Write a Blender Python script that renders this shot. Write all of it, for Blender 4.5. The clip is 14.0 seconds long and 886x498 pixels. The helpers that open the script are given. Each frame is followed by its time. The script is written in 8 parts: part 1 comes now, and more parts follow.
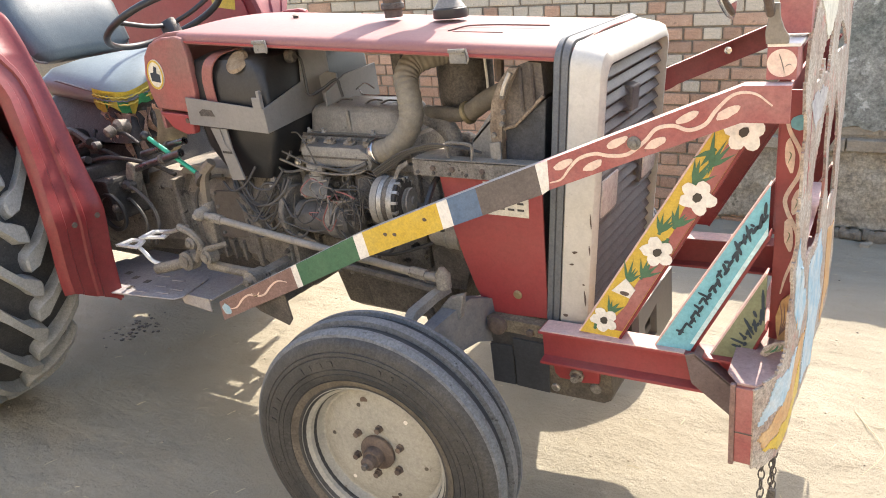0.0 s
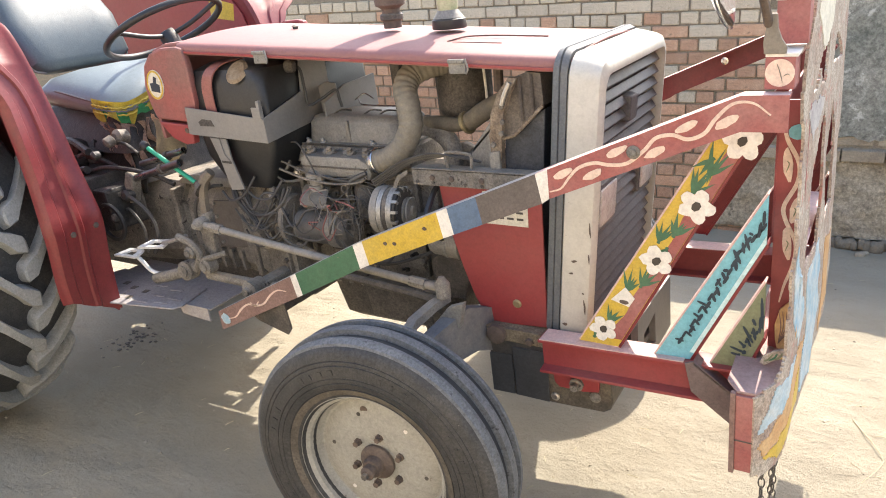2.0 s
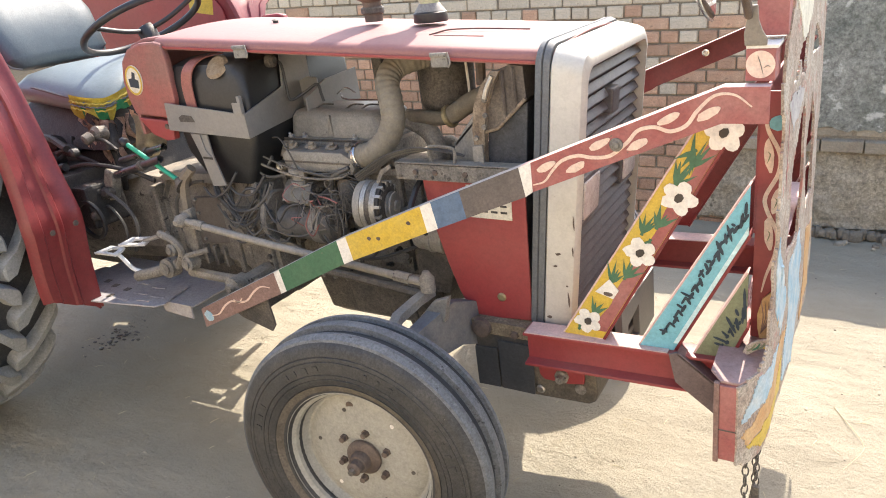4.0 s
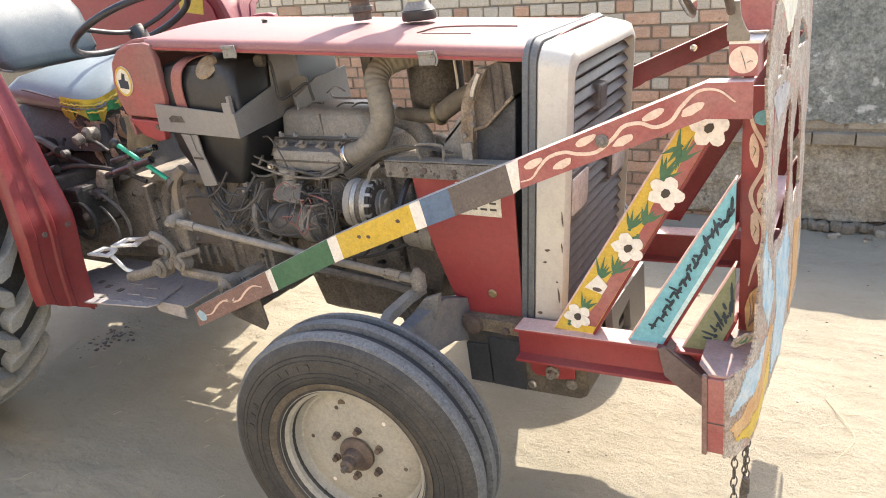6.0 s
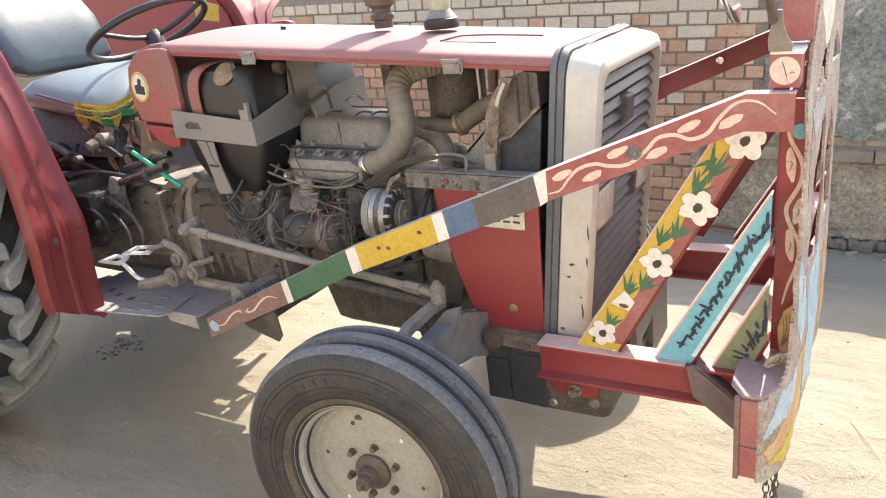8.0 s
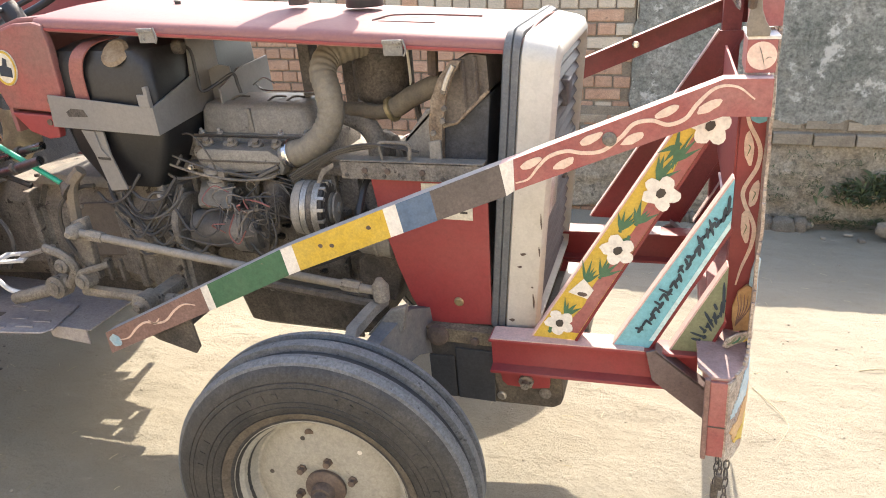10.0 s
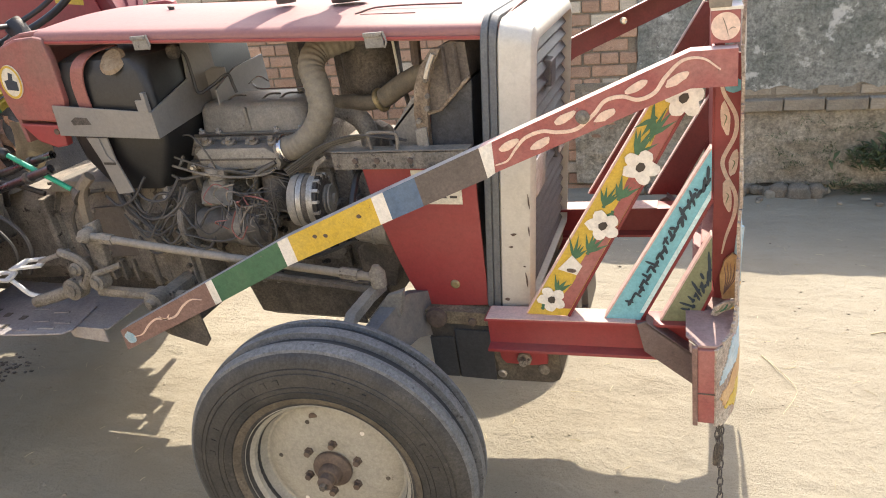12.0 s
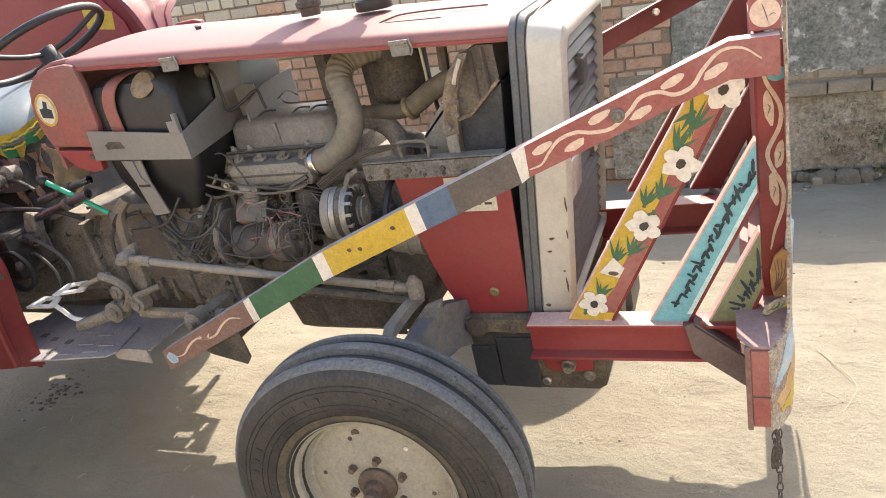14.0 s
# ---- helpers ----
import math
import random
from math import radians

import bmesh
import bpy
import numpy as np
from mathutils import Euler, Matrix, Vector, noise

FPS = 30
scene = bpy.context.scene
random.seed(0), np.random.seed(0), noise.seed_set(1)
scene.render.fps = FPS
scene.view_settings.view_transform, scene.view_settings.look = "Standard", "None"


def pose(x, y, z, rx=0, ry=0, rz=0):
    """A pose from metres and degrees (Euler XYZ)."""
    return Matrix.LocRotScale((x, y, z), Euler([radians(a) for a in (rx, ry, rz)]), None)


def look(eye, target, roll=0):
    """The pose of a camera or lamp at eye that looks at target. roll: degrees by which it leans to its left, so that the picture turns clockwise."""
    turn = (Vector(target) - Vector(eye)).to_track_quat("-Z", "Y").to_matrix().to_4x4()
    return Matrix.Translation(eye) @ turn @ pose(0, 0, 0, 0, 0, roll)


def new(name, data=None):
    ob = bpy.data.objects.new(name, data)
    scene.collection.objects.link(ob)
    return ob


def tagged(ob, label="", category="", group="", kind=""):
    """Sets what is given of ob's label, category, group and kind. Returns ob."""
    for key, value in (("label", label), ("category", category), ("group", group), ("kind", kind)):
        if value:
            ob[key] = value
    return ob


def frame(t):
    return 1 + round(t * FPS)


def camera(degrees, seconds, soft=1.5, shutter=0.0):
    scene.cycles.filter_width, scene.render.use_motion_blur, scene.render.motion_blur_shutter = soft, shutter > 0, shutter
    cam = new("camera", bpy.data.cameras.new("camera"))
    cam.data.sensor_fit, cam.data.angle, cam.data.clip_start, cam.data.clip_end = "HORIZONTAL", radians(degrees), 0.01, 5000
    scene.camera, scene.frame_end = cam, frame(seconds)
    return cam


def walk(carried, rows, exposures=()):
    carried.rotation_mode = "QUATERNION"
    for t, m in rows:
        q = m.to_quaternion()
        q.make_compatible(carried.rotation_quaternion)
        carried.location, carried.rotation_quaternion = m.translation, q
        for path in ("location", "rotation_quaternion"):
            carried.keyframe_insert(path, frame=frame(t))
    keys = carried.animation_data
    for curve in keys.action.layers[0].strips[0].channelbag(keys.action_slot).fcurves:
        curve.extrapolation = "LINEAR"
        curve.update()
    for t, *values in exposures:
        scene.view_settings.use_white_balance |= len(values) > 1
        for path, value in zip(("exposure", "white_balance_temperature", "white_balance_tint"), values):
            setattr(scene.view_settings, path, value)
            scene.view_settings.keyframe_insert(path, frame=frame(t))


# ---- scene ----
cam = camera(60.7, 14.0, soft=1.0)
PATH = [
    (0, (0.943, -2.062, 1.588), (-0.025, -0.477, 0.846), -4.7),
    (0.5, (0.942, -2.068, 1.59), (-0.058, -0.489, 0.877), -4.7),
    (1, (0.94, -2.078, 1.591), (-0.114, -0.524, 0.901), -4.7),
    (1.5, (0.936, -2.077, 1.589), (-0.082, -0.512, 0.872), -4.3),
    (2, (0.937, -2.073, 1.587), (-0.025, -0.472, 0.87), -4.6),
    (2.5, (0.938, -2.066, 1.591), (0.027, -0.435, 0.877), -5.1),
    (3, (0.933, -2.063, 1.589), (0.01, -0.443, 0.865), -4.8),
    (5.3, (0.948, -2.081, 1.587), (0.032, -0.466, 0.842), -4.7),
    (5.5, (0.952, -2.075, 1.59), (0.046, -0.454, 0.848), -5.0),
    (6, (0.956, -2.067, 1.591), (0.04, -0.452, 0.846), -5.4),
    (6.5, (0.953, -2.06, 1.588), (0.014, -0.459, 0.844), -5.1),
    (7, (0.956, -2.055, 1.585), (0.023, -0.448, 0.846), -4.9),
    (7.2, (0.956, -2.053, 1.592), (0.027, -0.446, 0.847), -5.1),
    (9.3, (0.673, -2.024, 1.544), (-0.208, -0.354, 0.884), -2.2),
    (9.5, (0.644, -1.998, 1.568), (-0.085, -0.27, 0.872), -2.3),
    (10, (0.601, -2.044, 1.576), (0.062, -0.283, 0.797), -2.3),
    (10.5, (0.619, -2.072, 1.582), (0.129, -0.293, 0.81), -4.0),
    (11, (0.666, -2.061, 1.593), (0.079, -0.295, 0.859), -5.1),
    (11.5, (0.703, -2.062, 1.586), (0.063, -0.34, 0.797), -6.2),
    (12, (0.709, -2.062, 1.583), (0.094, -0.338, 0.777), -6.3),
    (12.5, (0.682, -2.074, 1.585), (0.124, -0.335, 0.768), -6.8),
    (13, (0.642, -2.087, 1.586), (0.157, -0.35, 0.721), -7.5),
    (13.5, (0.672, -2.06, 1.592), (0.045, -0.329, 0.812), -7.5),
    (14, (0.705, -2.018, 1.582), (-0.01, -0.325, 0.794), -10.2),
]
walk(cam, [(t, look(eye, target, roll)) for t, eye, target, roll in PATH], exposures=[(0.0, 1.93, 7000, 11), (8.0, 1.96, 7000, 11), (9.5, 1.98, 7000, 11), (11.0, 1.76, 7100, 11), (12.0, 1.7, 7150, 11), (13.0, 1.66, 7150, 11), (14.0, 1.72, 7150, 11)])

# ---------------------------------------------------------------- light
SUN_TO = Vector((-0.07, 1.0, 1.04)).normalized()
world = bpy.data.worlds.new("sky")
scene.world = world
world.use_nodes = True
wn = world.node_tree.nodes
sky = wn.new("ShaderNodeTexSky")
sky.sky_type = "NISHITA"
sky.sun_disc = False
sky.sun_elevation = math.asin(SUN_TO.z)
sky.sun_rotation = math.atan2(SUN_TO.x, SUN_TO.y)
sky.air_density, sky.dust_density, sky.ozone_density = 1.0, 2.2, 0.8
wn["Background"].inputs["Strength"].default_value = 0.15
world.node_tree.links.new(sky.outputs["Color"], wn["Background"].inputs["Color"])
sun_data = bpy.data.lights.new("sun", "SUN")
sun_data.energy, sun_data.angle, sun_data.color = 2.7, radians(0.55), (1.0, 0.95, 0.88)
sun = new("sun", sun_data)
sun.matrix_world = look(SUN_TO * 30, (0, 0, 0))


# ---------------------------------------------------------------- materials
def surface(name, base, rough=0.6, metal=0.0, other=None, amount=0.5, scale=6.0, fine=60.0, bump=0.2,
            bump_scale=90.0, wear=None, wear_at=0.62, wear_scale=14.0, spread=0.12, by_piece=0.0, coat=0.0,
            grit=0.14, dust=0.0, depth=0.004):
    """A node material: a base colour, a second colour in large soft patches, a fine grain, a worn third colour and relief."""
    m = bpy.data.materials.new(name)
    m.use_nodes = True
    nt = m.node_tree
    n, link = nt.nodes, nt.links.new
    b = n["Principled BSDF"]
    co = n.new("ShaderNodeTexCoord").outputs["Object"]

    def noise_of(sc, detail=5.0, rough_=0.6):
        t = n.new("ShaderNodeTexNoise")
        t.inputs["Scale"].default_value, t.inputs["Detail"].default_value, t.inputs["Roughness"].default_value = sc, detail, rough_
        link(co, t.inputs["Vector"])
        return t.outputs["Fac"]

    def ramp(fac, lo, hi):
        r = n.new("ShaderNodeMapRange")
        r.inputs["From Min"].default_value, r.inputs["From Max"].default_value = lo, hi
        link(fac, r.inputs["Value"])
        return r.outputs["Result"]

    def mix(fac, a, c):
        x = n.new("ShaderNodeMix")
        x.data_type = "RGBA"
        for sock, v in ((x.inputs["Factor"], fac), (x.inputs["A"], a), (x.inputs["B"], c)):
            if isinstance(v, (int, float)):
                sock.default_value = v
            elif isinstance(v, tuple):
                sock.default_value = (*v, 1.0)
            else:
                link(v, sock)
        return x.outputs["Result"]

    other = other or tuple(min(1.0, v * 1.35 + 0.02) for v in base)
    big = noise_of(scale)
    s = n.new("ShaderNodeMath")
    s.operation = "MULTIPLY"
    link(ramp(big, 0.35, 0.7), s.inputs[0])
    s.inputs[1].default_value = amount
    colour = mix(s.outputs[0], base, other)
    grain = noise_of(fine, 3.0)
    colour_dark = mix(0.5, colour, (0.0, 0.0, 0.0))
    g = n.new("ShaderNodeMath")
    g.operation = "MULTIPLY"
    link(ramp(grain, 0.45, 0.75), g.inputs[0])
    g.inputs[1].default_value = spread * 3
    colour = mix(g.outputs[0], colour, colour_dark)
    # two more scales of uneven tone: blotches and a fine grit
    for sc, det, span in ((scale * 5.3, 8.0, grit * 0.45), (fine * 2.6, 9.0, grit * 1.15)):
        v = n.new("ShaderNodeMapRange")
        v.inputs["From Min"].default_value, v.inputs["From Max"].default_value = 0.32, 0.68
        v.inputs["To Min"].default_value, v.inputs["To Max"].default_value = 1 - span, 1 + span
        link(noise_of(sc, det, 0.72), v.inputs["Value"])
        tone = n.new("ShaderNodeHueSaturation")
        link(v.outputs["Result"], tone.inputs["Value"])
        link(colour, tone.inputs["Color"])
        colour = tone.outputs["Color"]
    if dust:
        # dust that has settled on upward faces
        up = n.new("ShaderNodeSeparateXYZ")
        link(n.new("ShaderNodeNewGeometry").outputs["Normal"], up.inputs[0])
        lay = n.new("ShaderNodeMath")
        lay.operation = "MULTIPLY"
        link(ramp(up.outputs["Z"], 0.1, 0.9), lay.inputs[0])
        link(ramp(noise_of(scale * 2.2, 6.0, 0.7), 0.3, 0.62), lay.inputs[1])
        some = n.new("ShaderNodeMath")
        some.operation = "MULTIPLY"
        link(lay.outputs[0], some.inputs[0])
        some.inputs[1].default_value = dust
        colour = mix(some.outputs[0], colour, (0.36, 0.3, 0.225))
    if by_piece:
        info = n.new("ShaderNodeObjectInfo")
        geo = n.new("ShaderNodeNewGeometry")
        add = n.new("ShaderNodeMath")
        add.operation = "ADD"
        link(info.outputs["Random"], add.inputs[0])
        link(geo.outputs["Random Per Island"], add.inputs[1])
        fr = n.new("ShaderNodeMath")
        fr.operation = "FRACT"
        link(add.outputs[0], fr.inputs[0])
        hsv = n.new("ShaderNodeHueSaturation")
        link(ramp(fr.outputs[0], 0, 1), hsv.inputs["Value"])
        hsv.inputs["Fac"].default_value = 1.0
        mr = n.new("ShaderNodeMapRange")
        mr.inputs["To Min"].default_value, mr.inputs["To Max"].default_value = 1 - by_piece, 1 + by_piece
        link(fr.outputs[0], mr.inputs["Value"])
        link(mr.outputs["Result"], hsv.inputs["Value"])
        link(colour, hsv.inputs["Color"])
        colour = hsv.outputs["Color"]
    if wear:
        colour = mix(ramp(noise_of(wear_scale, 8.0, 0.7), wear_at, wear_at + 0.06), colour, wear)
    link(colour, b.inputs["Base Color"])
    b.inputs["Metallic"].default_value = metal
    rr = n.new("ShaderNodeMapRange")
    rr.inputs["To Min"].default_value, rr.inputs["To Max"].default_value = max(0.05, rough - 0.1), min(1.0, rough + 0.12)
    link(big, rr.inputs["Value"])
    link(rr.outputs["Result"], b.inputs["Roughness"])
    if coat:
        b.inputs["Coat Weight"].default_value, b.inputs["Coat Roughness"].default_value = coat, 0.3
    if bump:
        bp = n.new("ShaderNodeBump")
        bp.inputs["Strength"].default_value, bp.inputs["Distance"].default_value = bump, depth
        link(noise_of(bump_scale, 9.0, 0.7), bp.inputs["Height"])
        link(bp.outputs["Normal"], b.inputs["Normal"])
    return m


RED = surface("red_paint", (0.285, 0.036, 0.04), 0.48, other=(0.28, 0.07, 0.065), amount=0.8, scale=4, wear=(0.2, 0.13, 0.1), wear_at=0.69, wear_scale=30, bump=0.1, spread=0.08, grit=0.07, dust=0.12)
RED_FADED = surface("faded_red_paint", (0.275, 0.12, 0.112), 0.7, other=(0.31, 0.165, 0.152), scale=3, bump=0.05, spread=0.06, grit=0.06, wear=(0.26, 0.1, 0.09), wear_at=0.68)
RED_DEEP = surface("deep_red_paint", (0.175, 0.017, 0.02), 0.4, other=(0.2, 0.036, 0.035), amount=0.8, scale=6, wear=(0.2, 0.13, 0.11), wear_at=0.71, wear_scale=34, bump=0.1, grit=0.14, dust=0.06)
RED_DULL = surface("dull_red_paint", (0.31, 0.085, 0.078), 0.6, other=(0.37, 0.16, 0.14), amount=0.9, scale=9, wear=(0.14, 0.1, 0.08), wear_at=0.64, wear_scale=40, bump=0.25, grit=0.14, dust=0.2)
CREAM = surface("cream_paint", (0.52, 0.5, 0.44), 0.45, other=(0.6, 0.585, 0.535), scale=5, wear=(0.2, 0.16, 0.12), wear_at=0.69, wear_scale=22, bump=0.06, spread=0.08, grit=0.06)
CREAM_DULL = surface("rim_paint", (0.31, 0.3, 0.262), 0.6, other=(0.38, 0.365, 0.318), amount=0.9, scale=5, wear=(0.17, 0.14, 0.11), wear_at=0.67, wear_scale=30, bump=0.12, grit=0.14)
IRON = surface("dusty_iron", (0.125, 0.112, 0.097), 0.75, 0.05, other=(0.285, 0.258, 0.218), amount=0.95, scale=9, bump=0.6, bump_scale=70, wear=(0.045, 0.039, 0.034), wear_at=0.6, wear_scale=24, spread=0.13, grit=0.4, dust=0.6, depth=0.005)
IRON_DARK = surface("oily_dark_iron", (0.045, 0.041, 0.038), 0.6, 0.05, other=(0.16, 0.135, 0.11), amount=0.8, scale=8, bump=0.8, bump_scale=80, spread=0.2, grit=0.5, dust=0.45)
IRON_GREY = surface("grey_engine_paint", (0.18, 0.174, 0.163), 0.5, 0.05, other=(0.275, 0.256, 0.225), amount=0.9, scale=8, bump=0.3, bump_scale=110, spread=0.09, grit=0.26, dust=0.4, wear=(0.06, 0.055, 0.05), wear_at=0.635, wear_scale=26)
SHEET_GREY = surface("grey_sheet_metal", (0.195, 0.19, 0.185), 0.5, 0.1, other=(0.26, 0.24, 0.215), amount=0.7, scale=5, bump=0.06, wear=(0.33, 0.28, 0.22), wear_at=0.71, wear_scale=26, spread=0.06, grit=0.07, dust=0.35)
TANK_BLACK = surface("black_tank_paint", (0.009, 0.010, 0.012), 0.42, other=(0.022, 0.022, 0.022), amount=0.8, scale=7, wear=(0.2, 0.18, 0.15), wear_at=0.7, wear_scale=60, bump=0.12, grit=0.3, dust=0.12)
RUBBER = surface("tyre_rubber", (0.026, 0.027, 0.029), 0.58, other=(0.07, 0.065, 0.058), amount=0.8, scale=7, bump=0.5, bump_scale=70, wear=(0.17, 0.16, 0.14), wear_at=0.655, wear_scale=46, spread=0.12, grit=0.45)
RUBBER_WORN = surface("worn_tread_rubber", (0.105, 0.112, 0.12), 0.6, other=(0.17, 0.174, 0.176), scale=9, bump=0.35, wear=(0.03, 0.031, 0.034), wear_at=0.61, wear_scale=26, grit=0.35)
GROOVE = surface("black_groove_rubber", (0.018, 0.019, 0.021), 0.7, other=(0.05, 0.048, 0.045), scale=14, bump=0.3)
LUG = surface("rear_lug_rubber", (0.27, 0.27, 0.255), 0.8, other=(0.36, 0.34, 0.30), scale=12, bump=0.3, grit=0.2, wear=(0.13, 0.125, 0.115), wear_at=0.69, wear_scale=30)
HOSE = surface("dusty_corrugated_hose", (0.19, 0.17, 0.135), 0.8, other=(0.27, 0.24, 0.19), amount=0.9, scale=8, bump=0.2, grit=0.12, dust=0.4)
BARE = surface("bare_scuffed_steel", (0.4, 0.38, 0.36), 0.5, 0.1, other=(0.5, 0.48, 0.45), scale=14, bump=0.1, wear=(0.2, 0.16, 0.14), wear_at=0.68, wear_scale=30)
ALU = surface("cast_aluminium", (0.4, 0.39, 0.37), 0.45, 0.5, other=(0.26, 0.24, 0.2), amount=0.9, scale=16, bump=0.3, grit=0.25)
STEEL = surface("bare_steel", (0.5, 0.48, 0.45), 0.38, 0.8, other=(0.33, 0.28, 0.22), amount=0.8, scale=14, bump=0.1)
CHROME = surface("worn_chrome", (0.62, 0.61, 0.6), 0.22, 1.0, scale=20, bump=0.03)
RUST = surface("rusty_iron", (0.095, 0.07, 0.058), 0.8, 0.1, other=(0.18, 0.135, 0.105), amount=0.9, scale=20, bump=0.5)
# Near-black tone, chosen first for the parts under the seat.
IRON_BLACK = surface("near_black_iron", (0.012, 0.011, 0.011), 0.5, 0.05, other=(0.045, 0.04, 0.036), amount=0.9, scale=14, bump=0.9, bump_scale=70, grit=0.6, dust=0.06)
PEDAL = surface("worn_bright_pedal", (0.72, 0.71, 0.69), 0.4, 0.1, other=(0.5, 0.48, 0.45), scale=30, bump=0.1)
BRASS = surface("dusty_brass", (0.3, 0.24, 0.13), 0.5, 0.5, scale=20)
WHITE = surface("white_paint", (0.78, 0.74, 0.68), 0.5, other=(0.62, 0.57, 0.48), scale=22, bump=0.1, wear=(0.42, 0.24, 0.17), wear_at=0.7, wear_scale=55, grit=0.1)
PINKISH = surface("cream_pink_paint", (0.74, 0.56, 0.45), 0.55, other=(0.66, 0.45, 0.36), scale=25, wear=(0.42, 0.12, 0.1), wear_at=0.7, wear_scale=50, bump=0.05)
# Paler red for upward edges: sunlight put into the colour, with worn spots.
SUNLIT_EDGE = surface("sunlit_pink_edge", (0.6, 0.40, 0.355), 0.75, other=(0.62, 0.5, 0.45), scale=15, bump=0.15, wear=(0.38, 0.2, 0.17), wear_at=0.67, wear_scale=30, grit=0.12)
BAR_DARK = surface("bare_dark_bar", (0.105, 0.09, 0.085), 0.5, 0.15, other=(0.17, 0.135, 0.125), scale=14, wear=(0.25, 0.15, 0.13), wear_at=0.68, wear_scale=30, bump=0.15, grit=0.2)
YELLOW = surface("yellow_paint", (0.56, 0.37, 0.035), 0.5, other=(0.62, 0.46, 0.12), scale=15, wear=(0.22, 0.11, 0.05), wear_at=0.66, wear_scale=35, bump=0.08)
GREEN = surface("green_paint", (0.04, 0.13, 0.068), 0.5, other=(0.09, 0.18, 0.1), scale=14, wear=(0.2, 0.17, 0.12), wear_at=0.66, wear_scale=38, bump=0.12)
BLUE = surface("blue_paint", (0.075, 0.13, 0.22), 0.5, other=(0.13, 0.18, 0.25), scale=14, wear=(0.2, 0.14, 0.11), wear_at=0.66, wear_scale=30, bump=0.08)
BROWN = surface("worn_brown_red_paint", (0.2, 0.115, 0.095), 0.6, other=(0.29, 0.19, 0.165), scale=16, wear=(0.3, 0.26, 0.22), wear_at=0.66, wear_scale=35, bump=0.2, grit=0.25)
TURQ = surface("turquoise_paint", (0.16, 0.43, 0.5), 0.5, other=(0.24, 0.5, 0.55), scale=12, wear=(0.45, 0.5, 0.49), wear_at=0.71, wear_scale=40, bump=0.08, grit=0.12)
OLIVE = surface("olive_paint", (0.17, 0.185, 0.1), 0.55, other=(0.26, 0.26, 0.16), scale=14, wear=(0.36, 0.2, 0.15), wear_at=0.68, bump=0.1)
INK = surface("black_sign_paint", (0.015, 0.03, 0.045), 0.5, bump=0.0)
BLACK = surface("black_plastic", (0.02, 0.02, 0.021), 0.45, other=(0.05, 0.047, 0.04), scale=10, bump=0.05)
BLACK_SOFT = surface("grey_rubber_seal", (0.11, 0.12, 0.13), 0.65, other=(0.16, 0.165, 0.165), scale=10, bump=0.15, grit=0.2)
SLAT = surface("grey_louvre_paint", (0.075, 0.073, 0.08), 0.5, other=(0.15, 0.145, 0.148), amount=0.9, scale=14, bump=0.08, grit=0.25, dust=0.3)
VINYL = surface("grey_vinyl", (0.165, 0.208, 0.226), 0.36, other=(0.205, 0.245, 0.26), scale=7, bump=0.2, bump_scale=160, spread=0.06, grit=0.08, wear=(0.16, 0.165, 0.17), wear_at=0.71)
VINYL_DARK = surface("dark_grey_vinyl", (0.083, 0.107, 0.118), 0.42, other=(0.118, 0.142, 0.151), amount=0.8, scale=5, bump=0.2, bump_scale=160, spread=0.06, grit=0.12)
LEVER_GREEN = surface("green_sleeve", (0.02, 0.34, 0.2), 0.35, other=(0.05, 0.45, 0.3), scale=30, bump=0.0)
WOODY = surface("faded_mural_wood", (0.44, 0.38, 0.31), 0.75, other=(0.3, 0.21, 0.16), amount=1.0, scale=13, wear=(0.43, 0.2, 0.16), wear_at=0.58, wear_scale=20, bump=0.6, bump_scale=40, grit=0.5)
MURAL_BLUE = surface("mural_blue", (0.25, 0.42, 0.52), 0.6, other=(0.6, 0.6, 0.56), amount=0.9, scale=18, wear=(0.4, 0.25, 0.18), wear_at=0.66, bump=0.1)
MURAL_ORANGE = surface("mural_orange", (0.5, 0.26, 0.1), 0.6, other=(0.6, 0.42, 0.22), amount=0.9, scale=20, wear=(0.3, 0.12, 0.08), wear_at=0.66, bump=0.1)
WIRE_GREY = surface("dusty_wire", (0.085, 0.08, 0.072), 0.7, scale=30, bump=0.0)
SHAFT = surface("greasy_shaft_steel", (0.24, 0.24, 0.24), 0.28, 0.9, other=(0.1, 0.1, 0.1), scale=18, bump=0.05)
# Lid's pink is lighter than its red box: sunlight in the colour, plus wear.
LID = surface("worn_sunlit_lid", (0.36, 0.235, 0.21), 0.85, other=(0.44, 0.33, 0.3), scale=13, bump=0.2, wear=(0.2, 0.12, 0.1), wear_at=0.68, wear_scale=36)
WIRE_RED = surface("red_wire", (0.26, 0.1, 0.085), 0.6, scale=30, bump=0.0)
WIRE_BLACK = surface("black_wire", (0.05, 0.047, 0.045), 0.6, scale=30, bump=0.0)
PAPER = surface("paper_label", (0.7, 0.66, 0.55), 0.7, other=(0.5, 0.45, 0.34), scale=25, bump=0.05)
CLOTH = surface("printed_cloth", (0.5, 0.4, 0.06), 0.9, other=(0.55, 0.47, 0.15), scale=40, bump=0.4, bump_scale=200)
CLOTH_GREEN = surface("green_cloth", (0.04, 0.26, 0.1), 0.9, scale=40, bump=0.3)
RAG = surface("dirty_pink_rag", (0.5, 0.36, 0.29), 0.95, other=(0.36, 0.25, 0.2), amount=0.9, scale=25, bump=0.6, grit=0.3)
FOOT = surface("mauve_grey_plate", (0.33, 0.305, 0.31), 0.5, 0.1, other=(0.42, 0.385, 0.36), amount=0.9, scale=12, wear=(0.17, 0.14, 0.125), wear_at=0.63, wear_scale=24, bump=0.2, grit=0.2)
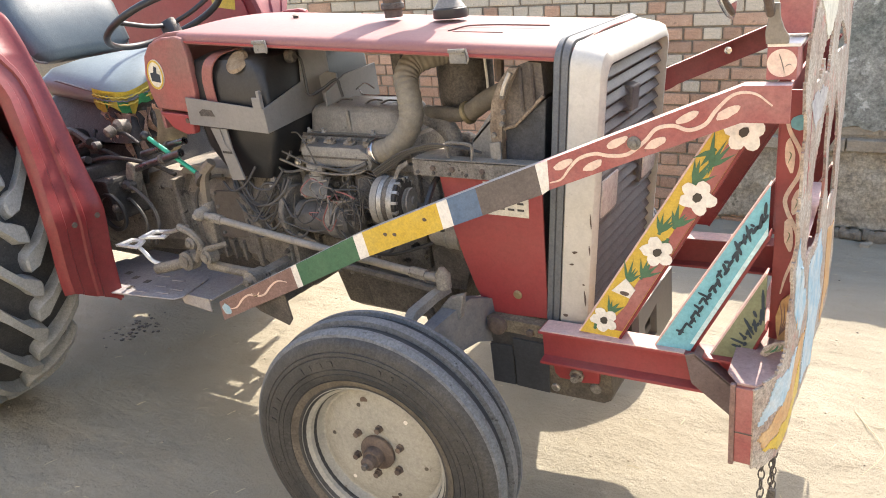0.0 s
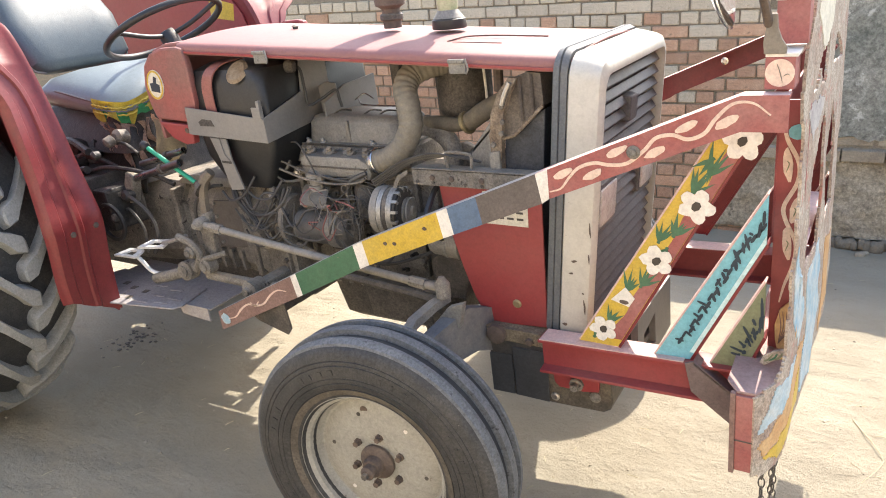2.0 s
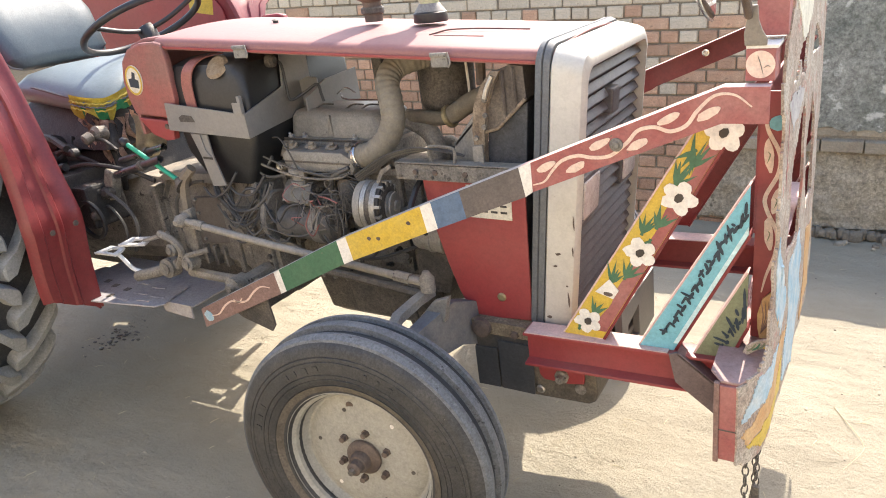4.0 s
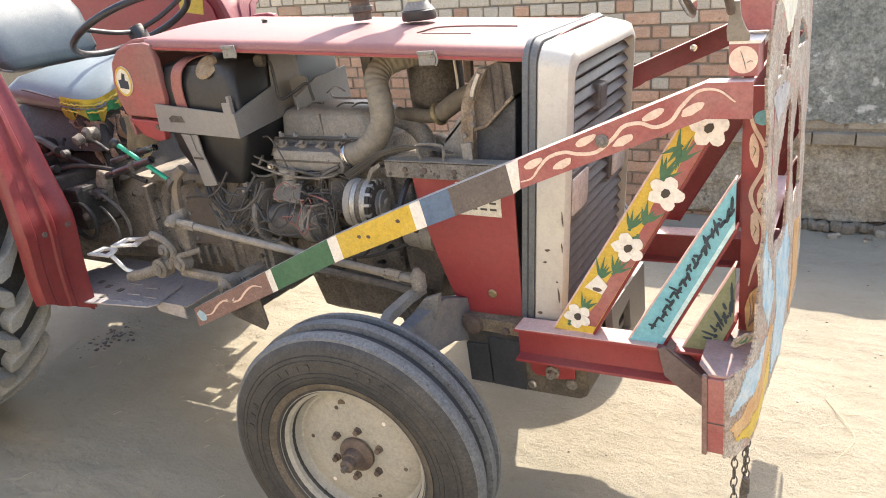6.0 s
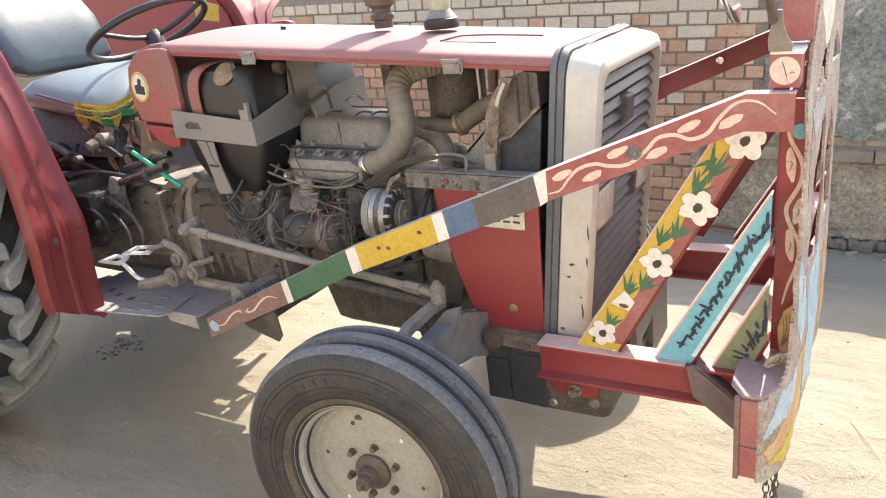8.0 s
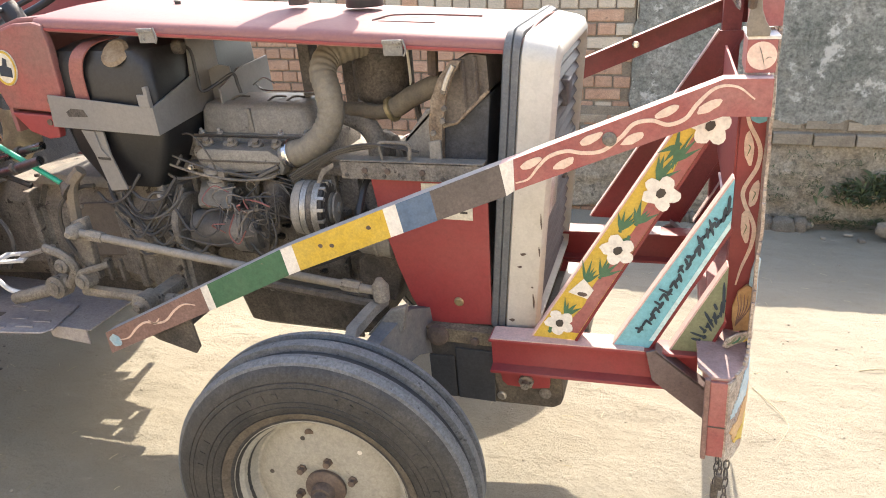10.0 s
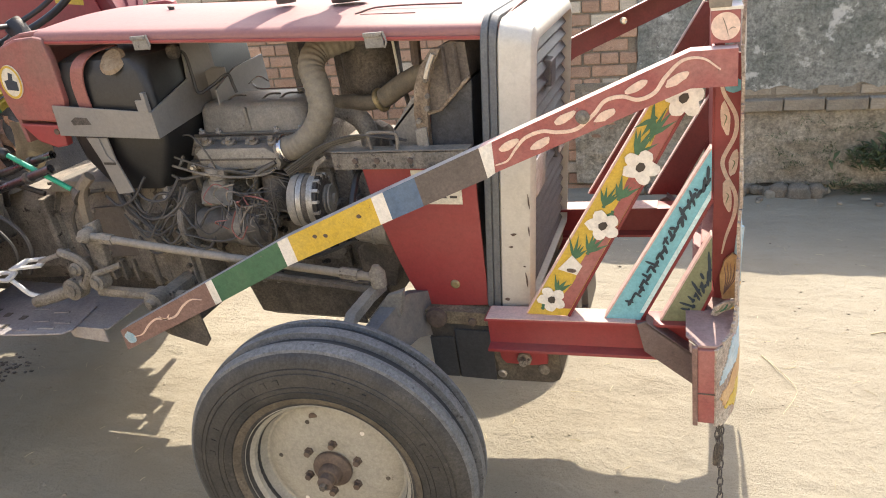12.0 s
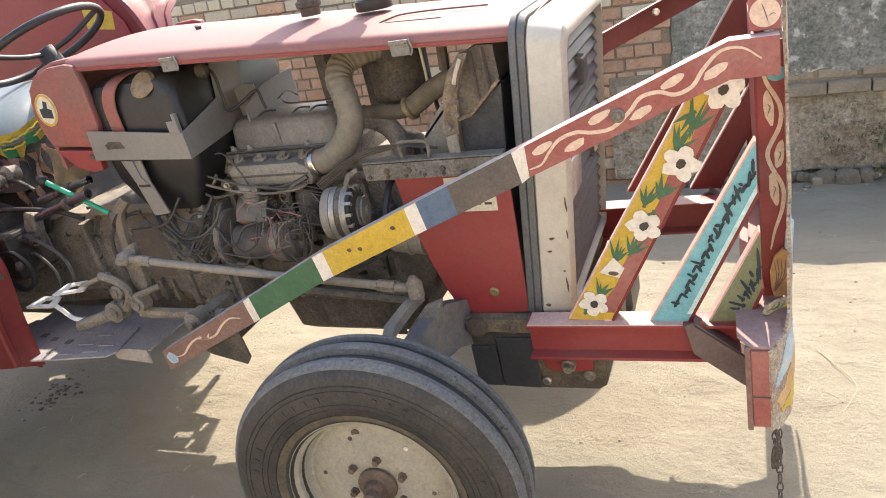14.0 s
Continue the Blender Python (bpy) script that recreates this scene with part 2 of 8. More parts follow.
BRICK_PALE = surface("pale_brick", (0.56, 0.47, 0.35), 0.9, other=(0.62, 0.54, 0.42), scale=9, bump=1.0, bump_scale=45, by_piece=0.1, spread=0.12, grit=0.18, wear=(0.4, 0.32, 0.23), wear_at=0.65, wear_scale=16)
BRICK_ORANGE = surface("orange_brick", (0.47, 0.275, 0.175), 0.92, other=(0.54, 0.36, 0.245), amount=0.8, scale=9, bump=1.0, bump_scale=45, by_piece=0.2, spread=0.14, grit=0.22, wear=(0.32, 0.21, 0.14), wear_at=0.63, wear_scale=14)
MORTAR = surface("mortar", (0.26, 0.215, 0.155), 0.95, other=(0.36, 0.3, 0.225), scale=14, bump=1.0, bump_scale=50, grit=0.25, depth=0.008)
PLASTER = surface("stained_cement_plaster", (0.20, 0.205, 0.17), 0.9, other=(0.35, 0.335, 0.285), amount=1.0, scale=3.2, fine=24, bump=1.0, bump_scale=26, wear=(0.56, 0.54, 0.48), wear_at=0.575, wear_scale=6.5, spread=0.3, grit=0.4, depth=0.012)
MUD = surface("eroded_mud_footing", (0.36, 0.3, 0.215), 0.95, other=(0.52, 0.445, 0.33), amount=1.0, scale=5, fine=22, bump=1.0, bump_scale=16, wear=(0.17, 0.145, 0.1), wear_at=0.61, wear_scale=10, spread=0.25, grit=0.4, depth=0.025)
LEDGE = surface("ledge_brick", (0.40, 0.335, 0.245), 0.92, other=(0.29, 0.235, 0.17), amount=1.0, scale=10, bump=1.0, bump_scale=50, by_piece=0.2, grit=0.25)


def sandy_ground():
    """Trodden sand: pale and darker drifts, streaks drawn out along the lane, grain and shallow relief."""
    m = bpy.data.materials.new("sandy_ground")
    m.use_nodes = True
    nt = m.node_tree
    n, link = nt.nodes, nt.links.new
    b = n["Principled BSDF"]
    co = n.new("ShaderNodeTexCoord").outputs["Object"]

    def noise_of(scale, detail, rough, stretch=None, warp=0.0):
        v = co
        if stretch:
            mp = n.new("ShaderNodeMapping")
            mp.inputs["Scale"].default_value = stretch
            mp.inputs["Rotation"].default_value = (0, 0, 0.12)
            link(co, mp.inputs["Vector"])
            v = mp.outputs["Vector"]
        t = n.new("ShaderNodeTexNoise")
        t.inputs["Scale"].default_value, t.inputs["Detail"].default_value, t.inputs["Roughness"].default_value = scale, detail, rough
        t.inputs["Distortion"].default_value = warp
        link(v, t.inputs["Vector"])
        return t.outputs["Fac"]

    def span(fac, lo, hi, a=0.0, c=1.0):
        r = n.new("ShaderNodeMapRange")
        r.inputs["From Min"].default_value, r.inputs["From Max"].default_value = lo, hi
        r.inputs["To Min"].default_value, r.inputs["To Max"].default_value = a, c
        link(fac, r.inputs["Value"])
        return r.outputs["Result"]

    def mix(fac, a, c):
        x = n.new("ShaderNodeMix")
        x.data_type = "RGBA"
        link(fac, x.inputs["Factor"])
        for sock, v in ((x.inputs["A"], a), (x.inputs["B"], c)):
            if isinstance(v, tuple):
                sock.default_value = (*v, 1.0)
            else:
                link(v, sock)
        return x.outputs["Result"]

    streak = noise_of(5.5, 6.0, 0.66, (0.6, 1.6, 1.0), 0.5)
    fine_streak = noise_of(21.0, 9.0, 0.78, (0.85, 1.15, 1.0), 0.25)
    col = mix(span(noise_of(1.3, 4.0, 0.55), 0.36, 0.66), (0.325, 0.285, 0.209), (0.385, 0.344, 0.26))
    col = mix(span(streak, 0.5, 0.68, 0.0, 0.35), col, (0.42, 0.378, 0.29))
    col = mix(span(fine_streak, 0.57, 0.7, 0.0, 0.32), col, (0.215, 0.185, 0.13))
    col = mix(span(noise_of(9.0, 8.0, 0.7), 0.58, 0.68, 0.0, 0.3), col, (0.245, 0.21, 0.15))
    col = mix(span(noise_of(240.0, 3.0, 0.6), 0.5, 0.75, 0.0, 0.4), col, (0.15, 0.125, 0.088))
    link(col, b.inputs["Base Color"])
    b.inputs["Roughness"].default_value = 0.95
    last = None
    for fac, strength, depth in ((streak, 0.6, 0.025), (fine_streak, 0.6, 0.012), (noise_of(38.0, 10.0, 0.78), 0.9, 0.016)):
        bp = n.new("ShaderNodeBump")
        bp.inputs["Strength"].default_value, bp.inputs["Distance"].default_value = strength, depth
        link(fac, bp.inputs["Height"])
        if last:
            link(last, bp.inputs["Normal"])
        last = bp.outputs["Normal"]
    link(last, b.inputs["Normal"])
    return m


SAND = sandy_ground()
STRAW = surface("dry_straw", (0.5, 0.42, 0.27), 0.9, scale=30, bump=0.0, by_piece=0.3)
LEAF = surface("weed_green", (0.10, 0.135, 0.06), 0.85, other=(0.17, 0.18, 0.09), scale=20, bump=0.0, by_piece=0.4)
DRY_LEAF = surface("dry_weed", (0.22, 0.19, 0.11), 0.9, other=(0.13, 0.14, 0.07), scale=20, bump=0.0, by_piece=0.35)
STONE = surface("sandy_stone", (0.40, 0.345, 0.26), 0.95, other=(0.3, 0.26, 0.2), scale=20, bump=0.6, by_piece=0.2)
GLASSY = bpy.data.materials.new("mirror_glass")
GLASSY.use_nodes = True
gb = GLASSY.node_tree.nodes["Principled BSDF"]
gb.inputs["Metallic"].default_value, gb.inputs["Roughness"].default_value, gb.inputs["Base Color"].default_value = 1.0, 0.04, (0.85, 0.87, 0.88, 1)
LENS = surface("headlamp_glass", (0.66, 0.64, 0.62), 0.12, scale=30, other=(0.5, 0.42, 0.4), bump=0.1)
BOWL = surface("green_dusty_bowl", (0.3, 0.38, 0.2), 0.3, other=(0.5, 0.47, 0.33), amount=1.0, scale=25, bump=0.2)


# ---------------------------------------------------------------- mesh helpers
def obj(name, bm, material, parent=None, smooth=0):
    me = bpy.data.meshes.new(name)
    bmesh.ops.recalc_face_normals(bm, faces=bm.faces)
    bm.to_mesh(me)
    bm.free()
    for m in material if isinstance(material, (list, tuple)) else (material,):
        me.materials.append(m)
    if smooth:
        me.polygons.foreach_set("use_smooth", [True] * len(me.polygons))
        me.set_sharp_from_angle(angle=radians(smooth))
    ob = new(name, me)
    ob.parent = parent
    return ob


def part(name, bm, material, parent, label="", smooth=0):
    ob = obj(name, bm, material, parent, smooth)
    return tagged(ob, label) if label else ob


def thing(name, label, category, group="", at=(0, 0, 0)):
    e = new(name)
    e.empty_display_size = 0.1
    e.location = at
    return tagged(e, label, category, group)


def mb():
    return bmesh.new()


def bevel_all(bm, width, segs=2, geom=None):
    if width > 0:
        bmesh.ops.bevel(bm, geom=geom or list(bm.edges), offset=width, segments=segs, affect="EDGES", profile=0.6, clamp_overlap=True)
    return bm


def box(x0, x1, y0, y1, z0, z1, bevel=0.004, segs=2, bm=None):
    t = mb()
    bmesh.ops.create_cube(t, size=1.0)
    for v in t.verts:
        v.co = Vector(((x0 + x1) / 2 + v.co.x * (x1 - x0), (y0 + y1) / 2 + v.co.y * (y1 - y0), (z0 + z1) / 2 + v.co.z * (z1 - z0)))
    bevel_all(t, bevel, segs)
    return join(bm, t)


def join(bm, t):
    if bm is None:
        return t
    me = bpy.data.meshes.new("scratch")
    t.to_mesh(me)
    t.free()
    bm.from_mesh(me)
    bpy.data.meshes.remove(me)
    return bm


def prism(points, lo, hi, axis="y", bevel=0.003, bm=None, segs=2):
    """A flat outline, pushed through from lo to hi along an axis. Points are (x, z) for y, (y, z) for x, (x, y) for z."""
    t = mb()

    def at(p, d):
        return {"y": (p[0], d, p[1]), "x": (d, p[0], p[1]), "z": (p[0], p[1], d)}[axis]

    a = [t.verts.new(at(p, lo)) for p in points]
    b = [t.verts.new(at(p, hi)) for p in points]
    t.faces.new(a)
    t.faces.new(b[::-1])
    k = len(points)
    for i in range(k):
        t.faces.new((a[i], b[i], b[(i + 1) % k], a[(i + 1) % k]))
    bmesh.ops.recalc_face_normals(t, faces=t.faces)
    bevel_all(t, bevel, segs)
    return join(bm, t)


def smooth_line(pts, per=6):
    p = [Vector(q) for q in pts]
    if len(p) < 3:
        return p
    out = []
    ext = [p[0] * 2 - p[1], *p, p[-1] * 2 - p[-2]]
    for i in range(1, len(ext) - 2):
        a, b, c, d = ext[i - 1:i + 3]
        for k in range(per):
            t = k / per
            out.append(0.5 * (2 * b + (c - a) * t + (2 * a - 5 * b + 4 * c - d) * t * t + (3 * b - a - 3 * c + d) * t ** 3))
    out.append(p[-1])
    return out


def tube(pts, r, seg=8, per=6, radius=None, bm=None, smooth=True):
    """A round pipe along points; radius(u) may vary it."""
    line = smooth_line(pts, per) if smooth else [Vector(q) for q in pts]
    t = bm if bm is not None else mb()
    rings, up = [], None
    for i, q in enumerate(line):
        d = (line[min(i + 1, len(line) - 1)] - line[max(i - 1, 0)]).normalized()
        if up is None:
            up = d.orthogonal().normalized()
        up = (up - d * up.dot(d)).normalized()
        side = d.cross(up)
        rr = radius(i / max(1, len(line) - 1)) if radius else r
        rings.append([t.verts.new(q + (up * math.cos(a) + side * math.sin(a)) * rr) for a in (2 * math.pi * k / seg for k in range(seg))])
    for a, b in zip(rings, rings[1:]):
        for k in range(seg):
            t.faces.new((a[k], a[(k + 1) % seg], b[(k + 1) % seg], b[k]))
    t.faces.new(rings[0][::-1])
    t.faces.new(rings[-1])
    return t


def lathe(profile, centre, axis=(0, 1, 0), seg=32, bm=None, closed=False):
    """Turns (radius, along) pairs about an axis through centre."""
    t = bm if bm is not None else mb()
    ax = Vector(axis).normalized()
    u = ax.orthogonal().normalized()
    w = ax.cross(u)
    c = Vector(centre)
    rings = []
    for r, s in profile:
        rings.append([t.verts.new(c + ax * s + (u * math.cos(a) + w * math.sin(a)) * max(r, 1e-4)) for a in (2 * math.pi * k / seg for k in range(seg))])
    pairs = list(zip(rings, rings[1:])) + ([(rings[-1], rings[0])] if closed else [])
    for a, b in pairs:
        for k in range(seg):
            t.faces.new((a[k], a[(k + 1) % seg], b[(k + 1) % seg], b[k]))
    if not closed:
        t.faces.new(rings[0][::-1])
        t.faces.new(rings[-1])
    return t


def disc_bolt(centre, r, h, axis=(0, -1, 0), bm=None):
    return lathe([(r, 0), (r, h * 0.8), (r * 0.85, h)], centre, axis, 6, bm)


def shift(bm, m):
    bmesh.ops.transform(bm, matrix=m, verts=bm.verts)
    return bm


# ---------------------------------------------------------------- ground
def ground_z(x, y):
    """Level under the tractor, then falling to the wall's foot to fit the camera's view."""
    k = min(1.0, max(0.0, (y - 0.3) / 2.4))
    z = -0.21 * (k * k * (3 - 2 * k) * 0.5 + k * 0.5)
    rough = noise.noise((x * 1.7, y * 1.7, 3)) * 0.012 + noise.noise((x * 5, y * 8, 9)) * 0.009 + noise.noise((x * 15, y * 22, 5)) * 0.005 + noise.noise((x * 40, y * 52, 7)) * 0.0018
    return z + rough - 0.004


def build_ground():
    bm = mb()

    def axis_steps(lo, hi, step, far):
        a = list(np.arange(lo, hi + 1e-6, step))
        d, left, right = step * 2, [], []
        e, f = lo, hi
        while f < far:
            f += d
            e -= d
            left.append(e)
            right.append(f)
            d *= 1.5
        return left[::-1] + a + right

    xs, ys = axis_steps(-2.6, 2.6, 0.02, 400), axis_steps(-1.4, 3.0, 0.02, 400)
    grid = [[bm.verts.new((x, y, ground_z(x, y))) for y in ys] for x in xs]
    for a, b in zip(grid, grid[1:]):
        for i in range(len(ys) - 1):
            bm.faces.new((a[i], b[i], b[i + 1], a[i + 1]))
    return tagged(obj("ground", bm, SAND, smooth=60), "pale dry sandy ground sloping to a wall", "ground", kind="structure")


build_ground()

# ---------------------------------------------------------------- wall
WALL_Y, WALL_TOP, WALL_X0, WALL_X1, SEAM = 2.85, 1.41, -14.0, 4.5, 0.38
COURSE, BRICK = 0.080, 0.2300
wall = obj("wall_north", box(WALL_X0, SEAM, WALL_Y + 0.012, WALL_Y + 0.24, -0.5, WALL_TOP, 0), MORTAR)
tagged(wall, "brick boundary wall in mud mortar, pale above and orange below", "wall", kind="structure")


def build_plaster():
    bm = mb()
    nx, nz = 150, 60
    z0, z1, x0, x1 = 0.43, WALL_TOP, SEAM, WALL_X1
    rows = []
    for i in range(nx + 1):
        x = x0 + (x1 - x0) * i / nx
        low = z0 + 0.035 * noise.noise((x * 7, 0, 2)) + 0.02 * noise.noise((x * 23, 0, 4))
        col = []
        for k in range(nz + 1):
            z = low + (z1 - low) * k / nz
            xx = x + (0.05 * noise.noise((0, z * 6, 1)) if i == 0 else 0)
            col.append(bm.verts.new((xx, WALL_Y - 0.02 + 0.012 * noise.noise((x * 2, z * 2, 0)) + 0.004 * noise.noise((x * 14, z * 14, 0)), z)))
        rows.append(col)
    for a, b in zip(rows, rows[1:]):
        for k in range(nz):
            bm.faces.new((a[k], b[k], b[k + 1], a[k + 1]))
    edge = [e for e in bm.edges if e.is_boundary]
    ret = bmesh.ops.extrude_edge_only(bm, edges=edge)
    for v in ret["geom"]:
        if isinstance(v, bmesh.types.BMVert):
            v.co.y = WALL_Y + 0.24
    return obj("plaster", bm, PLASTER, wall, 60)


build_plaster()


def build_footing():
    bm = mb()
    nx, nz = 260, 34
    rows = []
    for i in range(nx + 1):
        x = SEAM - 0.4 + (WALL_X1 - SEAM + 0.4) * i / nx
        col = []
        for k in range(nz + 1):
            z = -0.43 + 0.735 * k / nz
            bulge = 0.05 * max(0, 0.3 - z) + 0.03 * noise.noise((x * 3, z * 3, 7)) + 0.022 * noise.noise((x * 9, z * 12, 2)) + 0.01 * noise.noise((x * 26, z * 30, 2))
            if z < -0.19:
                bulge -= 0.05
            col.append(bm.verts.new((x, WALL_Y - 0.01 - bulge, z)))
        rows.append(col)
    for a, b in zip(rows, rows[1:]):
        for k in range(nz):
            bm.faces.new((a[k], b[k], b[k + 1], a[k + 1]))
    edge = [e for e in bm.edges if e.is_boundary]
    ret = bmesh.ops.extrude_edge_only(bm, edges=edge)
    for v in ret["geom"]:
        if isinstance(v, bmesh.types.BMVert):
            v.co.y = WALL_Y + 0.24
    return obj("footing", bm, MUD, wall, 50)


build_footing()
obj("wall_core", box(SEAM + 0.01, WALL_X1 - 0.02, WALL_Y + 0.03, WALL_Y + 0.23, -0.5, WALL_TOP - 0.01, 0), MORTAR, wall)

# ---------------------------------------------------------------- tractor: bonnet and nose
tractor = thing("tractor", "old red farm tractor with cream nose and hand-painted front guard", "tractor")


def rounded(y0, y1, z0, z1, r_top, r_bot, n=6):
    """A rounded rectangle in (y, z), anticlockwise from the lower left."""
    out = []
    for cy, cz, r, a0 in ((y1 - r_bot, z0 + r_bot, r_bot, -90), (y1 - r_top, z1 - r_top, r_top, 0), (y0 + r_top, z1 - r_top, r_top, 90), (y0 + r_bot, z0 + r_bot, r_bot, 180)):
        for k in range(n + 1):
            a = radians(a0 + 90 * k / n)
            out.append((cy + r * math.cos(a), cz + r * math.sin(a)))
    return out


def loft(loops, bm=None, close=False, cap=(False, False)):
    t = bm if bm is not None else mb()
    rings = [[t.verts.new(p) for p in loop] for loop in loops]
    pairs = list(zip(rings, rings[1:])) + ([(rings[-1], rings[0])] if close else [])
    for a, b in pairs:
        for k in range(len(a)):
            t.faces.new((a[k], a[(k + 1) % len(a)], b[(k + 1) % len(a)], b[k]))
    if cap[0]:
        t.faces.new(rings[0][::-1])
    if cap[1]:
        t.faces.new(rings[-1])
    return t


def hood_edge(x):
    """Height of the bonnet's lower lip."""
    return 1.279 - 0.056 * x


def build_hood():
    bm = mb()
    cols, xs = [], [-1.035 + (0.30 + 1.035) * i / 40 for i in range(41)]
    section = [(-0.300, 0.0), (-0.304, 0.008), (-0.304, 0.022), (-0.296, 0.032)] + [(-0.28 + 0.56 * k / 14, 0.036 + 0.016 * (1 - (1 - k / 7) ** 2)) for k in range(15)] + [(0.296, 0.032), (0.304, 0.022), (0.304, 0.008), (0.300, 0.0)]
    for x in xs:
        z = hood_edge(x)
        dent = 0.0015 * noise.noise((x * 5, 1, 1))
        cols.append([bm.verts.new((x, y, z + h + dent)) for y, h in section])
    for a, b in zip(cols, cols[1:]):
        for k in range(len(section) - 1):
            bm.faces.new((a[k], b[k], b[k + 1], a[k + 1]))
    bmesh.ops.recalc_face_normals(bm, faces=bm.faces)
    bmesh.ops.solidify(bm, geom=list(bm.faces), thickness=0.004)
    return part("hood", bm, RED_FADED, tractor, "sun-bleached red sheet bonnet", 40)


hood = build_hood()
# pressed line along the side of the bonnet, rolled edge
part("trim_strip", prism([(-1.03, hood_edge(-1.03) + 0.004), (0.29, hood_edge(0.29) + 0.004), (0.29, hood_edge(0.29) + 0.011), (-1.03, hood_edge(-1.03) + 0.011)], -0.309, -0.3045, "y", 0.0015), RED, hood)
for x in (-0.672, -0.005):
    z = hood_edge(x)
    latch = part("latch", box(x - 0.024, x + 0.024, -0.314, -0.306, z - 0.014, z + 0.022, 0.002), IRON_GREY, hood, "dull steel spring latch")
    box_bm = box(x - 0.024, x + 0.024, -0.320, -0.314, z + 0.012, z + 0.023, 0.003)
    tube([(x + 0.026, -0.316, z - 0.014), (x + 0.033, -0.318, z + 0.0), (x + 0.027, -0.318, z + 0.024)], 0.0025, 6, bm=box_bm)
    part("clip", box_bm, IRON_GREY, latch)
# torn slot in the bonnet with a lifted edge, and a scratched line beside it
SLOT = surface("dark_slot_edge", (0.12, 0.06, 0.055), 0.8, bump=0.0)
bm = tube([(-0.10, -0.175, 1.3315), (-0.075, -0.125, 1.3365), (-0.045, -0.105, 1.3365), (0.03, -0.1, 1.3345), (0.16, -0.095, 1.3275)], 0.0022, 6)
part("bonnet_slot", bm, SLOT, hood, "dark torn slot in the sheet")
part("scratch_line", tube([(-0.085, -0.178, 1.3298), (0.06, -0.172, 1.3225)], 0.0011, 6), SLOT, hood)
bm = lathe([(0.02, 0), (0.02, 0.004), (0.009, 0.006), (0.009, 0.012), (0.013, 0.014), (0.008, 0.018)], (-0.76, -0.02, 1.368), (0.04, 0, 1), 16)
tube([(-0.83, -0.03, 1.3705), (-0.76, -0.02, 1.371), (-0.69, -0.02, 1.3665)], 0.0025, 6, bm=bm)
part("filler_cap", bm, IRON_DARK, hood, smooth=40)


def lean(x, z):
    return x + (z - 0.59) * 0.098


def shell_loop(x, y0, y1, z0, z1, rt, rb):
    return [(lean(x, z), y, z) for y, z in rounded(y0, y1, z0, z1, rt, rb)]


nose = part("grille_surround", loft([
    shell_loop(0.226, -0.318, 0.272, 0.575, 1.300, 0.05, 0.012), shell_loop(0.232, -0.326, 0.28, 0.570, 1.309, 0.054, 0.014),
    shell_loop(0.285, -0.326, 0.28, 0.570, 1.297, 0.054, 0.016), shell_loop(0.304, -0.323, 0.277, 0.573, 1.288, 0.05, 0.016),
    shell_loop(0.313, -0.312, 0.266, 0.582, 1.272, 0.045, 0.014), shell_loop(0.314, -0.302, 0.258, 0.592, 1.258, 0.04, 0.012),
    shell_loop(0.270, -0.30, 0.256, 0.594, 1.256, 0.04, 0.012), shell_loop(0.226, -0.306, 0.262, 0.59, 1.282, 0.045, 0.012)], close=True), CREAM, tractor, "chalky cream nose cowl", 40)
part("gasket", loft([
    shell_loop(0.188, -0.318, 0.272, 0.572, 1.312, 0.05, 0.012), shell_loop(0.192, -0.325, 0.279, 0.568, 1.320, 0.054, 0.014),
    shell_loop(0.206, -0.327, 0.281, 0.566, 1.322, 0.054, 0.014), shell_loop(0.2085, -0.322, 0.276, 0.57, 1.317, 0.054, 0.014), shell_loop(0.211, -0.327, 0.281, 0.566, 1.321, 0.054, 0.014),
    shell_loop(0.226, -0.325, 0.279, 0.568, 1.314, 0.054, 0.014), shell_loop(0.226, -0.30, 0.26, 0.59, 1.27, 0.05, 0.01), shell_loop(0.188, -0.30, 0.26, 0.59, 1.27, 0.05, 0.01)], close=True), BLACK_SOFT, tractor, "grey rubber seal", 40)
for x, z, w, h in ((0.238, 0.985, 0.02, 0.007), (0.262, 0.79, 0.012, 0.006), (0.256, 0.755, 0.01, 0.004), (0.300, 0.88, 0.003, 0.03), (0.301, 0.80, 0.003, 0.02), (0.296, 0.66, 0.004, 0.035), (0.29, 0.70, 0.005, 0.004), (0.245, 0.60, 0.012, 0.006)):
    ring = [(lean(x, z) + 0.6 * w * math.cos(a) * (1 + 0.25 * math.sin(3 * a + z * 40)), z + 0.6 * h * math.sin(a) * (1 + 0.3 * math.cos(2 * a + x * 90))) for a in (2 * math.pi * k / 12 for k in range(12))]
    part("paint_chip", prism(ring, -0.3268, -0.3255, "y", 0), RUST, nose)
slat_bm = prism([(0.004, -0.002), (0.017, -0.0235), (0.0205, -0.0225), (0.0205, -0.019), (0.008, 0.0)], -0.299, 0.255, "y", 0.001)
slat_mesh = None
for k in range(19):
    z = 0.622 + 0.0342 * k
    if slat_mesh is None:
        s = part("louvre", slat_bm, SLAT, nose)
        slat_mesh = s.data
    else:
        s = new("louvre", slat_mesh)
        s.parent = nose
    s.location = (lean(0.276, z), 0, z)
part("radiator_screen", prism([(lean(0.255, 0.6), 0.6), (lean(0.262, 0.6), 0.6), (lean(0.262, 1.235), 1.235), (lean(0.255, 1.235), 1.235)], -0.3, 0.256, "y", 0), IRON_DARK, nose)
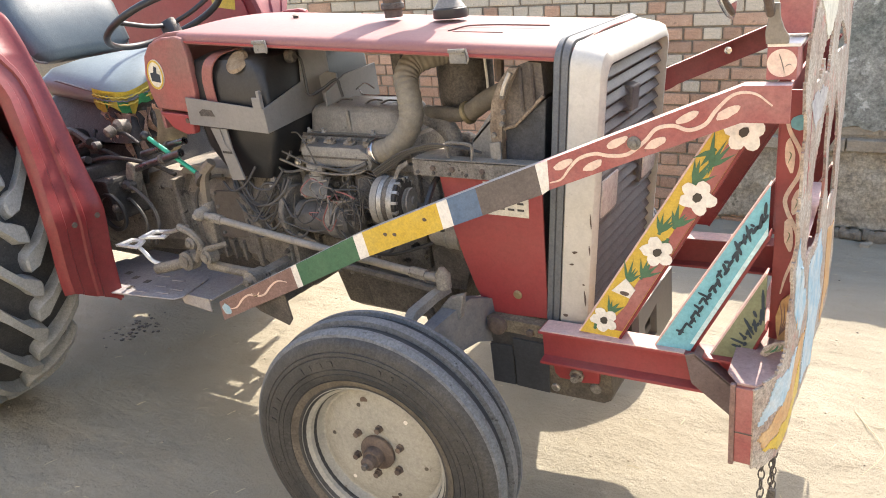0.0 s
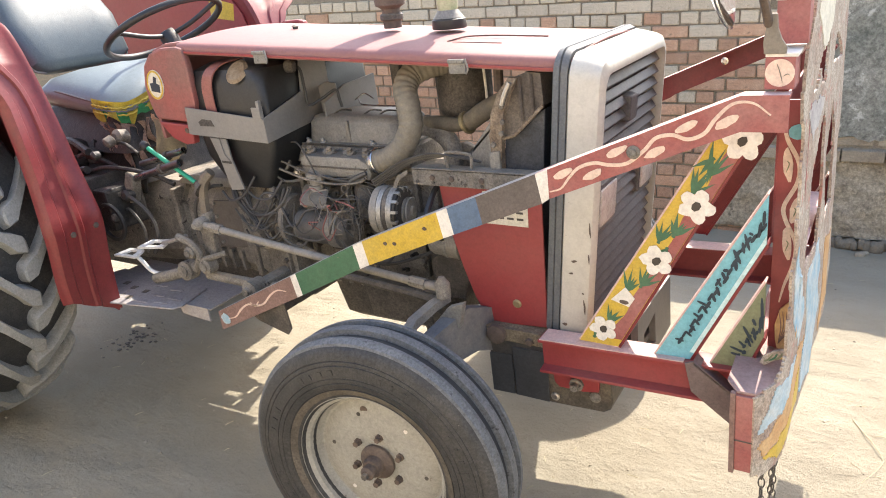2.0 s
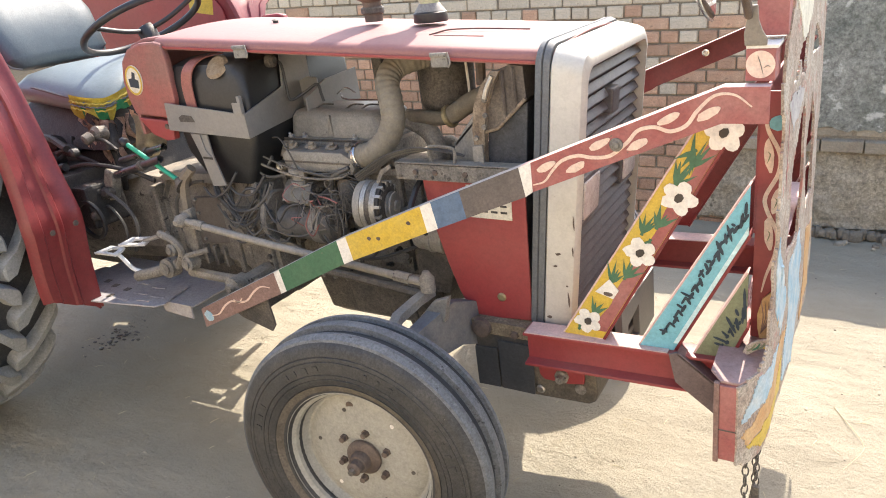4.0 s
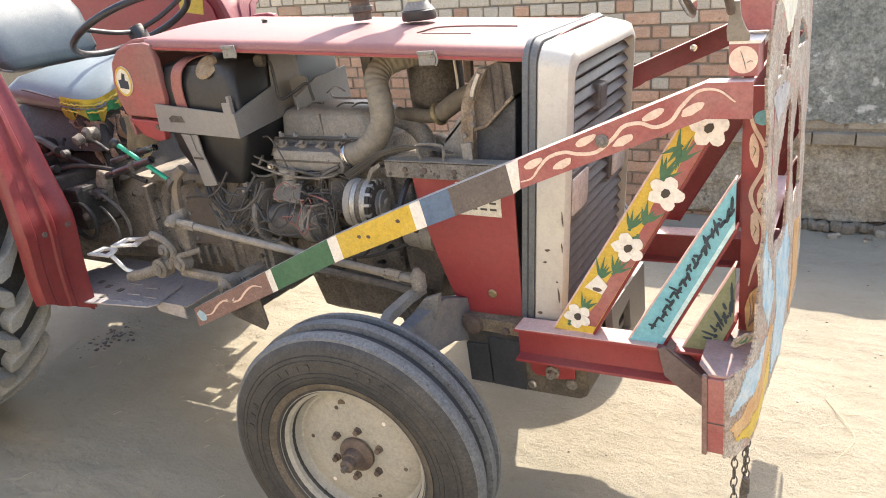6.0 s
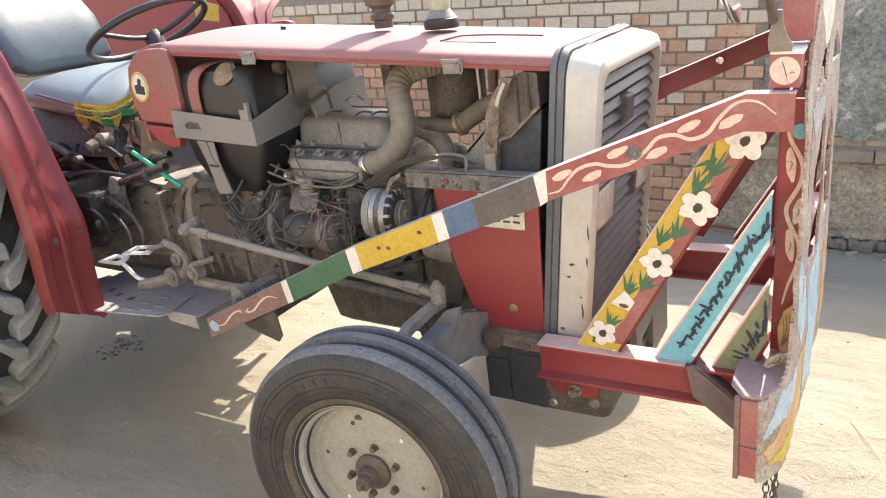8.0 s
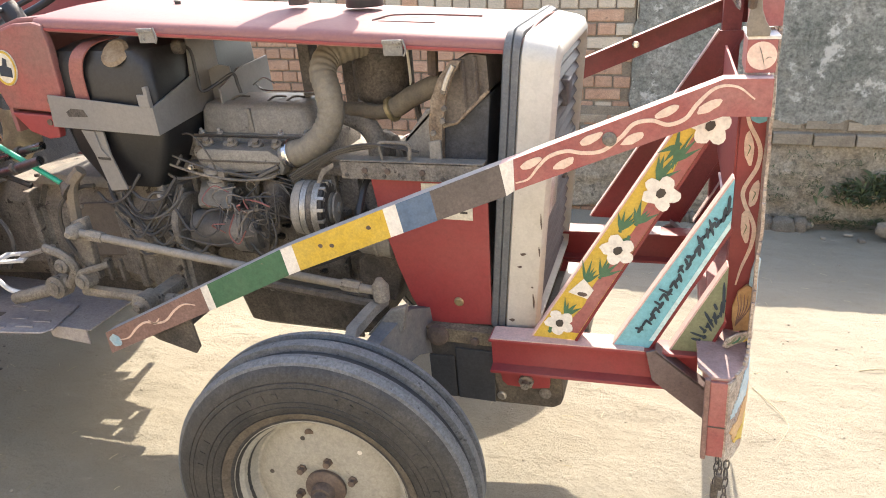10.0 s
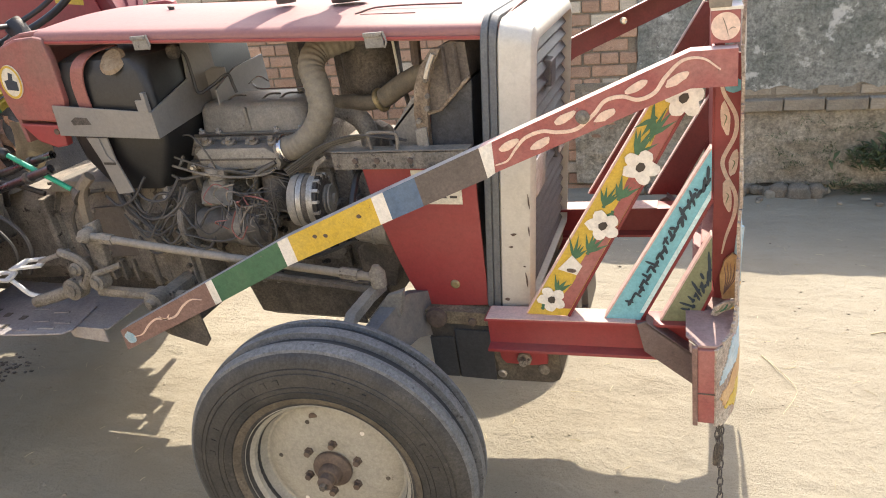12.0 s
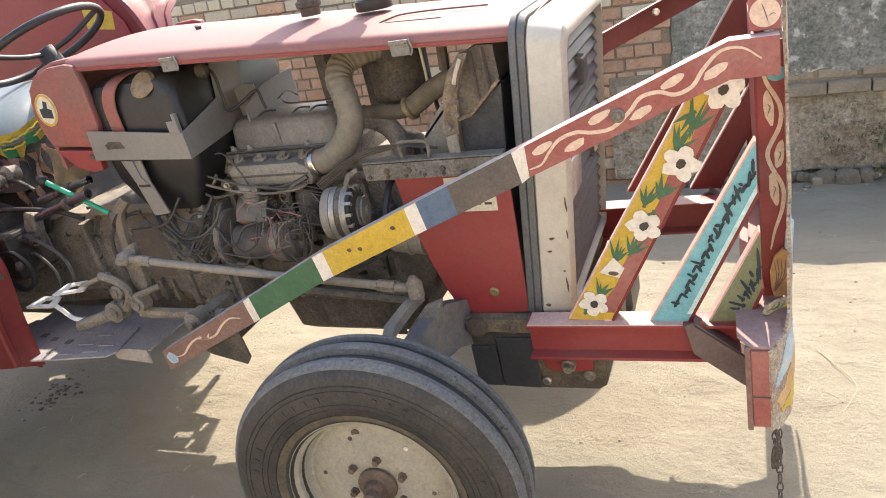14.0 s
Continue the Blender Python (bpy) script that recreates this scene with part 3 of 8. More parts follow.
part("emblem_plate", shift(box(-0.03, 0.006, -0.034, 0.034, -0.034, 0.034, 0.006), Matrix.Translation((lean(0.304, 1.135), -0.03, 1.135)) @ Matrix.Rotation(radians(5.6), 4, "Y")), SLAT, nose, "square grey nose plate")
for y in (-0.21, 0.165):
    lamp = part("headlamp", shift(box(-0.03, -0.006, -0.075, 0.075, -0.062, 0.062, 0.006), Matrix.Translation((lean(0.312, 0.92), y, 0.92)) @ Matrix.Rotation(radians(5.6), 4, "Y")), SLAT, nose)
    part("lens", shift(box(-0.010, -0.001, -0.063, 0.063, -0.05, 0.05, 0.004), Matrix.Translation((lean(0.312, 0.92), y, 0.92)) @ Matrix.Rotation(radians(5.6), 4, "Y")), LENS, lamp, "pinkish clear lamp glass", 40)

for side in (-1, 1):
    pts = [(-0.118, 0.978), (0.186, 0.978), (0.19, 0.572), (0.055, 0.562), (0.02, 0.562), (0.0, 0.575), (-0.03, 0.635), (-0.06, 0.72), (-0.098, 0.85)]
    y0, y1 = sorted((side * 0.318, side * 0.309))
    panel = part("side_panel", prism([(lean(x - 0.0, z) - (z - 0.59) * 0.06, z) for x, z in pts], y0, y1, "y", 0.004), RED, tractor, "dusty red lower side panel")
    if side < 0:
        bolt = lathe([(0.013, 0), (0.013, 0.003), (0.009, 0.006)], (0.104, -0.318, 0.634), (0, -1, 0), 16)
        part("panel_screw", bolt, BRASS, panel, smooth=30)
        st = part("sticker", prism([(0.032, 0.96), (0.162, 0.962), (0.158, 0.868), (0.03, 0.868)], -0.3195, -0.3182, "y", 0), PAPER, panel, "torn cream paper label with unreadable printing")
        bm = mb()
        for r in range(4):
            for c in range(4):
                if (r * 3 + c) % 5:
                    box(0.043 + c * 0.028, 0.043 + c * 0.028 + 0.019, -0.3203, -0.3197, 0.885 + r * 0.018, 0.891 + r * 0.018, 0, bm=bm)
        part("print_bars", bm, IRON_DARK, st)

rail_bm = prism([(-0.165, 1.022), (0.2, 1.024), (0.2, 1.018), (-0.165, 1.016)], -0.345, -0.30, "y", 0.001)
prism([(-0.165, 1.020), (0.2, 1.022), (0.2, 0.976), (-0.165, 0.974)], -0.345, -0.339, "y", 0.001, rail_bm)
rail = part("side_rail", rail_bm, IRON, tractor, "dusty angle iron rail")
for x in (-0.1, -0.04, 0.05):
    part("bolt", disc_bolt((x, -0.345, 0.998), 0.008, 0.006), RUST, rail)
part("handle", tube([(-0.055, -0.33, 1.02), (-0.06, -0.33, 1.055), (-0.05, -0.33, 1.066), (0.01, -0.33, 1.064), (0.018, -0.33, 1.05), (0.014, -0.33, 1.02)], 0.0045, 8), IRON, rail, smooth=40)

# ---------------------------------------------------------------- front wheels

def front_wheel(centre, yaw, side):
    """side -1: outer face towards -y."""
    rim = part("front_wheel", lathe([(0.2225, 0.092), (0.2225, 0.086), (0.214, 0.08), (0.206, 0.074), (0.2, 0.054), (0.196, 0.042), (0.19, 0.034), (0.184, 0.033), (0.178, 0.036), (0.165, 0.041), (0.13, 0.048), (0.10, 0.05), (0.07, 0.046), (0.05, 0.046),
                                     (0.05, 0.0), (0.17, -0.01), (0.196, -0.03), (0.206, -0.036), (0.214, -0.04), (0.2225, -0.043), (0.2225, -0.046), (0.228, -0.044), (0.23, 0.0), (0.228, 0.088)], (0, 0, 0), (0, -1, 0), 56, closed=True), CREAM_DULL, tractor, "front wheel with dusty cream rim", 35)
    prof = [(0.2215, 0.089), (0.228, 0.0935), (0.236, 0.0955), (0.252, 0.1025), (0.2535, 0.1005), (0.2555, 0.1025), (0.272, 0.108), (0.274, 0.1058), (0.276, 0.108), (0.286, 0.1092), (0.288, 0.107), (0.290, 0.1092), (0.322, 0.1075), (0.324, 0.1052), (0.326, 0.107), (0.334, 0.1055), (0.336, 0.103), (0.338, 0.1045), (0.352, 0.101), (0.366, 0.093), (0.372, 0.086),
            (0.370, 0.06), (0.369, 0.03), (0.369, 0), (0.369, -0.03), (0.362, -0.042), (0.345, -0.049), (0.30, -0.053), (0.26, -0.048), (0.2215, -0.045), (0.2, -0.03), (0.2, 0.06)]
    tyre = part("tyre", lathe(prof, (0, 0, 0), (0, -1, 0), 80, closed=True), RUBBER, rim, "worn black ribbed tyre", 24)
    part("dust_band", lathe([(0.2235, 0.0905), (0.236, 0.0962), (0.2515, 0.1031), (0.2515, 0.1), (0.2235, 0.088)], (0, 0, 0), (0, -1, 0), 80, closed=True), surface("dusty_sidewall", (0.085, 0.072, 0.056), 0.85, other=(0.15, 0.128, 0.1), amount=0.9, scale=14, bump=0.4, grit=0.3), tyre, "brown dust band by the rim", 24)
    for s0, s1, h in ((0.054, 0.090, 0.0065), (-0.004, 0.032, 0.011), (-0.046, -0.026, 0.0075)):
        part("tread_rib", lathe([(0.366, s0), (0.376 + h, s0 + 0.004), (0.3775 + h, (s0 + s1) / 2), (0.376 + h - (0.006 if s1 > 0.08 else 0), s1 - 0.004), (0.366, s1)], (0, 0, 0), (0, -1, 0), 80, closed=True), RUBBER_WORN, tyre, "greyish worn tread rib", 30)
    for s0, s1 in ((0.03, 0.056), (-0.028, -0.002)):
        part("tread_groove", lathe([(0.365, s0), (0.3725, s0), (0.3715, (s0 + s1) / 2), (0.3725, s1), (0.365, s1)], (0, 0, 0), (0, -1, 0), 80, closed=True), GROOVE, tyre, "black tread groove")
    rnd = random.Random(4)
    for k in range(52):
        if k % 13 in (0, 1, 5, 6, 7, 12):
            continue
        w = 0.006 + 0.01 * rnd.random()
        mark = box(-w / 2, w / 2, -0.1105, -0.1065, 0.296, 0.312, 0)
        part("sidewall_mark", shift(mark, Matrix.Rotation(2 * math.pi * k / 52, 4, "Y")), RUBBER, tyre)
    hub = part("hub", lathe([(0.001, 0.05), (0.052, 0.05), (0.052, 0.058), (0.046, 0.064), (0.03, 0.068), (0.03, 0.082), (0.026, 0.09), (0.02, 0.09), (0.02, 0.11), (0.013, 0.116), (0.001, 0.116)], (0, 0, 0), (0, -1, 0), 24), RUST, rim, "rusty brown hub", 35)
    part("grease_nut", disc_bolt((0, -0.115, 0), 0.01, 0.012), IRON_DARK, hub)
    for k in range(6):
        a = radians(22 + 60 * k)
        c = (0.076 * math.cos(a), -0.046, 0.076 * math.sin(a))
        nut = lathe([(0.012, 0), (0.012, 0.006), (0.009, 0.007), (0.009, 0.018)], c, (0, -1, 0), 6)
        part("wheel_nut", nut, RUST, rim)
    for k in range(6):
        a = radians(50 + 60 * k)
        part("rim_hole", lathe([(0.006, 0), (0.006, 0.002)], (0.145 * math.cos(a), -0.0445, 0.145 * math.sin(a)), (0, -1, 0), 12), IRON_DARK if k % 3 else WHITE, rim)
    for k in range(4):
        a = radians(12 + 90 * k)
        part("rim_scuff", lathe([(0.012, 0), (0.012, 0.001)], (0.155 * math.cos(a), -0.0425, 0.155 * math.sin(a)), (0, -1, 0), 9), RUST, rim) if k % 2 else None
    for a0 in (118, 298):
        pts = [(0.187 * math.cos(radians(a0 + d)), -0.018, 0.187 * math.sin(radians(a0 + d))) for d in range(0, 32, 4)]
        part("rim_lug", tube(pts, 0.006, 6), CREAM_DULL, rim, smooth=40)
    m = Matrix.Translation(centre) @ Matrix.Rotation(yaw + (0 if side < 0 else math.pi), 4, "Z") @ Matrix.Diagonal((0.965, 1, 0.965, 1))
    rim.matrix_local = m
    return rim


front_wheel((-0.112, -0.70, 0.362), 0.07, -1)
front_wheel((-0.11, 0.70, 0.362), 0.07, 1)

# ---------------------------------------------------------------- rear wheels
REAR = Vector((-2.19, 0.0, 0.70))


def rear_wheel(side):
    prof = [(0.36, 0.13), (0.375, 0.145), (0.44, 0.162), (0.52, 0.168), (0.58, 0.165), (0.625, 0.155), (0.645, 0.135), (0.648, 0.08), (0.65, 0), (0.648, -0.08), (0.645, -0.135), (0.625, -0.155), (0.58, -0.165), (0.52, -0.168), (0.44, -0.162), (0.36, -0.14), (0.34, -0.1), (0.34, 0.1)]
    wheel = part("rear_wheel", lathe([(0.365, 0.14), (0.365, 0.133), (0.35, 0.125), (0.335, 0.09), (0.32, 0.05), (0.2, 0.06), (0.12, 0.04), (0.06, 0.04), (0.06, -0.02), (0.3, -0.02), (0.34, -0.1), (0.365, -0.135), (0.37, -0.13), (0.355, 0.0), (0.37, 0.13)], (0, 0, 0), (0, -1, 0), 48, closed=True), CREAM_DULL, tractor, "large rear wheel with deep lugs", 35)
    tyre = part("tyre", lathe(prof, (0, 0, 0), (0, -1, 0), 64, closed=True), RUBBER, wheel, "dusty dark rear tyre", 35)
    n = 22
    meshes = {}
    for k in range(2 * n):
        s = 1 if k % 2 else -1
        if s not in meshes:
            t = mb()
            # (across, sweep, half width, inner radius, outer radius): a bulb at the middle, a shank, a flared shoulder
            run = ((-0.020, 1.0, 0.012, 0.645, 0.694), (-0.012, 0.99, 0.026, 0.645, 0.70), (0.022, 0.90, 0.031, 0.645, 0.70), (0.042, 0.80, 0.021, 0.645, 0.699), (0.085, 0.52, 0.019, 0.643, 0.696),
                   (0.125, 0.24, 0.021, 0.635, 0.690), (0.152, 0.06, 0.026, 0.62, 0.680), (0.166, 0.0, 0.028, 0.60, 0.664), (0.174, -0.02, 0.026, 0.575, 0.62), (0.176, -0.02, 0.022, 0.56, 0.575))
            loops = []
            for ax, sw_, w, r0, r1 in run:
                ang = -0.27 * sw_
                loops.append([(r * math.cos(ang + d / 0.69), -s * ax, r * math.sin(ang + d / 0.69)) for r, d in ((r0, -w * 1.4), (r1 - 0.006, -w * 1.15), (r1, -w * 1.02), (r1, w * 1.02), (r1 - 0.006, w * 1.15), (r0, w * 1.4))])
            loft(loops, t, cap=(True, True))
            lug = part("lug", t, LUG, tyre, smooth=35)
            meshes[s] = lug.data
        else:
            lug = new("lug", meshes[s])
            lug.parent = tyre
        lug.rotation_euler = (0, 2 * math.pi * (k / 2) / n, 0)
    wheel.location = (REAR.x, side * 0.735, REAR.z)
    if side > 0:
        wheel.rotation_euler = (0, 0, math.pi)
    else:
        wheel.rotation_euler = (0, 0.02, 0)
    return wheel


rear_wheel(-1)
rear_wheel(1)


# ---------------------------------------------------------------- fenders
def fender(side):
    """A flat-fronted mudguard: a wide strip over the tyre with an inner side sheet."""
    near = side < 0
    if near:
        line = [(-1.395, 0.478), (-1.396, 0.58), (-1.394, 0.69), (-1.381, 0.825), (-1.40, 0.90), (-1.437, 1.0), (-1.474, 1.116), (-1.516, 1.231), (-1.560, 1.337), (-1.597, 1.413), (-1.645, 1.478), (-1.71, 1.498), (-1.9, 1.51), (-2.3, 1.51), (-2.6, 1.45), (-2.85, 1.3)]
    else:
        line = [(-1.436, 0.48), (-1.405, 0.60), (-1.372, 0.78), (-1.385, 0.95), (-1.415, 1.08), (-1.45, 1.23), (-1.492, 1.376), (-1.55, 1.47), (-1.66, 1.55), (-1.9, 1.60), (-2.3, 1.60), (-2.6, 1.53), (-2.85, 1.35)]
    pts = smooth_line([(x, 0, z) for x, z in line], 4)
    yi = 0.502 if near else 0.545
    bm = mb()
    rows = []
    for i, p in enumerate(pts):
        a, b = yi, 0.86
        if near:
            b = float(np.interp(p.z, (0.5, 0.85, 1.0, 1.24, 1.30, 1.40, 1.46), (0.69, 0.70, 0.672, 0.648, 0.66, 0.76, 0.86))) if p.x > -1.7 else 0.86
        elif p.x > -1.6:
            b = float(np.interp(p.z, (0.5, 1.25, 1.29, 1.385, 1.42), (0.69, 0.685, 0.68, 0.76, 0.86)))
        w = b - a
        # rolled inner lip, two pressed creases, outer edge turned back towards the tyre
        section = ((0, -0.010, -0.002), (0.006, 0.004, 0.003), (0.016, 0.004, 0.003), (0.022, 0, 0), (w * 0.40, 0, 0), (w * 0.44, 0.007, 0.003), (w * 0.50, 0.007, 0.003), (w * 0.53, 0, 0),
                   (w * 0.78, 0, 0), (w * 0.81, 0.006, 0.003), (w - 0.008, 0.007, 0.004), (w, -0.004, -0.002), (w + 0.002, -0.034, -0.012))
        rise = 0.1 * max(0.0, 0.62 - p.z) / 0.14 if near else 0.0
        rows.append([bm.verts.new((p.x + d, side * (a + y), p.z + e + rise * y / w)) for y, d, e in section])
    for a, b in zip(rows, rows[1:]):
        for k in range(len(a) - 1):
            bm.faces.new((a[k], b[k], b[k + 1], a[k + 1]))
    bmesh.ops.recalc_face_normals(bm, faces=bm.faces)
    bmesh.ops.solidify(bm, geom=list(bm.faces), thickness=0.004)
    f = part("fender", bm, RED_DEEP, tractor, "red painted rear mudguard", 40)
    outline = [(p.x - 0.006, p.z - 0.004) for p in pts] + [(-2.9, 0.62), (-2.5, 0.55), (-1.5, 0.50)]
    y0, y1 = sorted((side * (yi + 0.005), side * (yi + 0.011)))
    part("inner_sheet", prism(outline, y0, y1, "y", 0), RED_DEEP, f)
    for z, y in ((0.815, 0.535), (0.81, 0.625)):
        part("bolt", disc_bolt((-1.383 if near else -1.372, side * y, z), 0.011, 0.01, (1, 0, 0.1)), RUST, f)
    if near:
        part("lap_seam", box(-1.384, -1.378, -0.69, -0.512, 0.818, 0.823, 0.001), RED_DULL, f)
    if side < 0:
        tip = Matrix.Translation((-1.613, -0.665, 1.436)) @ Matrix.Rotation(radians(-30), 4, "Y")
        dec = part("decal", shift(box(0.002, 0.006, -0.082, 0.072, -0.04, 0.04, 0), tip), YELLOW, f, "yellow sticker with unreadable dark writing")
        part("decal_border", shift(box(0.006, 0.007, -0.076, 0.066, 0.030, 0.033, 0), tip), RED_DULL, dec)
        part("decal_border", shift(box(0.006, 0.007, -0.076, 0.066, -0.033, -0.030, 0), tip), RED_DULL, dec)
        for k in range(7):
            y, h = -0.062 + 0.018 * k, 0.012 + 0.008 * (k % 3)
            part("decal_bar", shift(box(0.006, 0.0072, y, y + 0.010, -h, h * 0.7, 0), tip), INK, dec)
        part("grab_rail", tube([(-1.75, -0.7, 1.47), (-1.77, -0.7, 1.53), (-1.82, -0.7, 1.545), (-2.1, -0.7, 1.55), (-2.15, -0.7, 1.48)], 0.011, 8), BLACK, f, smooth=40)
    else:
        part("decal", prism([(-1.62, 1.36), (-1.60, 1.43), (-1.75, 1.47), (-1.76, 1.38)], 0.5405, 0.5445, "y", 0), YELLOW, f)
        part("fender_side", prism([(-1.49, 1.0), (-1.52, 1.2), (-1.56, 1.385), (-1.63, 1.48), (-1.74, 1.55), (-2.3, 1.57), (-2.6, 1.50), (-2.78, 1.35), (-2.6, 0.95), (-1.62, 0.6)], 0.541, 0.547, "y", 0.001), RED, f)
    return f


fender(1)

# ---------------------------------------------------------------- front guard
BAR = [(x, -0.53, z) for x, z in ((-0.885, 0.549), (-0.518, 0.732), (-0.251, 0.866), (0.04, 0.991), (0.302, 1.101), (0.713, 1.273), (0.794, 1.274))]


def bar_at(x):
    for a, b in zip(BAR, BAR[1:]):
        if x <= b[0] or b is BAR[-1]:
            u = (x - a[0]) / (b[0] - a[0])
            return Vector(a).lerp(Vector(b), u)


def guard_x(x, y):
    """The guard's front stands a little askew."""
    return x + 0.02 * (y + 0.55)


cross = box(0.722, 0.795, -0.49, 0.53, 0.452, 0.652, 0.004)
box(0.722, 0.765, -0.555, -0.488, 0.452, 0.652, 0.004, bm=cross)
for v in cross.verts:
    v.co.x = guard_x(v.co.x, v.co.y)
guard = part("front_guard", cross, RED_DULL, tractor, "heavy hand-painted steel bumper guard with flower and scroll motifs")


def side_bar(mirror=False):
    sy = -1 if mirror else 1
    cuts = [-0.885, -0.522, -0.498, -0.262, -0.228, 0.02, 0.052, 0.135, 0.292, 0.322, 0.45, 0.58, 0.713, 0.794]
    mats = [BROWN, WHITE, GREEN, WHITE, YELLOW, WHITE, BLUE, BAR_DARK, WHITE, RED_DULL, RED_DULL, RED_DULL, RED_DULL]
    if mirror:
        mats = [RED_DEEP] * len(mats)
    bm = mb()
    rows = []
    for x in cuts:
        p = bar_at(x)
        y, z, h = p.y * sy, p.z, 0.068
        skew = 0.012 if 0 < cuts.index(x) < 9 else 0
        i = sy
        rows.append([bm.verts.new(q) for q in ((x, y, z), (x + skew, y, z - h), (x + skew, y + 0.006 * i, z - h), (x, y + 0.006 * i, z - 0.006), (x, y + 0.042 * i, z - 0.006), (x, y + 0.042 * i, z))])
    all_mats = [WHITE, SUNLIT_EDGE, BARE]
    for k, (a, b) in enumerate(zip(rows, rows[1:])):
        m = mats[k]
        if m not in all_mats:
            all_mats.append(m)
        for e in range(6):
            f = bm.faces.new((a[e], b[e], b[(e + 1) % 6], a[(e + 1) % 6]))
            # Top faces take paler tones that stand for sunlight on the flange.
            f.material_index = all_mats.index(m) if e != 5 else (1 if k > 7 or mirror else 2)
    bm.faces.new(rows[0][::-1]).material_index = all_mats.index(mats[0])
    bm.faces.new(rows[-1]).material_index = all_mats.index(mats[-1])
    return part("side_bar", bm, all_mats, guard, "angle iron stay painted in coloured bands" if not mirror else "red angle iron stay")


near_bar = side_bar()
far_bar = side_bar(True)
part("bolt", lathe([(0.014, 0), (0.014, 0.004), (0.008, 0.006), (0.008, 0.012), (0.004, 0.013)], tuple(bar_at(0.513) + Vector((0, 0, -0.032))), (0, -1, 0), 16), IRON, near_bar, smooth=30)
part("bolt", lathe([(0.011, 0), (0.011, 0.002), (0.006, 0.003), (0.006, 0.006)], (0.478, 0.489, 1.150), (0, -1, 0), 16), CHROME, far_bar, smooth=30)


def ribbon(pts, width, face_y, thick=0.0015, taper=True, bm=None):
    """A painted stroke lying on a face that looks towards -y. face_y(x) gives the face."""
    line = smooth_line([(x, 0, z) for x, z in pts], 7)
    t = bm if bm is not None else mb()
    rings = []
    n = len(line)
    for i, q in enumerate(line):
        d = (line[min(i + 1, n - 1)] - line[max(i - 1, 0)]).normalized()
        s = Vector((-d.z, 0, d.x))
        u = i / (n - 1)
        w = width / 2 * (min(1.0, 0.35 + 3 * u, 0.35 + 3 * (1 - u)) if taper else 1)
        y = face_y(q.x)
        rings.append([t.verts.new((q + s * w * k) + Vector((0, y - d_, 0))) for k, d_ in ((1, 0.0), (1, thick), (-1, thick), (-1, 0.0))])
    for a, b in zip(rings, rings[1:]):
        for k in range(3):
            t.faces.new((a[k], b[k], b[k + 1], a[k + 1]))
    return t


def blob(cx, cz, rx, rz, angle, face_y, thick=0.0013, n=14, seed=0, bm=None):
    """A painted patch with an uneven edge."""
    rnd = random.Random(seed)
    t = bm if bm is not None else mb()
    ca, sa = math.cos(angle), math.sin(angle)
    ring = []
    for k in range(n):
        a = 2 * math.pi * k / n
        w = 1 + 0.22 * (rnd.random() - 0.5)
        u, v = rx * w * math.cos(a), rz * w * math.sin(a)
        x, z = cx + u * ca - v * sa, cz + u * sa + v * ca
        ring.append((x, z))
    top = [t.verts.new((x, face_y(x) - thick, z)) for x, z in ring]
    low = [t.verts.new((x, face_y(x), z)) for x, z in ring]
    t.faces.new(top)
    for k in range(n):
        t.faces.new((top[k], low[k], low[(k + 1) % n], top[(k + 1) % n]))
    return t


def bar_face(x):
    return bar_at(x).y - 0.0004


def on_bar(x, drop):
    return (x, bar_at(x).z - drop)


def wave(x0, x1, count, phase=0, amp=0.014):
    return [on_bar(x0 + (x1 - x0) * k / (count * 4), 0.034 + amp * math.sin(phase + k * math.pi / 2)) for k in range(count * 4 + 1)]


crest = [on_bar(x, d) for x, d in ((0.325, 0.052), (0.352, 0.053), (0.372, 0.036), (0.395, 0.022), (0.43, 0.024), (0.462, 0.04), (0.50, 0.05), (0.535, 0.036), (0.558, 0.020), (0.59, 0.026), (0.62, 0.046), (0.65, 0.046), (0.67, 0.026), (0.70, 0.010), (0.735, 0.014), (0.765, 0.036))]
part("painted_scroll", ribbon(crest, 0.0075, bar_face), PINKISH, near_bar)
for k, (x, d) in enumerate(((0.358, 0.022), (0.425, 0.048), (0.478, 0.018), (0.556, 0.048), (0.618, 0.020), (0.690, 0.040))):
    px, pz = on_bar(x, d)
    part("painted_leaf", blob(px, pz, 0.024, 0.0085, 0.5, lambda q: bar_face(q) - 0.0004, seed=k), PINKISH, near_bar)
bm = ribbon(wave(-0.84, -0.55, 2, 0.5, 0.012), 0.006, bar_face)
ribbon([on_bar(-0.72, 0.02), on_bar(-0.70, 0.04), on_bar(-0.68, 0.03)], 0.005, bar_face, bm=bm)
part("painted_scroll", bm, PINKISH, near_bar)
part("painted_tip", blob(-0.855, bar_at(-0.855).z - 0.036, 0.020, 0.020, 0.4, bar_face, seed=9), MURAL_BLUE, near_bar)
for k, x in enumerate((-0.15, -0.12, -0.02)):
    part("paint_chip", blob(x, bar_at(x).z - 0.03 - 0.01 * (k % 2), 0.006, 0.005, 0, bar_face, seed=20 + k), RUST, near_bar)


# side beams: rolled joists with a diagonal strut to the cross box
STRUT = surface("worn_grey_brown_paint", (0.15, 0.105, 0.095), 0.6, other=(0.22, 0.17, 0.155), scale=12, wear=(0.3, 0.2, 0.18), wear_at=0.66, wear_scale=30, bump=0.2, grit=0.2)


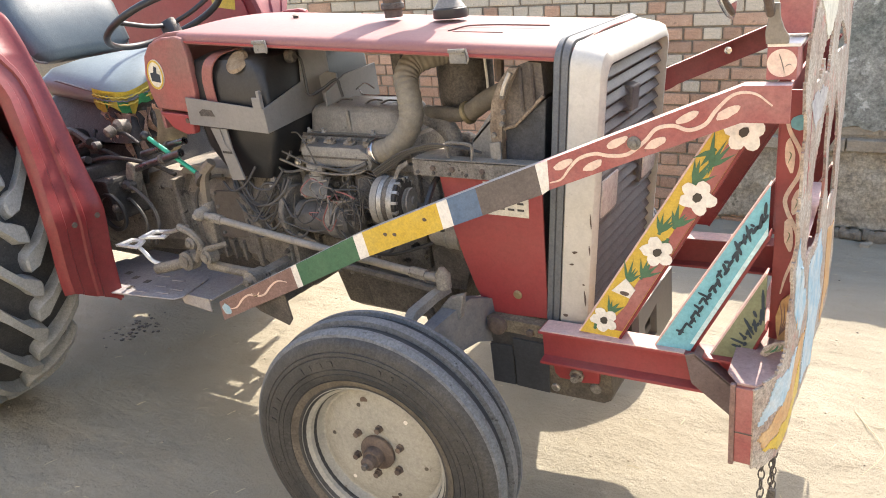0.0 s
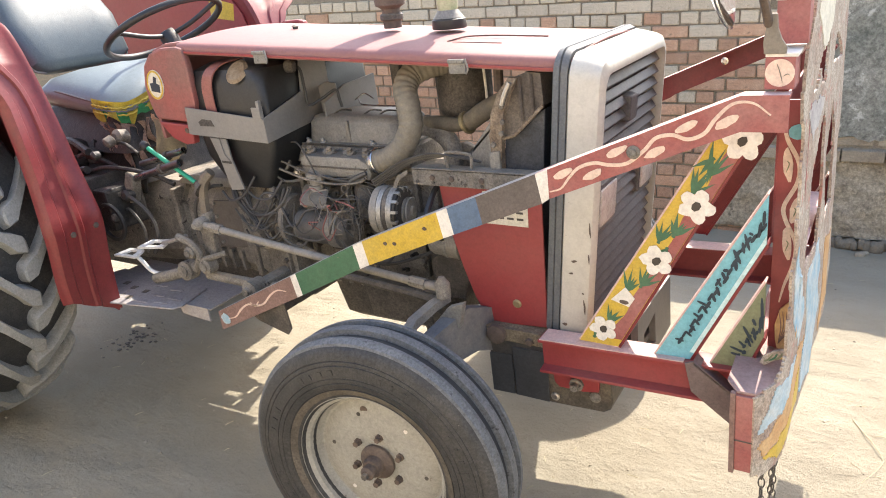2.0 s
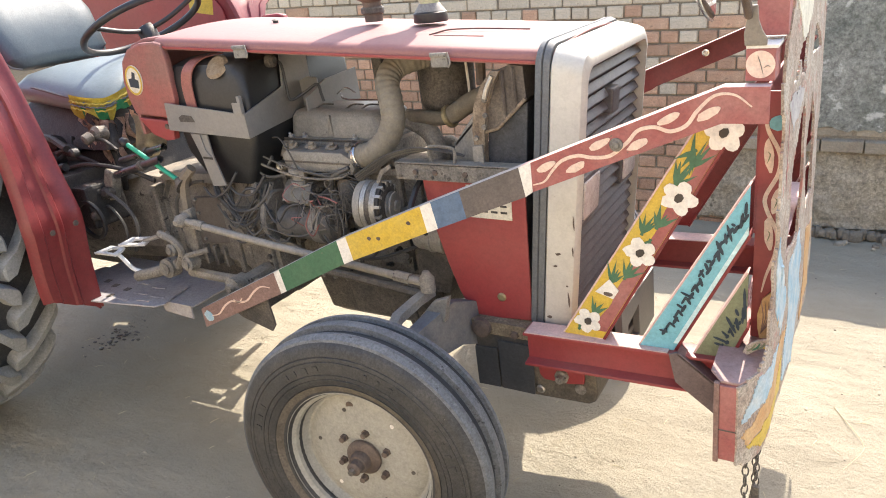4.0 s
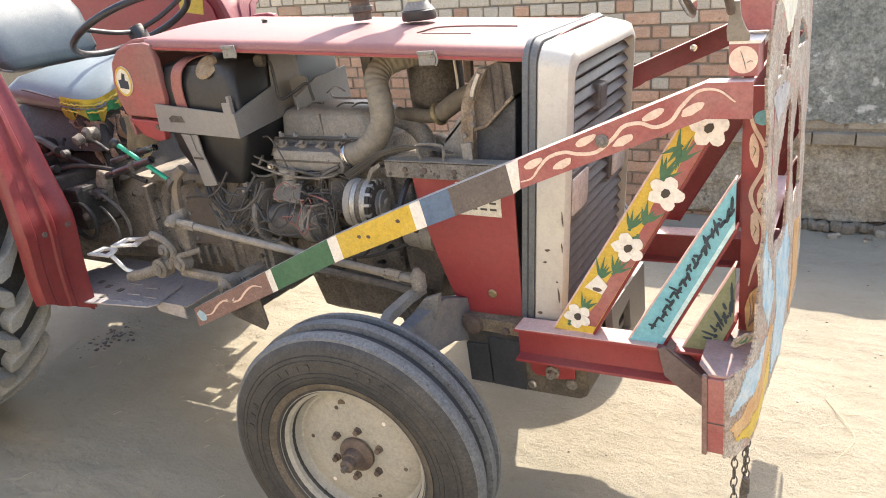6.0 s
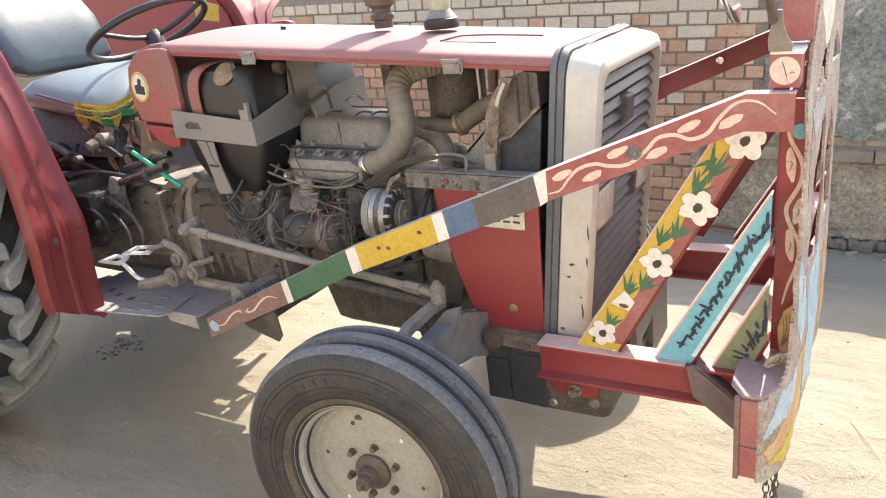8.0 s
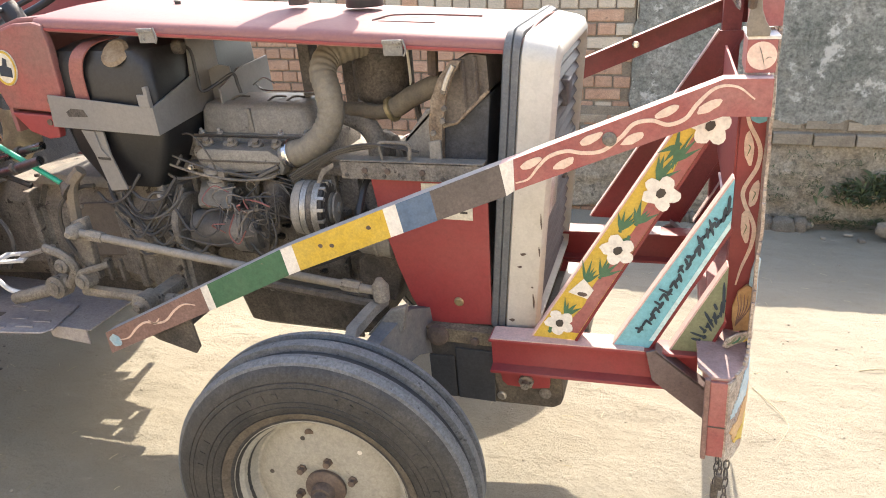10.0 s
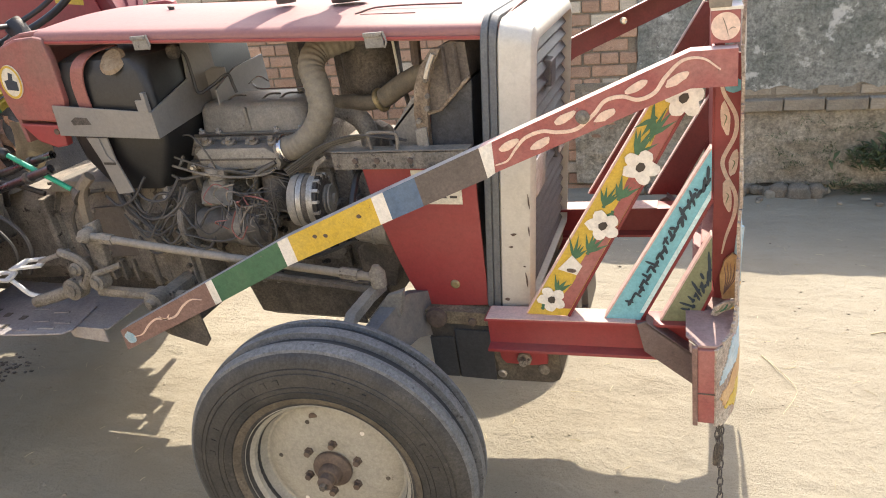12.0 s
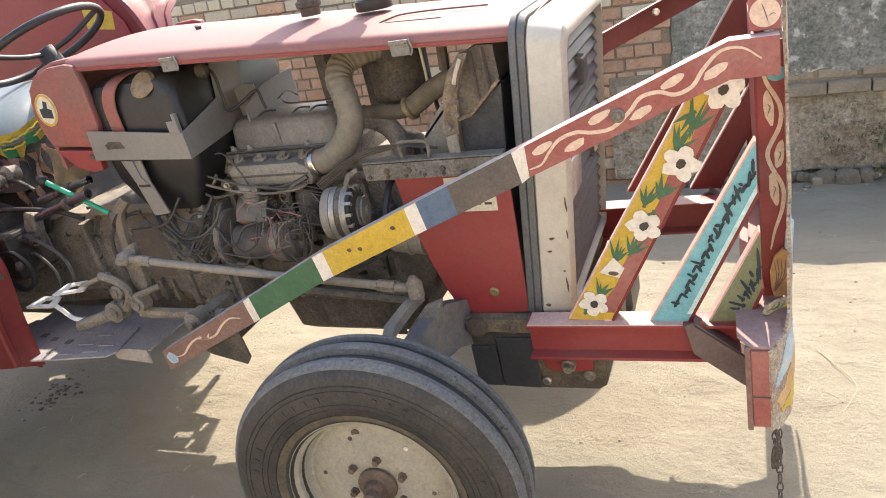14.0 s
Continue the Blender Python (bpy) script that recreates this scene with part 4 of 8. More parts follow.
def beam(sy):
    y = -0.385 if sy < 0 else 0.285
    prof = [(y - 0.036, 0.498), (y + 0.036, 0.498), (y + 0.036, 0.506), (y + 0.005, 0.510), (y + 0.005, 0.585), (y + 0.034, 0.589), (y + 0.034, 0.597), (y - 0.034, 0.597), (y - 0.034, 0.589), (y - 0.005, 0.585), (y - 0.005, 0.510), (y - 0.036, 0.506)]
    bm = prism(prof, 0.207, 0.70, "x", 0.0015)
    for v in bm.verts:
        v.co.z += 0.035 * (v.co.x - 0.207)
    b = part("side_beam", bm, RED, guard, "red rolled joist, its top flange coloured as sunlit", 30)
    o = y - 0.044 if sy < 0 else y + 0.036
    bm = prism([(0.585, 0.614), (0.605, 0.623), (0.722, 0.532), (0.722, 0.444), (0.60, 0.54)], o, o + 0.008, "y", 0.002)
    prism([(0.605, 0.624), (0.722, 0.533), (0.722, 0.525), (0.605, 0.616)], o, o + 0.045, "y", 0.001, bm)
    # Thin pale plate paints the sunlit top of the flange.
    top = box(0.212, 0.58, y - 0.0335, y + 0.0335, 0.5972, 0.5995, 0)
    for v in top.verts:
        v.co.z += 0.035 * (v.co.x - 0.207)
    part("flange_top", top, SUNLIT_EDGE, b)
    part("strut", bm, STRUT, b, "worn grey-brown diagonal strut")
    plate_y = -0.361 if sy < 0 else 0.24
    part("mounting_plate", prism([(0.215, 0.498), (0.352, 0.503), (0.347, 0.432), (0.305, 0.424), (0.235, 0.424), (0.222, 0.438)], plate_y, plate_y + 0.012, "y", 0.002), RED, b, "bright red bolted plate")
    part("bolt", lathe([(0.02, 0), (0.02, 0.01), (0.011, 0.012), (0.011, 0.03)], (0.287, plate_y if sy < 0 else plate_y + 0.012, 0.447), (0, sy, 0), 8), IRON, b)
    return b


beam(-1)
beam(1)

# painted diagonals
Y_D = -0.398


def diagonal(name, pts, y, mat, label="", flange=0.0, flange_mat=None, rim=None):
    bm = prism(pts, y, y + 0.006, "y", 0.001)
    d = part(name, bm, mat, guard, label)
    if flange:
        a, b = pts[1], pts[2]
        part("flange", prism([a, b, (b[0] + 0.006, b[1] - 0.004), (a[0] + 0.006, a[1] - 0.004)], y, y + flange, "y", 0.001), flange_mat or RED_DEEP, d)
    if rim:
        a, b = pts[0], pts[3]
        n = Vector((b[1] - a[1], a[0] - b[0])).normalized() * -0.004
        part("edge", prism([a, b, (b[0] + n.x, b[1] + n.y), (a[0] + n.x, a[1] + n.y)], y, y + 0.035, "y", 0.0005), rim, d)
    return d


FL = [(0.316, 0.607), (0.416, 0.607), (0.735, 1.205), (0.668, 1.205)]
flower_board = diagonal("flower_brace", FL, Y_D, YELLOW, "yellow and red diagonal brace painted with white flowers", 0.05, RED_DEEP, SUNLIT_EDGE)
fade = []
for k in range(41):
    u = 1 - k / 40
    edge = Vector(FL[0]).lerp(Vector(FL[3]), u).lerp(Vector(FL[1]).lerp(Vector(FL[2]), u), 0.62 + 0.10 * noise.noise((u * 9, 0, 4)) + 0.05 * noise.noise((u * 40, 0, 4)))
    fade.append((edge.x, min(1.2045, max(0.629, edge.y))))
part("red_half", prism([(0.4265, 0.629), (0.7345, 1.2045), *fade], Y_D - 0.0008, Y_D - 0.0002, "y", 0), RED_DULL, flower_board)


def along(u, v):
    """u up the board, v across it from its left edge."""
    a, b = Vector(FL[0]).lerp(Vector(FL[3]), u), Vector(FL[1]).lerp(Vector(FL[2]), u)
    return a.lerp(b, v)


flowers = [(0.382, 0.654, 5, 0.031), (0.436, 0.742, 3, 0.027), (0.515, 0.857, 5, 0.034), (0.602, 0.998, 5, 0.035), (0.691, 1.146, 5, 0.037)]
for i, (fx, fz, petals, size) in enumerate(flowers):
    fl = None
    if petals == 3:
        tag = part("paper_tag", prism([(fx - 0.032, fz - 0.002), (fx + 0.004, fz + 0.036), (fx + 0.026, fz + 0.008), (fx + 0.012, fz - 0.016)], Y_D - 0.004, Y_D - 0.0012, "y", 0), WHITE, flower_board, "white folded paper tag")
        part("tag_hole", blob(fx + 0.0, fz - 0.004, 0.011, 0.006, -0.1, lambda x: Y_D - 0.0042, 0.0006, 10, 2), RUST, tag)
        continue
    for k in range(petals):
        a = radians(40 + 31 * i) + (2 * math.pi if petals == 5 else math.pi * 0.9) * k / petals
        pt = blob(fx + size * 0.56 * math.cos(a), fz + size * 0.56 * math.sin(a), size * 0.6, size * 0.47, a, lambda x: Y_D - 0.0022 - 0.00025 * k, 0.0012, 12, i * 7 + k)
        if fl is None:
            fl = part("painted_flower", pt, WHITE, flower_board)
        else:
            part("petal", pt, WHITE, fl)
    part("flower_centre", blob(fx, fz, 0.0115, 0.0095, 0.9, lambda x: Y_D - 0.0048, 0.0008, 7, i + 50), surface("brown_black_paint", (0.045, 0.035, 0.028), 0.6, bump=0.0), fl)
rnd = random.Random(17)


def blade(p, q, w, lift):
    """A pointed brush stroke from p to q."""
    d = (q - p).normalized()
    s = Vector((-d.y, d.x)) * w
    m = p.lerp(q, 0.42)
    return prism([tuple(p - s * 0.35), tuple(m - s), tuple(q), tuple(m + s), tuple(p + s * 0.35)], Y_D - lift, Y_D - 0.0006, "y", 0)


for u, v, up, size in ((0.115, 0.40, 1, 0.05), (0.27, 0.35, 1, 0.065), (0.30, 0.62, 1, 0.06), (0.50, 0.34, 1, 0.07), (0.53, 0.62, 1, 0.06), (0.47, 0.66, -1, 0.045), (0.70, 0.40, 1, 0.08), (0.77, 0.52, 1, 0.09), (0.83, 0.35, -1, 0.06), (0.955, 0.70, 1, 0.035), (0.035, 0.3, 1, 0.03)):
    base = along(u, v)
    axis = (along(1, 0.5) - along(0, 0.5)).normalized() * up
    for k in range(5):
        a = radians(-30 + 15 * k + rnd.uniform(-8, 8))
        d = Vector((axis.x * math.cos(a) - axis.y * math.sin(a), axis.x * math.sin(a) + axis.y * math.cos(a)))
        part("painted_leaf", blade(base - d * 0.006, base + d * size * rnd.uniform(0.6, 1.0), 0.0036 + 0.002 * rnd.random(), 0.0012 + 0.00016 * k + 0.00005 * rnd.random()), GREEN, flower_board)

BL = [(0.509, 0.607), (0.589, 0.607), (0.745, 0.925), (0.745, 1.035)]
blue_board = diagonal("lettered_brace", BL, Y_D, TURQ, "turquoise diagonal board with a line of black script", 0.05, RED_DEEP, SUNLIT_EDGE)
part("pale_border", prism([(0.589, 0.629), (0.5995, 0.629), (0.7445, 0.926), (0.7445, 0.944)], Y_D - 0.0012, Y_D - 0.0002, "y", 0), surface("pale_turquoise", (0.5, 0.66, 0.66), 0.5, scale=20), blue_board)


def script_bars(a0, a1, b0, b1, count, parent, seed, width=0.008):
    """A row of plain straight bars between two lines, standing for lettering that is not spelled out."""
    rnd = random.Random(seed)
    a0, a1, b0, b1 = map(Vector, (a0, a1, b0, b1))
    run = (a1 - a0).normalized()
    step = (a1 - a0).length / count
    for k in range(count):
        u = (k + 0.5) / count
        lo, up = a0.lerp(a1, u), b0.lerp(b1, u) - a0.lerp(a1, u)
        low, tall, slant = rnd.choice(((0.14, 0.88, -0.4), (0.3, 0.7, 0.2), (0.45, 0.72, -0.8), (0.12, 0.5, 0.6)))
        bars = [(lo + up * low, lo + up * tall + run * step * slant)]
        h = rnd.uniform(0.2, 0.62)
        bars.append((lo + up * h - run * step * 0.6, lo + up * h + run * step * 0.7))
        for n, (p, q) in enumerate(bars):
            part("script_bar", ribbon([tuple(p), tuple((p + q) / 2), tuple(q)], width * rnd.uniform(0.9, 1.25), lambda x: Y_D - 0.0014 - 0.0002 * n, 0.001), INK, parent)


script_bars((0.588, 0.648), (0.742, 0.955), (0.533, 0.648), (0.742, 1.028), 19, blue_board, 3, 0.0062)

OL = [(0.637, 0.607), (0.711, 0.607), (0.748, 0.70), (0.748, 0.835)]
olive_board = diagonal("numbered_brace", OL, Y_D, OLIVE, "short olive board with a row of black strokes", 0.05, RED_DEEP, SUNLIT_EDGE)
script_bars((0.714, 0.638), (0.747, 0.71), (0.660, 0.638), (0.747, 0.825), 9, olive_board, 8, 0.0056)

for pts in ([(0.316, 0.607), (0.409, 0.607), (0.735, 1.2), (0.668, 1.2)], [(0.509, 0.607), (0.589, 0.607), (0.745, 0.925), (0.745, 1.035)], [(0.637, 0.607), (0.711, 0.607), (0.748, 0.70), (0.748, 0.835)]):
    diagonal("far_brace", [(guard_x(x, 0.5) + 0.02, z) for x, z in pts], 0.385, RED_DEEP, "plain red diagonal brace", 0.05, RED_DEEP, SUNLIT_EDGE)


# posts
def post(y, mat, x0, x1, z0, z1):
    bm = box(x0, x1, y, y + 0.006, z0, z1, 0.001)
    box(x0, x0 + 0.007, y + 0.006, y + 0.06, z0, z1, 0.001, bm=bm)
    return part("post", bm, mat, guard, "red upright with cream scroll painting" if y < 0 else "plain red upright")


Y_P = -0.34
near_post = post(Y_P, RED, 0.747, 0.803, 0.645, 1.215)
post(0.40, RED_DEEP, 0.715, 0.765, 0.63, 1.28)
pf = lambda x: Y_P - 0.0004
part("painted_scroll", ribbon([(0.756, 1.175), (0.758, 1.161), (0.765, 1.132), (0.788, 1.085), (0.787, 1.042), (0.765, 0.991), (0.769, 0.959), (0.791, 0.909), (0.790, 0.862), (0.774, 0.805), (0.766, 0.762)], 0.0085, pf), PINKISH, near_post)
for k, (x, z, r) in enumerate(((0.768, 1.082, 0.036), (0.786, 0.982, 0.031), (0.775, 0.905, 0.036))):
    part("painted_leaf", blob(x, z, 0.0095, r, 0.12 * (1 if k != 1 else -1), lambda q: Y_P - 0.0008, seed=k + 30), PINKISH, near_post)
    part("leaf_vein", ribbon([(x - 0.003, z - r * 0.5), (x + 0.002, z), (x - 0.002, z + r * 0.2)], 0.0022, lambda q: Y_P - 0.0024, 0.0006), OLIVE, near_post)
part("painted_tassel", blob(0.783, 1.15, 0.018, 0.015, 0.2, lambda x: Y_P - 0.0022, seed=41), TURQ, near_post)
head = part("post_head", box(0.746, 0.796, -0.50, -0.40, 1.276, 1.334, 0.002), RED_DULL, guard, "square red bracket with a cream roundel")
part("roundel", lathe([(0.0245, 0), (0.0245, 0.0014)], (0.771, -0.5002, 1.306), (0, -1, 0), 28), PINKISH, head)
part("roundel_stroke", ribbon([(0.766, 1.322), (0.771, 1.308), (0.776, 1.289)], 0.0013, lambda x: -0.502, 0.0006), IRON, head)
part("roundel_stroke", ribbon([(0.777, 1.300), (0.783, 1.304), (0.788, 1.302)], 0.0013, lambda x: -0.502, 0.0006), IRON, head)
part("top_plate", box(0.746, 0.80, -0.50, -0.36, 1.334, 1.34, 0.001), WHITE, head)
stub = part("upper_stub", box(0.748, 0.803, -0.425, -0.36, 1.341, 1.418, 0.002), RED_DULL, guard, "short scuffed red box stub")
part("stub_cap", box(0.746, 0.805, -0.427, -0.358, 1.418, 1.424, 0.001), WHITE, stub)
part("mirror_bracket", prism([(0.744, 1.34), (0.781, 1.34), (0.782, 1.352), (0.773, 1.366), (0.766, 1.385), (0.764, 1.41), (0.748, 1.41), (0.746, 1.385), (0.742, 1.36)], -0.505, -0.497, "y", 0.002), surface("khaki_grey_paint", (0.2, 0.17, 0.135), 0.6, other=(0.27, 0.23, 0.18), scale=12), guard, "bent khaki-grey steel bracket")
part("post_head", box(0.715, 0.765, 0.40, 0.50, 1.277, 1.335, 0.003), RED_DEEP, guard)
part("upper_post", box(0.725, 0.765, 0.42, 0.47, 1.335, 1.75, 0.003), RED_DEEP, guard)


# hammered front shield with faded murals; it bows forward and has hand-cut openings
def shield_x(y):
    ys = (-0.57, -0.53, -0.48, -0.42, -0.1, 0.12, 0.35, 0.6)
    xs = (0.762, 0.785, 0.803, 0.814, 0.826, 0.832, 0.834, 0.83)
    return float(np.interp(y, ys, xs))


def inside(p, poly):
    hit, n = False, len(poly)
    for i in range(n):
        (a, b), (c, d) = poly[i], poly[(i + 1) % n]
        if (b > p[1]) != (d > p[1]) and p[0] < (c - a) * (p[1] - b) / (d - b) + a:
            hit = not hit
    return hit


HOLES = [[(-0.285, 0.84), (-0.06, 0.83), (-0.025, 0.95), (-0.045, 1.13), (-0.075, 1.16), (-0.17, 1.12), (-0.25, 1.0)],
         [(-0.31, 1.235), (-0.24, 1.235), (-0.19, 1.28), (-0.17, 1.24), (-0.10, 1.23), (-0.055, 1.30), (-0.05, 1.335), (-0.14, 1.315), (-0.24, 1.285)],
         [(0.1, 0.84), (0.3, 0.84), (0.27, 1.0), (0.17, 1.12), (0.09, 1.16), (0.06, 1.0)], [(0.08, 1.25), (0.2, 1.24), (0.3, 1.24), (0.2, 1.29), (0.1, 1.32)]]


def near_edge(z):
    zs = (0.44, 0.655, 0.66, 0.70, 0.78, 0.95, 1.15, 1.25, 1.34, 1.42, 1.8)
    ys = (-0.562, -0.562, -0.50, -0.455, -0.44, -0.425, -0.41, -0.43, -0.415, -0.34, -0.33)
    return float(np.interp(z, zs, ys)) + 0.006 * math.sin(z * 55) * (z > 0.7)


def low_edge(y):
    return 0.452 + 0.012 * math.sin(y * 16) + 0.03 * max(0.0, y + 0.3)


def sheet(name, keep, lift, mat, label="", step=0.0085, parent=None, thick=0.006):
    bm = mb()
    ny, nz = int(1.12 / step), int(1.33 / step)
    grid = {}

    def v(i, k):
        if (i, k) not in grid:
            y, z = -0.565 + i * step, 0.44 + k * step
            d = 0.004 * noise.noise((y * 9, z * 9, 1)) if lift == 0 else 0.004 * noise.noise((y * 9, z * 9, 1))
            grid[i, k] = bm.verts.new((shield_x(y) + d + lift, y, z))
        return grid[i, k]

    for i in range(ny):
        for k in range(nz):
            y, z = -0.565 + (i + 0.5) * step, 0.44 + (k + 0.5) * step
            if keep(y, z):
                bm.faces.new((v(i, k), v(i + 1, k), v(i + 1, k + 1), v(i, k + 1)))
    bmesh.ops.recalc_face_normals(bm, faces=bm.faces)
    bmesh.ops.solidify(bm, geom=list(bm.faces), thickness=thick)
    return part(name, bm, mat, parent or guard, label, 40)


def plate(y, z):
    return z > low_edge(y) and y > near_edge(z) and y < 0.54 and not any(inside((y, z), h) for h in HOLES)


shield = sheet("front_shield", plate, 0.0, WOODY, "hand-cut sheet shield with flaking faded mural")


def patch(poly, mat, lift):
    return sheet("mural_patch", lambda y, z: plate(y, z) and inside((y + 0.012 * noise.noise((y * 30, z * 30, 3)), z + 0.012 * noise.noise((y * 30, z * 30, 8))), poly), lift, mat, parent=shield, thick=0.0015, step=0.0055)


patch([(-0.556, 0.56), (-0.50, 0.645), (-0.3, 0.64), (-0.42, 0.57)], MURAL_BLUE, 0.0016)
patch([(-0.555, 0.525), (-0.45, 0.57), (-0.28, 0.64), (-0.18, 0.63), (-0.36, 0.53), (-0.54, 0.49)], MURAL_ORANGE, 0.0017)
patch([(-0.545, 0.485), (-0.36, 0.525), (-0.25, 0.58), (-0.28, 0.5), (-0.45, 0.455)], YELLOW, 0.0016)
patch([(-0.26, 0.5), (-0.16, 0.62), (-0.2, 0.80), (0.0, 0.82), (0.1, 0.6), (-0.05, 0.46)], MURAL_BLUE, 0.0016)
patch([(0.12, 0.5), (0.4, 0.52), (0.42, 0.7), (0.2, 0.75)], MURAL_ORANGE, 0.0016)
patch([(-0.42, 0.78), (-0.30, 0.66), (-0.22, 0.72), (-0.33, 0.84), (-0.40, 0.95)], MURAL_BLUE, 0.0016)
patch([(-0.38, 1.22), (-0.28, 1.14), (-0.1, 1.19), (-0.2, 1.22)], surface("mural_grey", (0.5, 0.48, 0.45), 0.7, other=(0.33, 0.3, 0.3), amount=1.0, scale=25, bump=0.2), 0.0016)
patch([(-0.16, 1.30), (-0.06, 1.35), (0.0, 1.45), (-0.2, 1.48), (-0.3, 1.4)], PAPER, 0.0016)
part("inner_plate", box(0.742, 0.748, -0.333, 0.30, 0.90, 1.20, 0.001), RED, guard, "red back plate behind the shield")
# Shelf carries its sunlit look in its colour.
part("inner_shelf", box(0.748, 0.80, -0.33, 0.28, 0.835, 0.842, 0.001), SUNLIT_EDGE, guard, "pink shelf coloured as sunlit")
part("painted_fan", prism([(0.770, 0.655), (0.80, 0.66), (0.808, 0.70), (0.806, 0.765), (0.79, 0.775), (0.772, 0.755), (0.763, 0.715), (0.765, 0.68)], -0.362, -0.352, "y", 0.001), MURAL_ORANGE, guard, "orange fan motif cut from sheet")
part("painted_plume", prism([(0.793, 0.775), (0.808, 0.765), (0.812, 0.84), (0.802, 0.845), (0.795, 0.81)], -0.362, -0.352, "y", 0.001), MURAL_BLUE, guard)
leaf = part("painted_leaf_plate", prism([(0.747, 0.655), (0.754, 0.672), (0.775, 0.688), (0.806, 0.700), (0.806, 0.680), (0.776, 0.665), (0.757, 0.65)], -0.43, -0.422, "y", 0.001), WOODY, guard)
for k in range(4):
    part("leaf_stroke", ribbon([(0.756 + 0.011 * k, 0.660 + 0.004 * k), (0.766 + 0.011 * k, 0.668 + 0.005 * k), (0.774 + 0.009 * k, 0.682 + 0.003 * k)], 0.004, lambda x: -0.4302, 0.0008), (OLIVE, GREEN, OLIVE, YELLOW)[k], leaf)
for k in range(5):
    part("fan_line", ribbon([(0.772, 0.668), (0.776 + 0.005 * k, 0.712), (0.77 + 0.008 * k, 0.755 - 0.002 * k)], 0.002, lambda x: -0.3622, 0.0008), BROWN, guard)
# Top face painted paler than the box, as though the sun were on it.
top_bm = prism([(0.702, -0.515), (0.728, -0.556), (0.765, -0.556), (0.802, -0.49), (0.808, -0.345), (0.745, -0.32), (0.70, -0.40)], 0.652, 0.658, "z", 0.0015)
part("box_lid", top_bm, LID, guard, "pink top of the cross box coloured as sunlit")
part("box_end", box(0.727, 0.762, -0.563, -0.556, 0.456, 0.65, 0.002), RED_DULL, guard, "chipped dark red end plate")
part("end_frame", box(0.716, 0.727, -0.566, -0.552, 0.448, 0.656, 0.002), BROWN, guard)
part("end_seam", box(0.727, 0.763, -0.5645, -0.5628, 0.535, 0.538, 0), IRON_DARK, guard)
part("inner_rail", box(0.70, 0.74, -0.32, 0.40, 0.58, 0.615, 0.003), RED_DEEP, guard)


# chains
def chain(x, y, z0, count, link_len=0.026, sway=0.0, lump=None):
    c = part("chain", mb(), RUST, guard)
    z = z0
    one = mb()
    pts = [(0.007 * math.cos(a), 0, -link_len * 0.62 * math.sin(a)) for a in (2 * math.pi * k / 10 for k in range(10))]
    loop = []
    rings = []
    for k, p in enumerate(pts):
        q = Vector(p)
        out = Vector((p[0], 0, p[2])).normalized()
        rings.append([one.verts.new(q + out * 0.0022 * math.cos(b) + Vector((0, 0.0022, 0)) * math.sin(b)) for b in (2 * math.pi * j / 5 for j in range(5))])
    for a, b in zip(rings, rings[1:] + rings[:1]):
        for j in range(5):
            one.faces.new((a[j], a[(j + 1) % 5], b[(j + 1) % 5], b[j]))
    first = obj("chain_link", one, IRON_DARK, c)
    first.location = (x, y, z - link_len / 2)
    for k in range(1, count):
        o = new("chain_link", first.data)
        o.parent = c
        o.location = (x + sway * k, y + 0.002 * math.sin(k * 1.3), z - link_len * (k + 0.5))
        o.rotation_euler = (0.1 * math.sin(k), 0.15 * math.sin(k * 2.1), math.pi / 2 * (k % 2) + 0.4)
    zz = z - link_len * count
    bmx = box(x + sway * count - 0.01, x + sway * count + 0.01, y - 0.008, y + 0.008, zz - 0.045, zz + 0.005, 0.005)
    part("hook", bmx, IRON_DARK, c)
    return c


for args in ((0.775, -0.50, 0.45, 12), (0.772, -0.30, 0.455, 11), (0.765, -0.28, 0.455, 13)):
    chain(*args)
mir = part("mirror", lathe([(0.001, 0.02), (0.06, 0.018), (0.075, 0.006), (0.078, 0.0), (0.074, -0.003)], (0, 0, 0), (0, 1, 0), 28), CHROME, guard, "round chrome mirror on the guard", 40)
part("mirror_glass", lathe([(0.001, 0.0), (0.074, 0.0), (0.074, -0.003), (0.001, -0.004)], (0, 0, 0), (0, 1, 0), 28), GLASSY, mir, smooth=40)
mir.matrix_local = Matrix.Translation((0.705, -0.681, 1.50)) @ Matrix.Rotation(radians(-14), 4, "Y") @ Matrix.Rotation(radians(90), 4, "Z") @ Matrix.Diagonal((1.15, 0.6, 1.25, 1))
part("mirror_arm", tube([(0.756, -0.501, 1.40), (0.755, -0.53, 1.425), (0.75, -0.60, 1.47), (0.715, -0.675, 1.50)], 0.008, 8), RUST, guard, "bent khaki mirror arm", smooth=40)

# ---------------------------------------------------------------- exhaust and air pre-cleaner
pipe = part("exhaust_pipe", lathe([(0.028, 0), (0.028, 0.055), (0.034, 0.06), (0.046, 0.066), (0.048, 0.085), (0.044, 0.1), (0.044, 0.5), (0.03, 0.52)], (-0.385, -0.02, 1.343), (0.0, 0, 1), 20), RUST, tractor, "rusty upright exhaust", 40)
part("clamp", lathe([(0.032, 0), (0.036, 0.004), (0.036, 0.016), (0.032, 0.02)], (-0.385, -0.02, 1.365), (0, 0, 1), 20), IRON_DARK, pipe, smooth=40)
pre = part("pre_cleaner", lathe([(0.05, 0), (0.052, 0.004), (0.05, 0.026), (0.045, 0.03), (0.034, 0.042), (0.03, 0.05)], (-0.2, 0.0, 1.33), (0, 0, 1), 28), BLACK, tractor, "black pre-cleaner with dusty green bowl", 40)
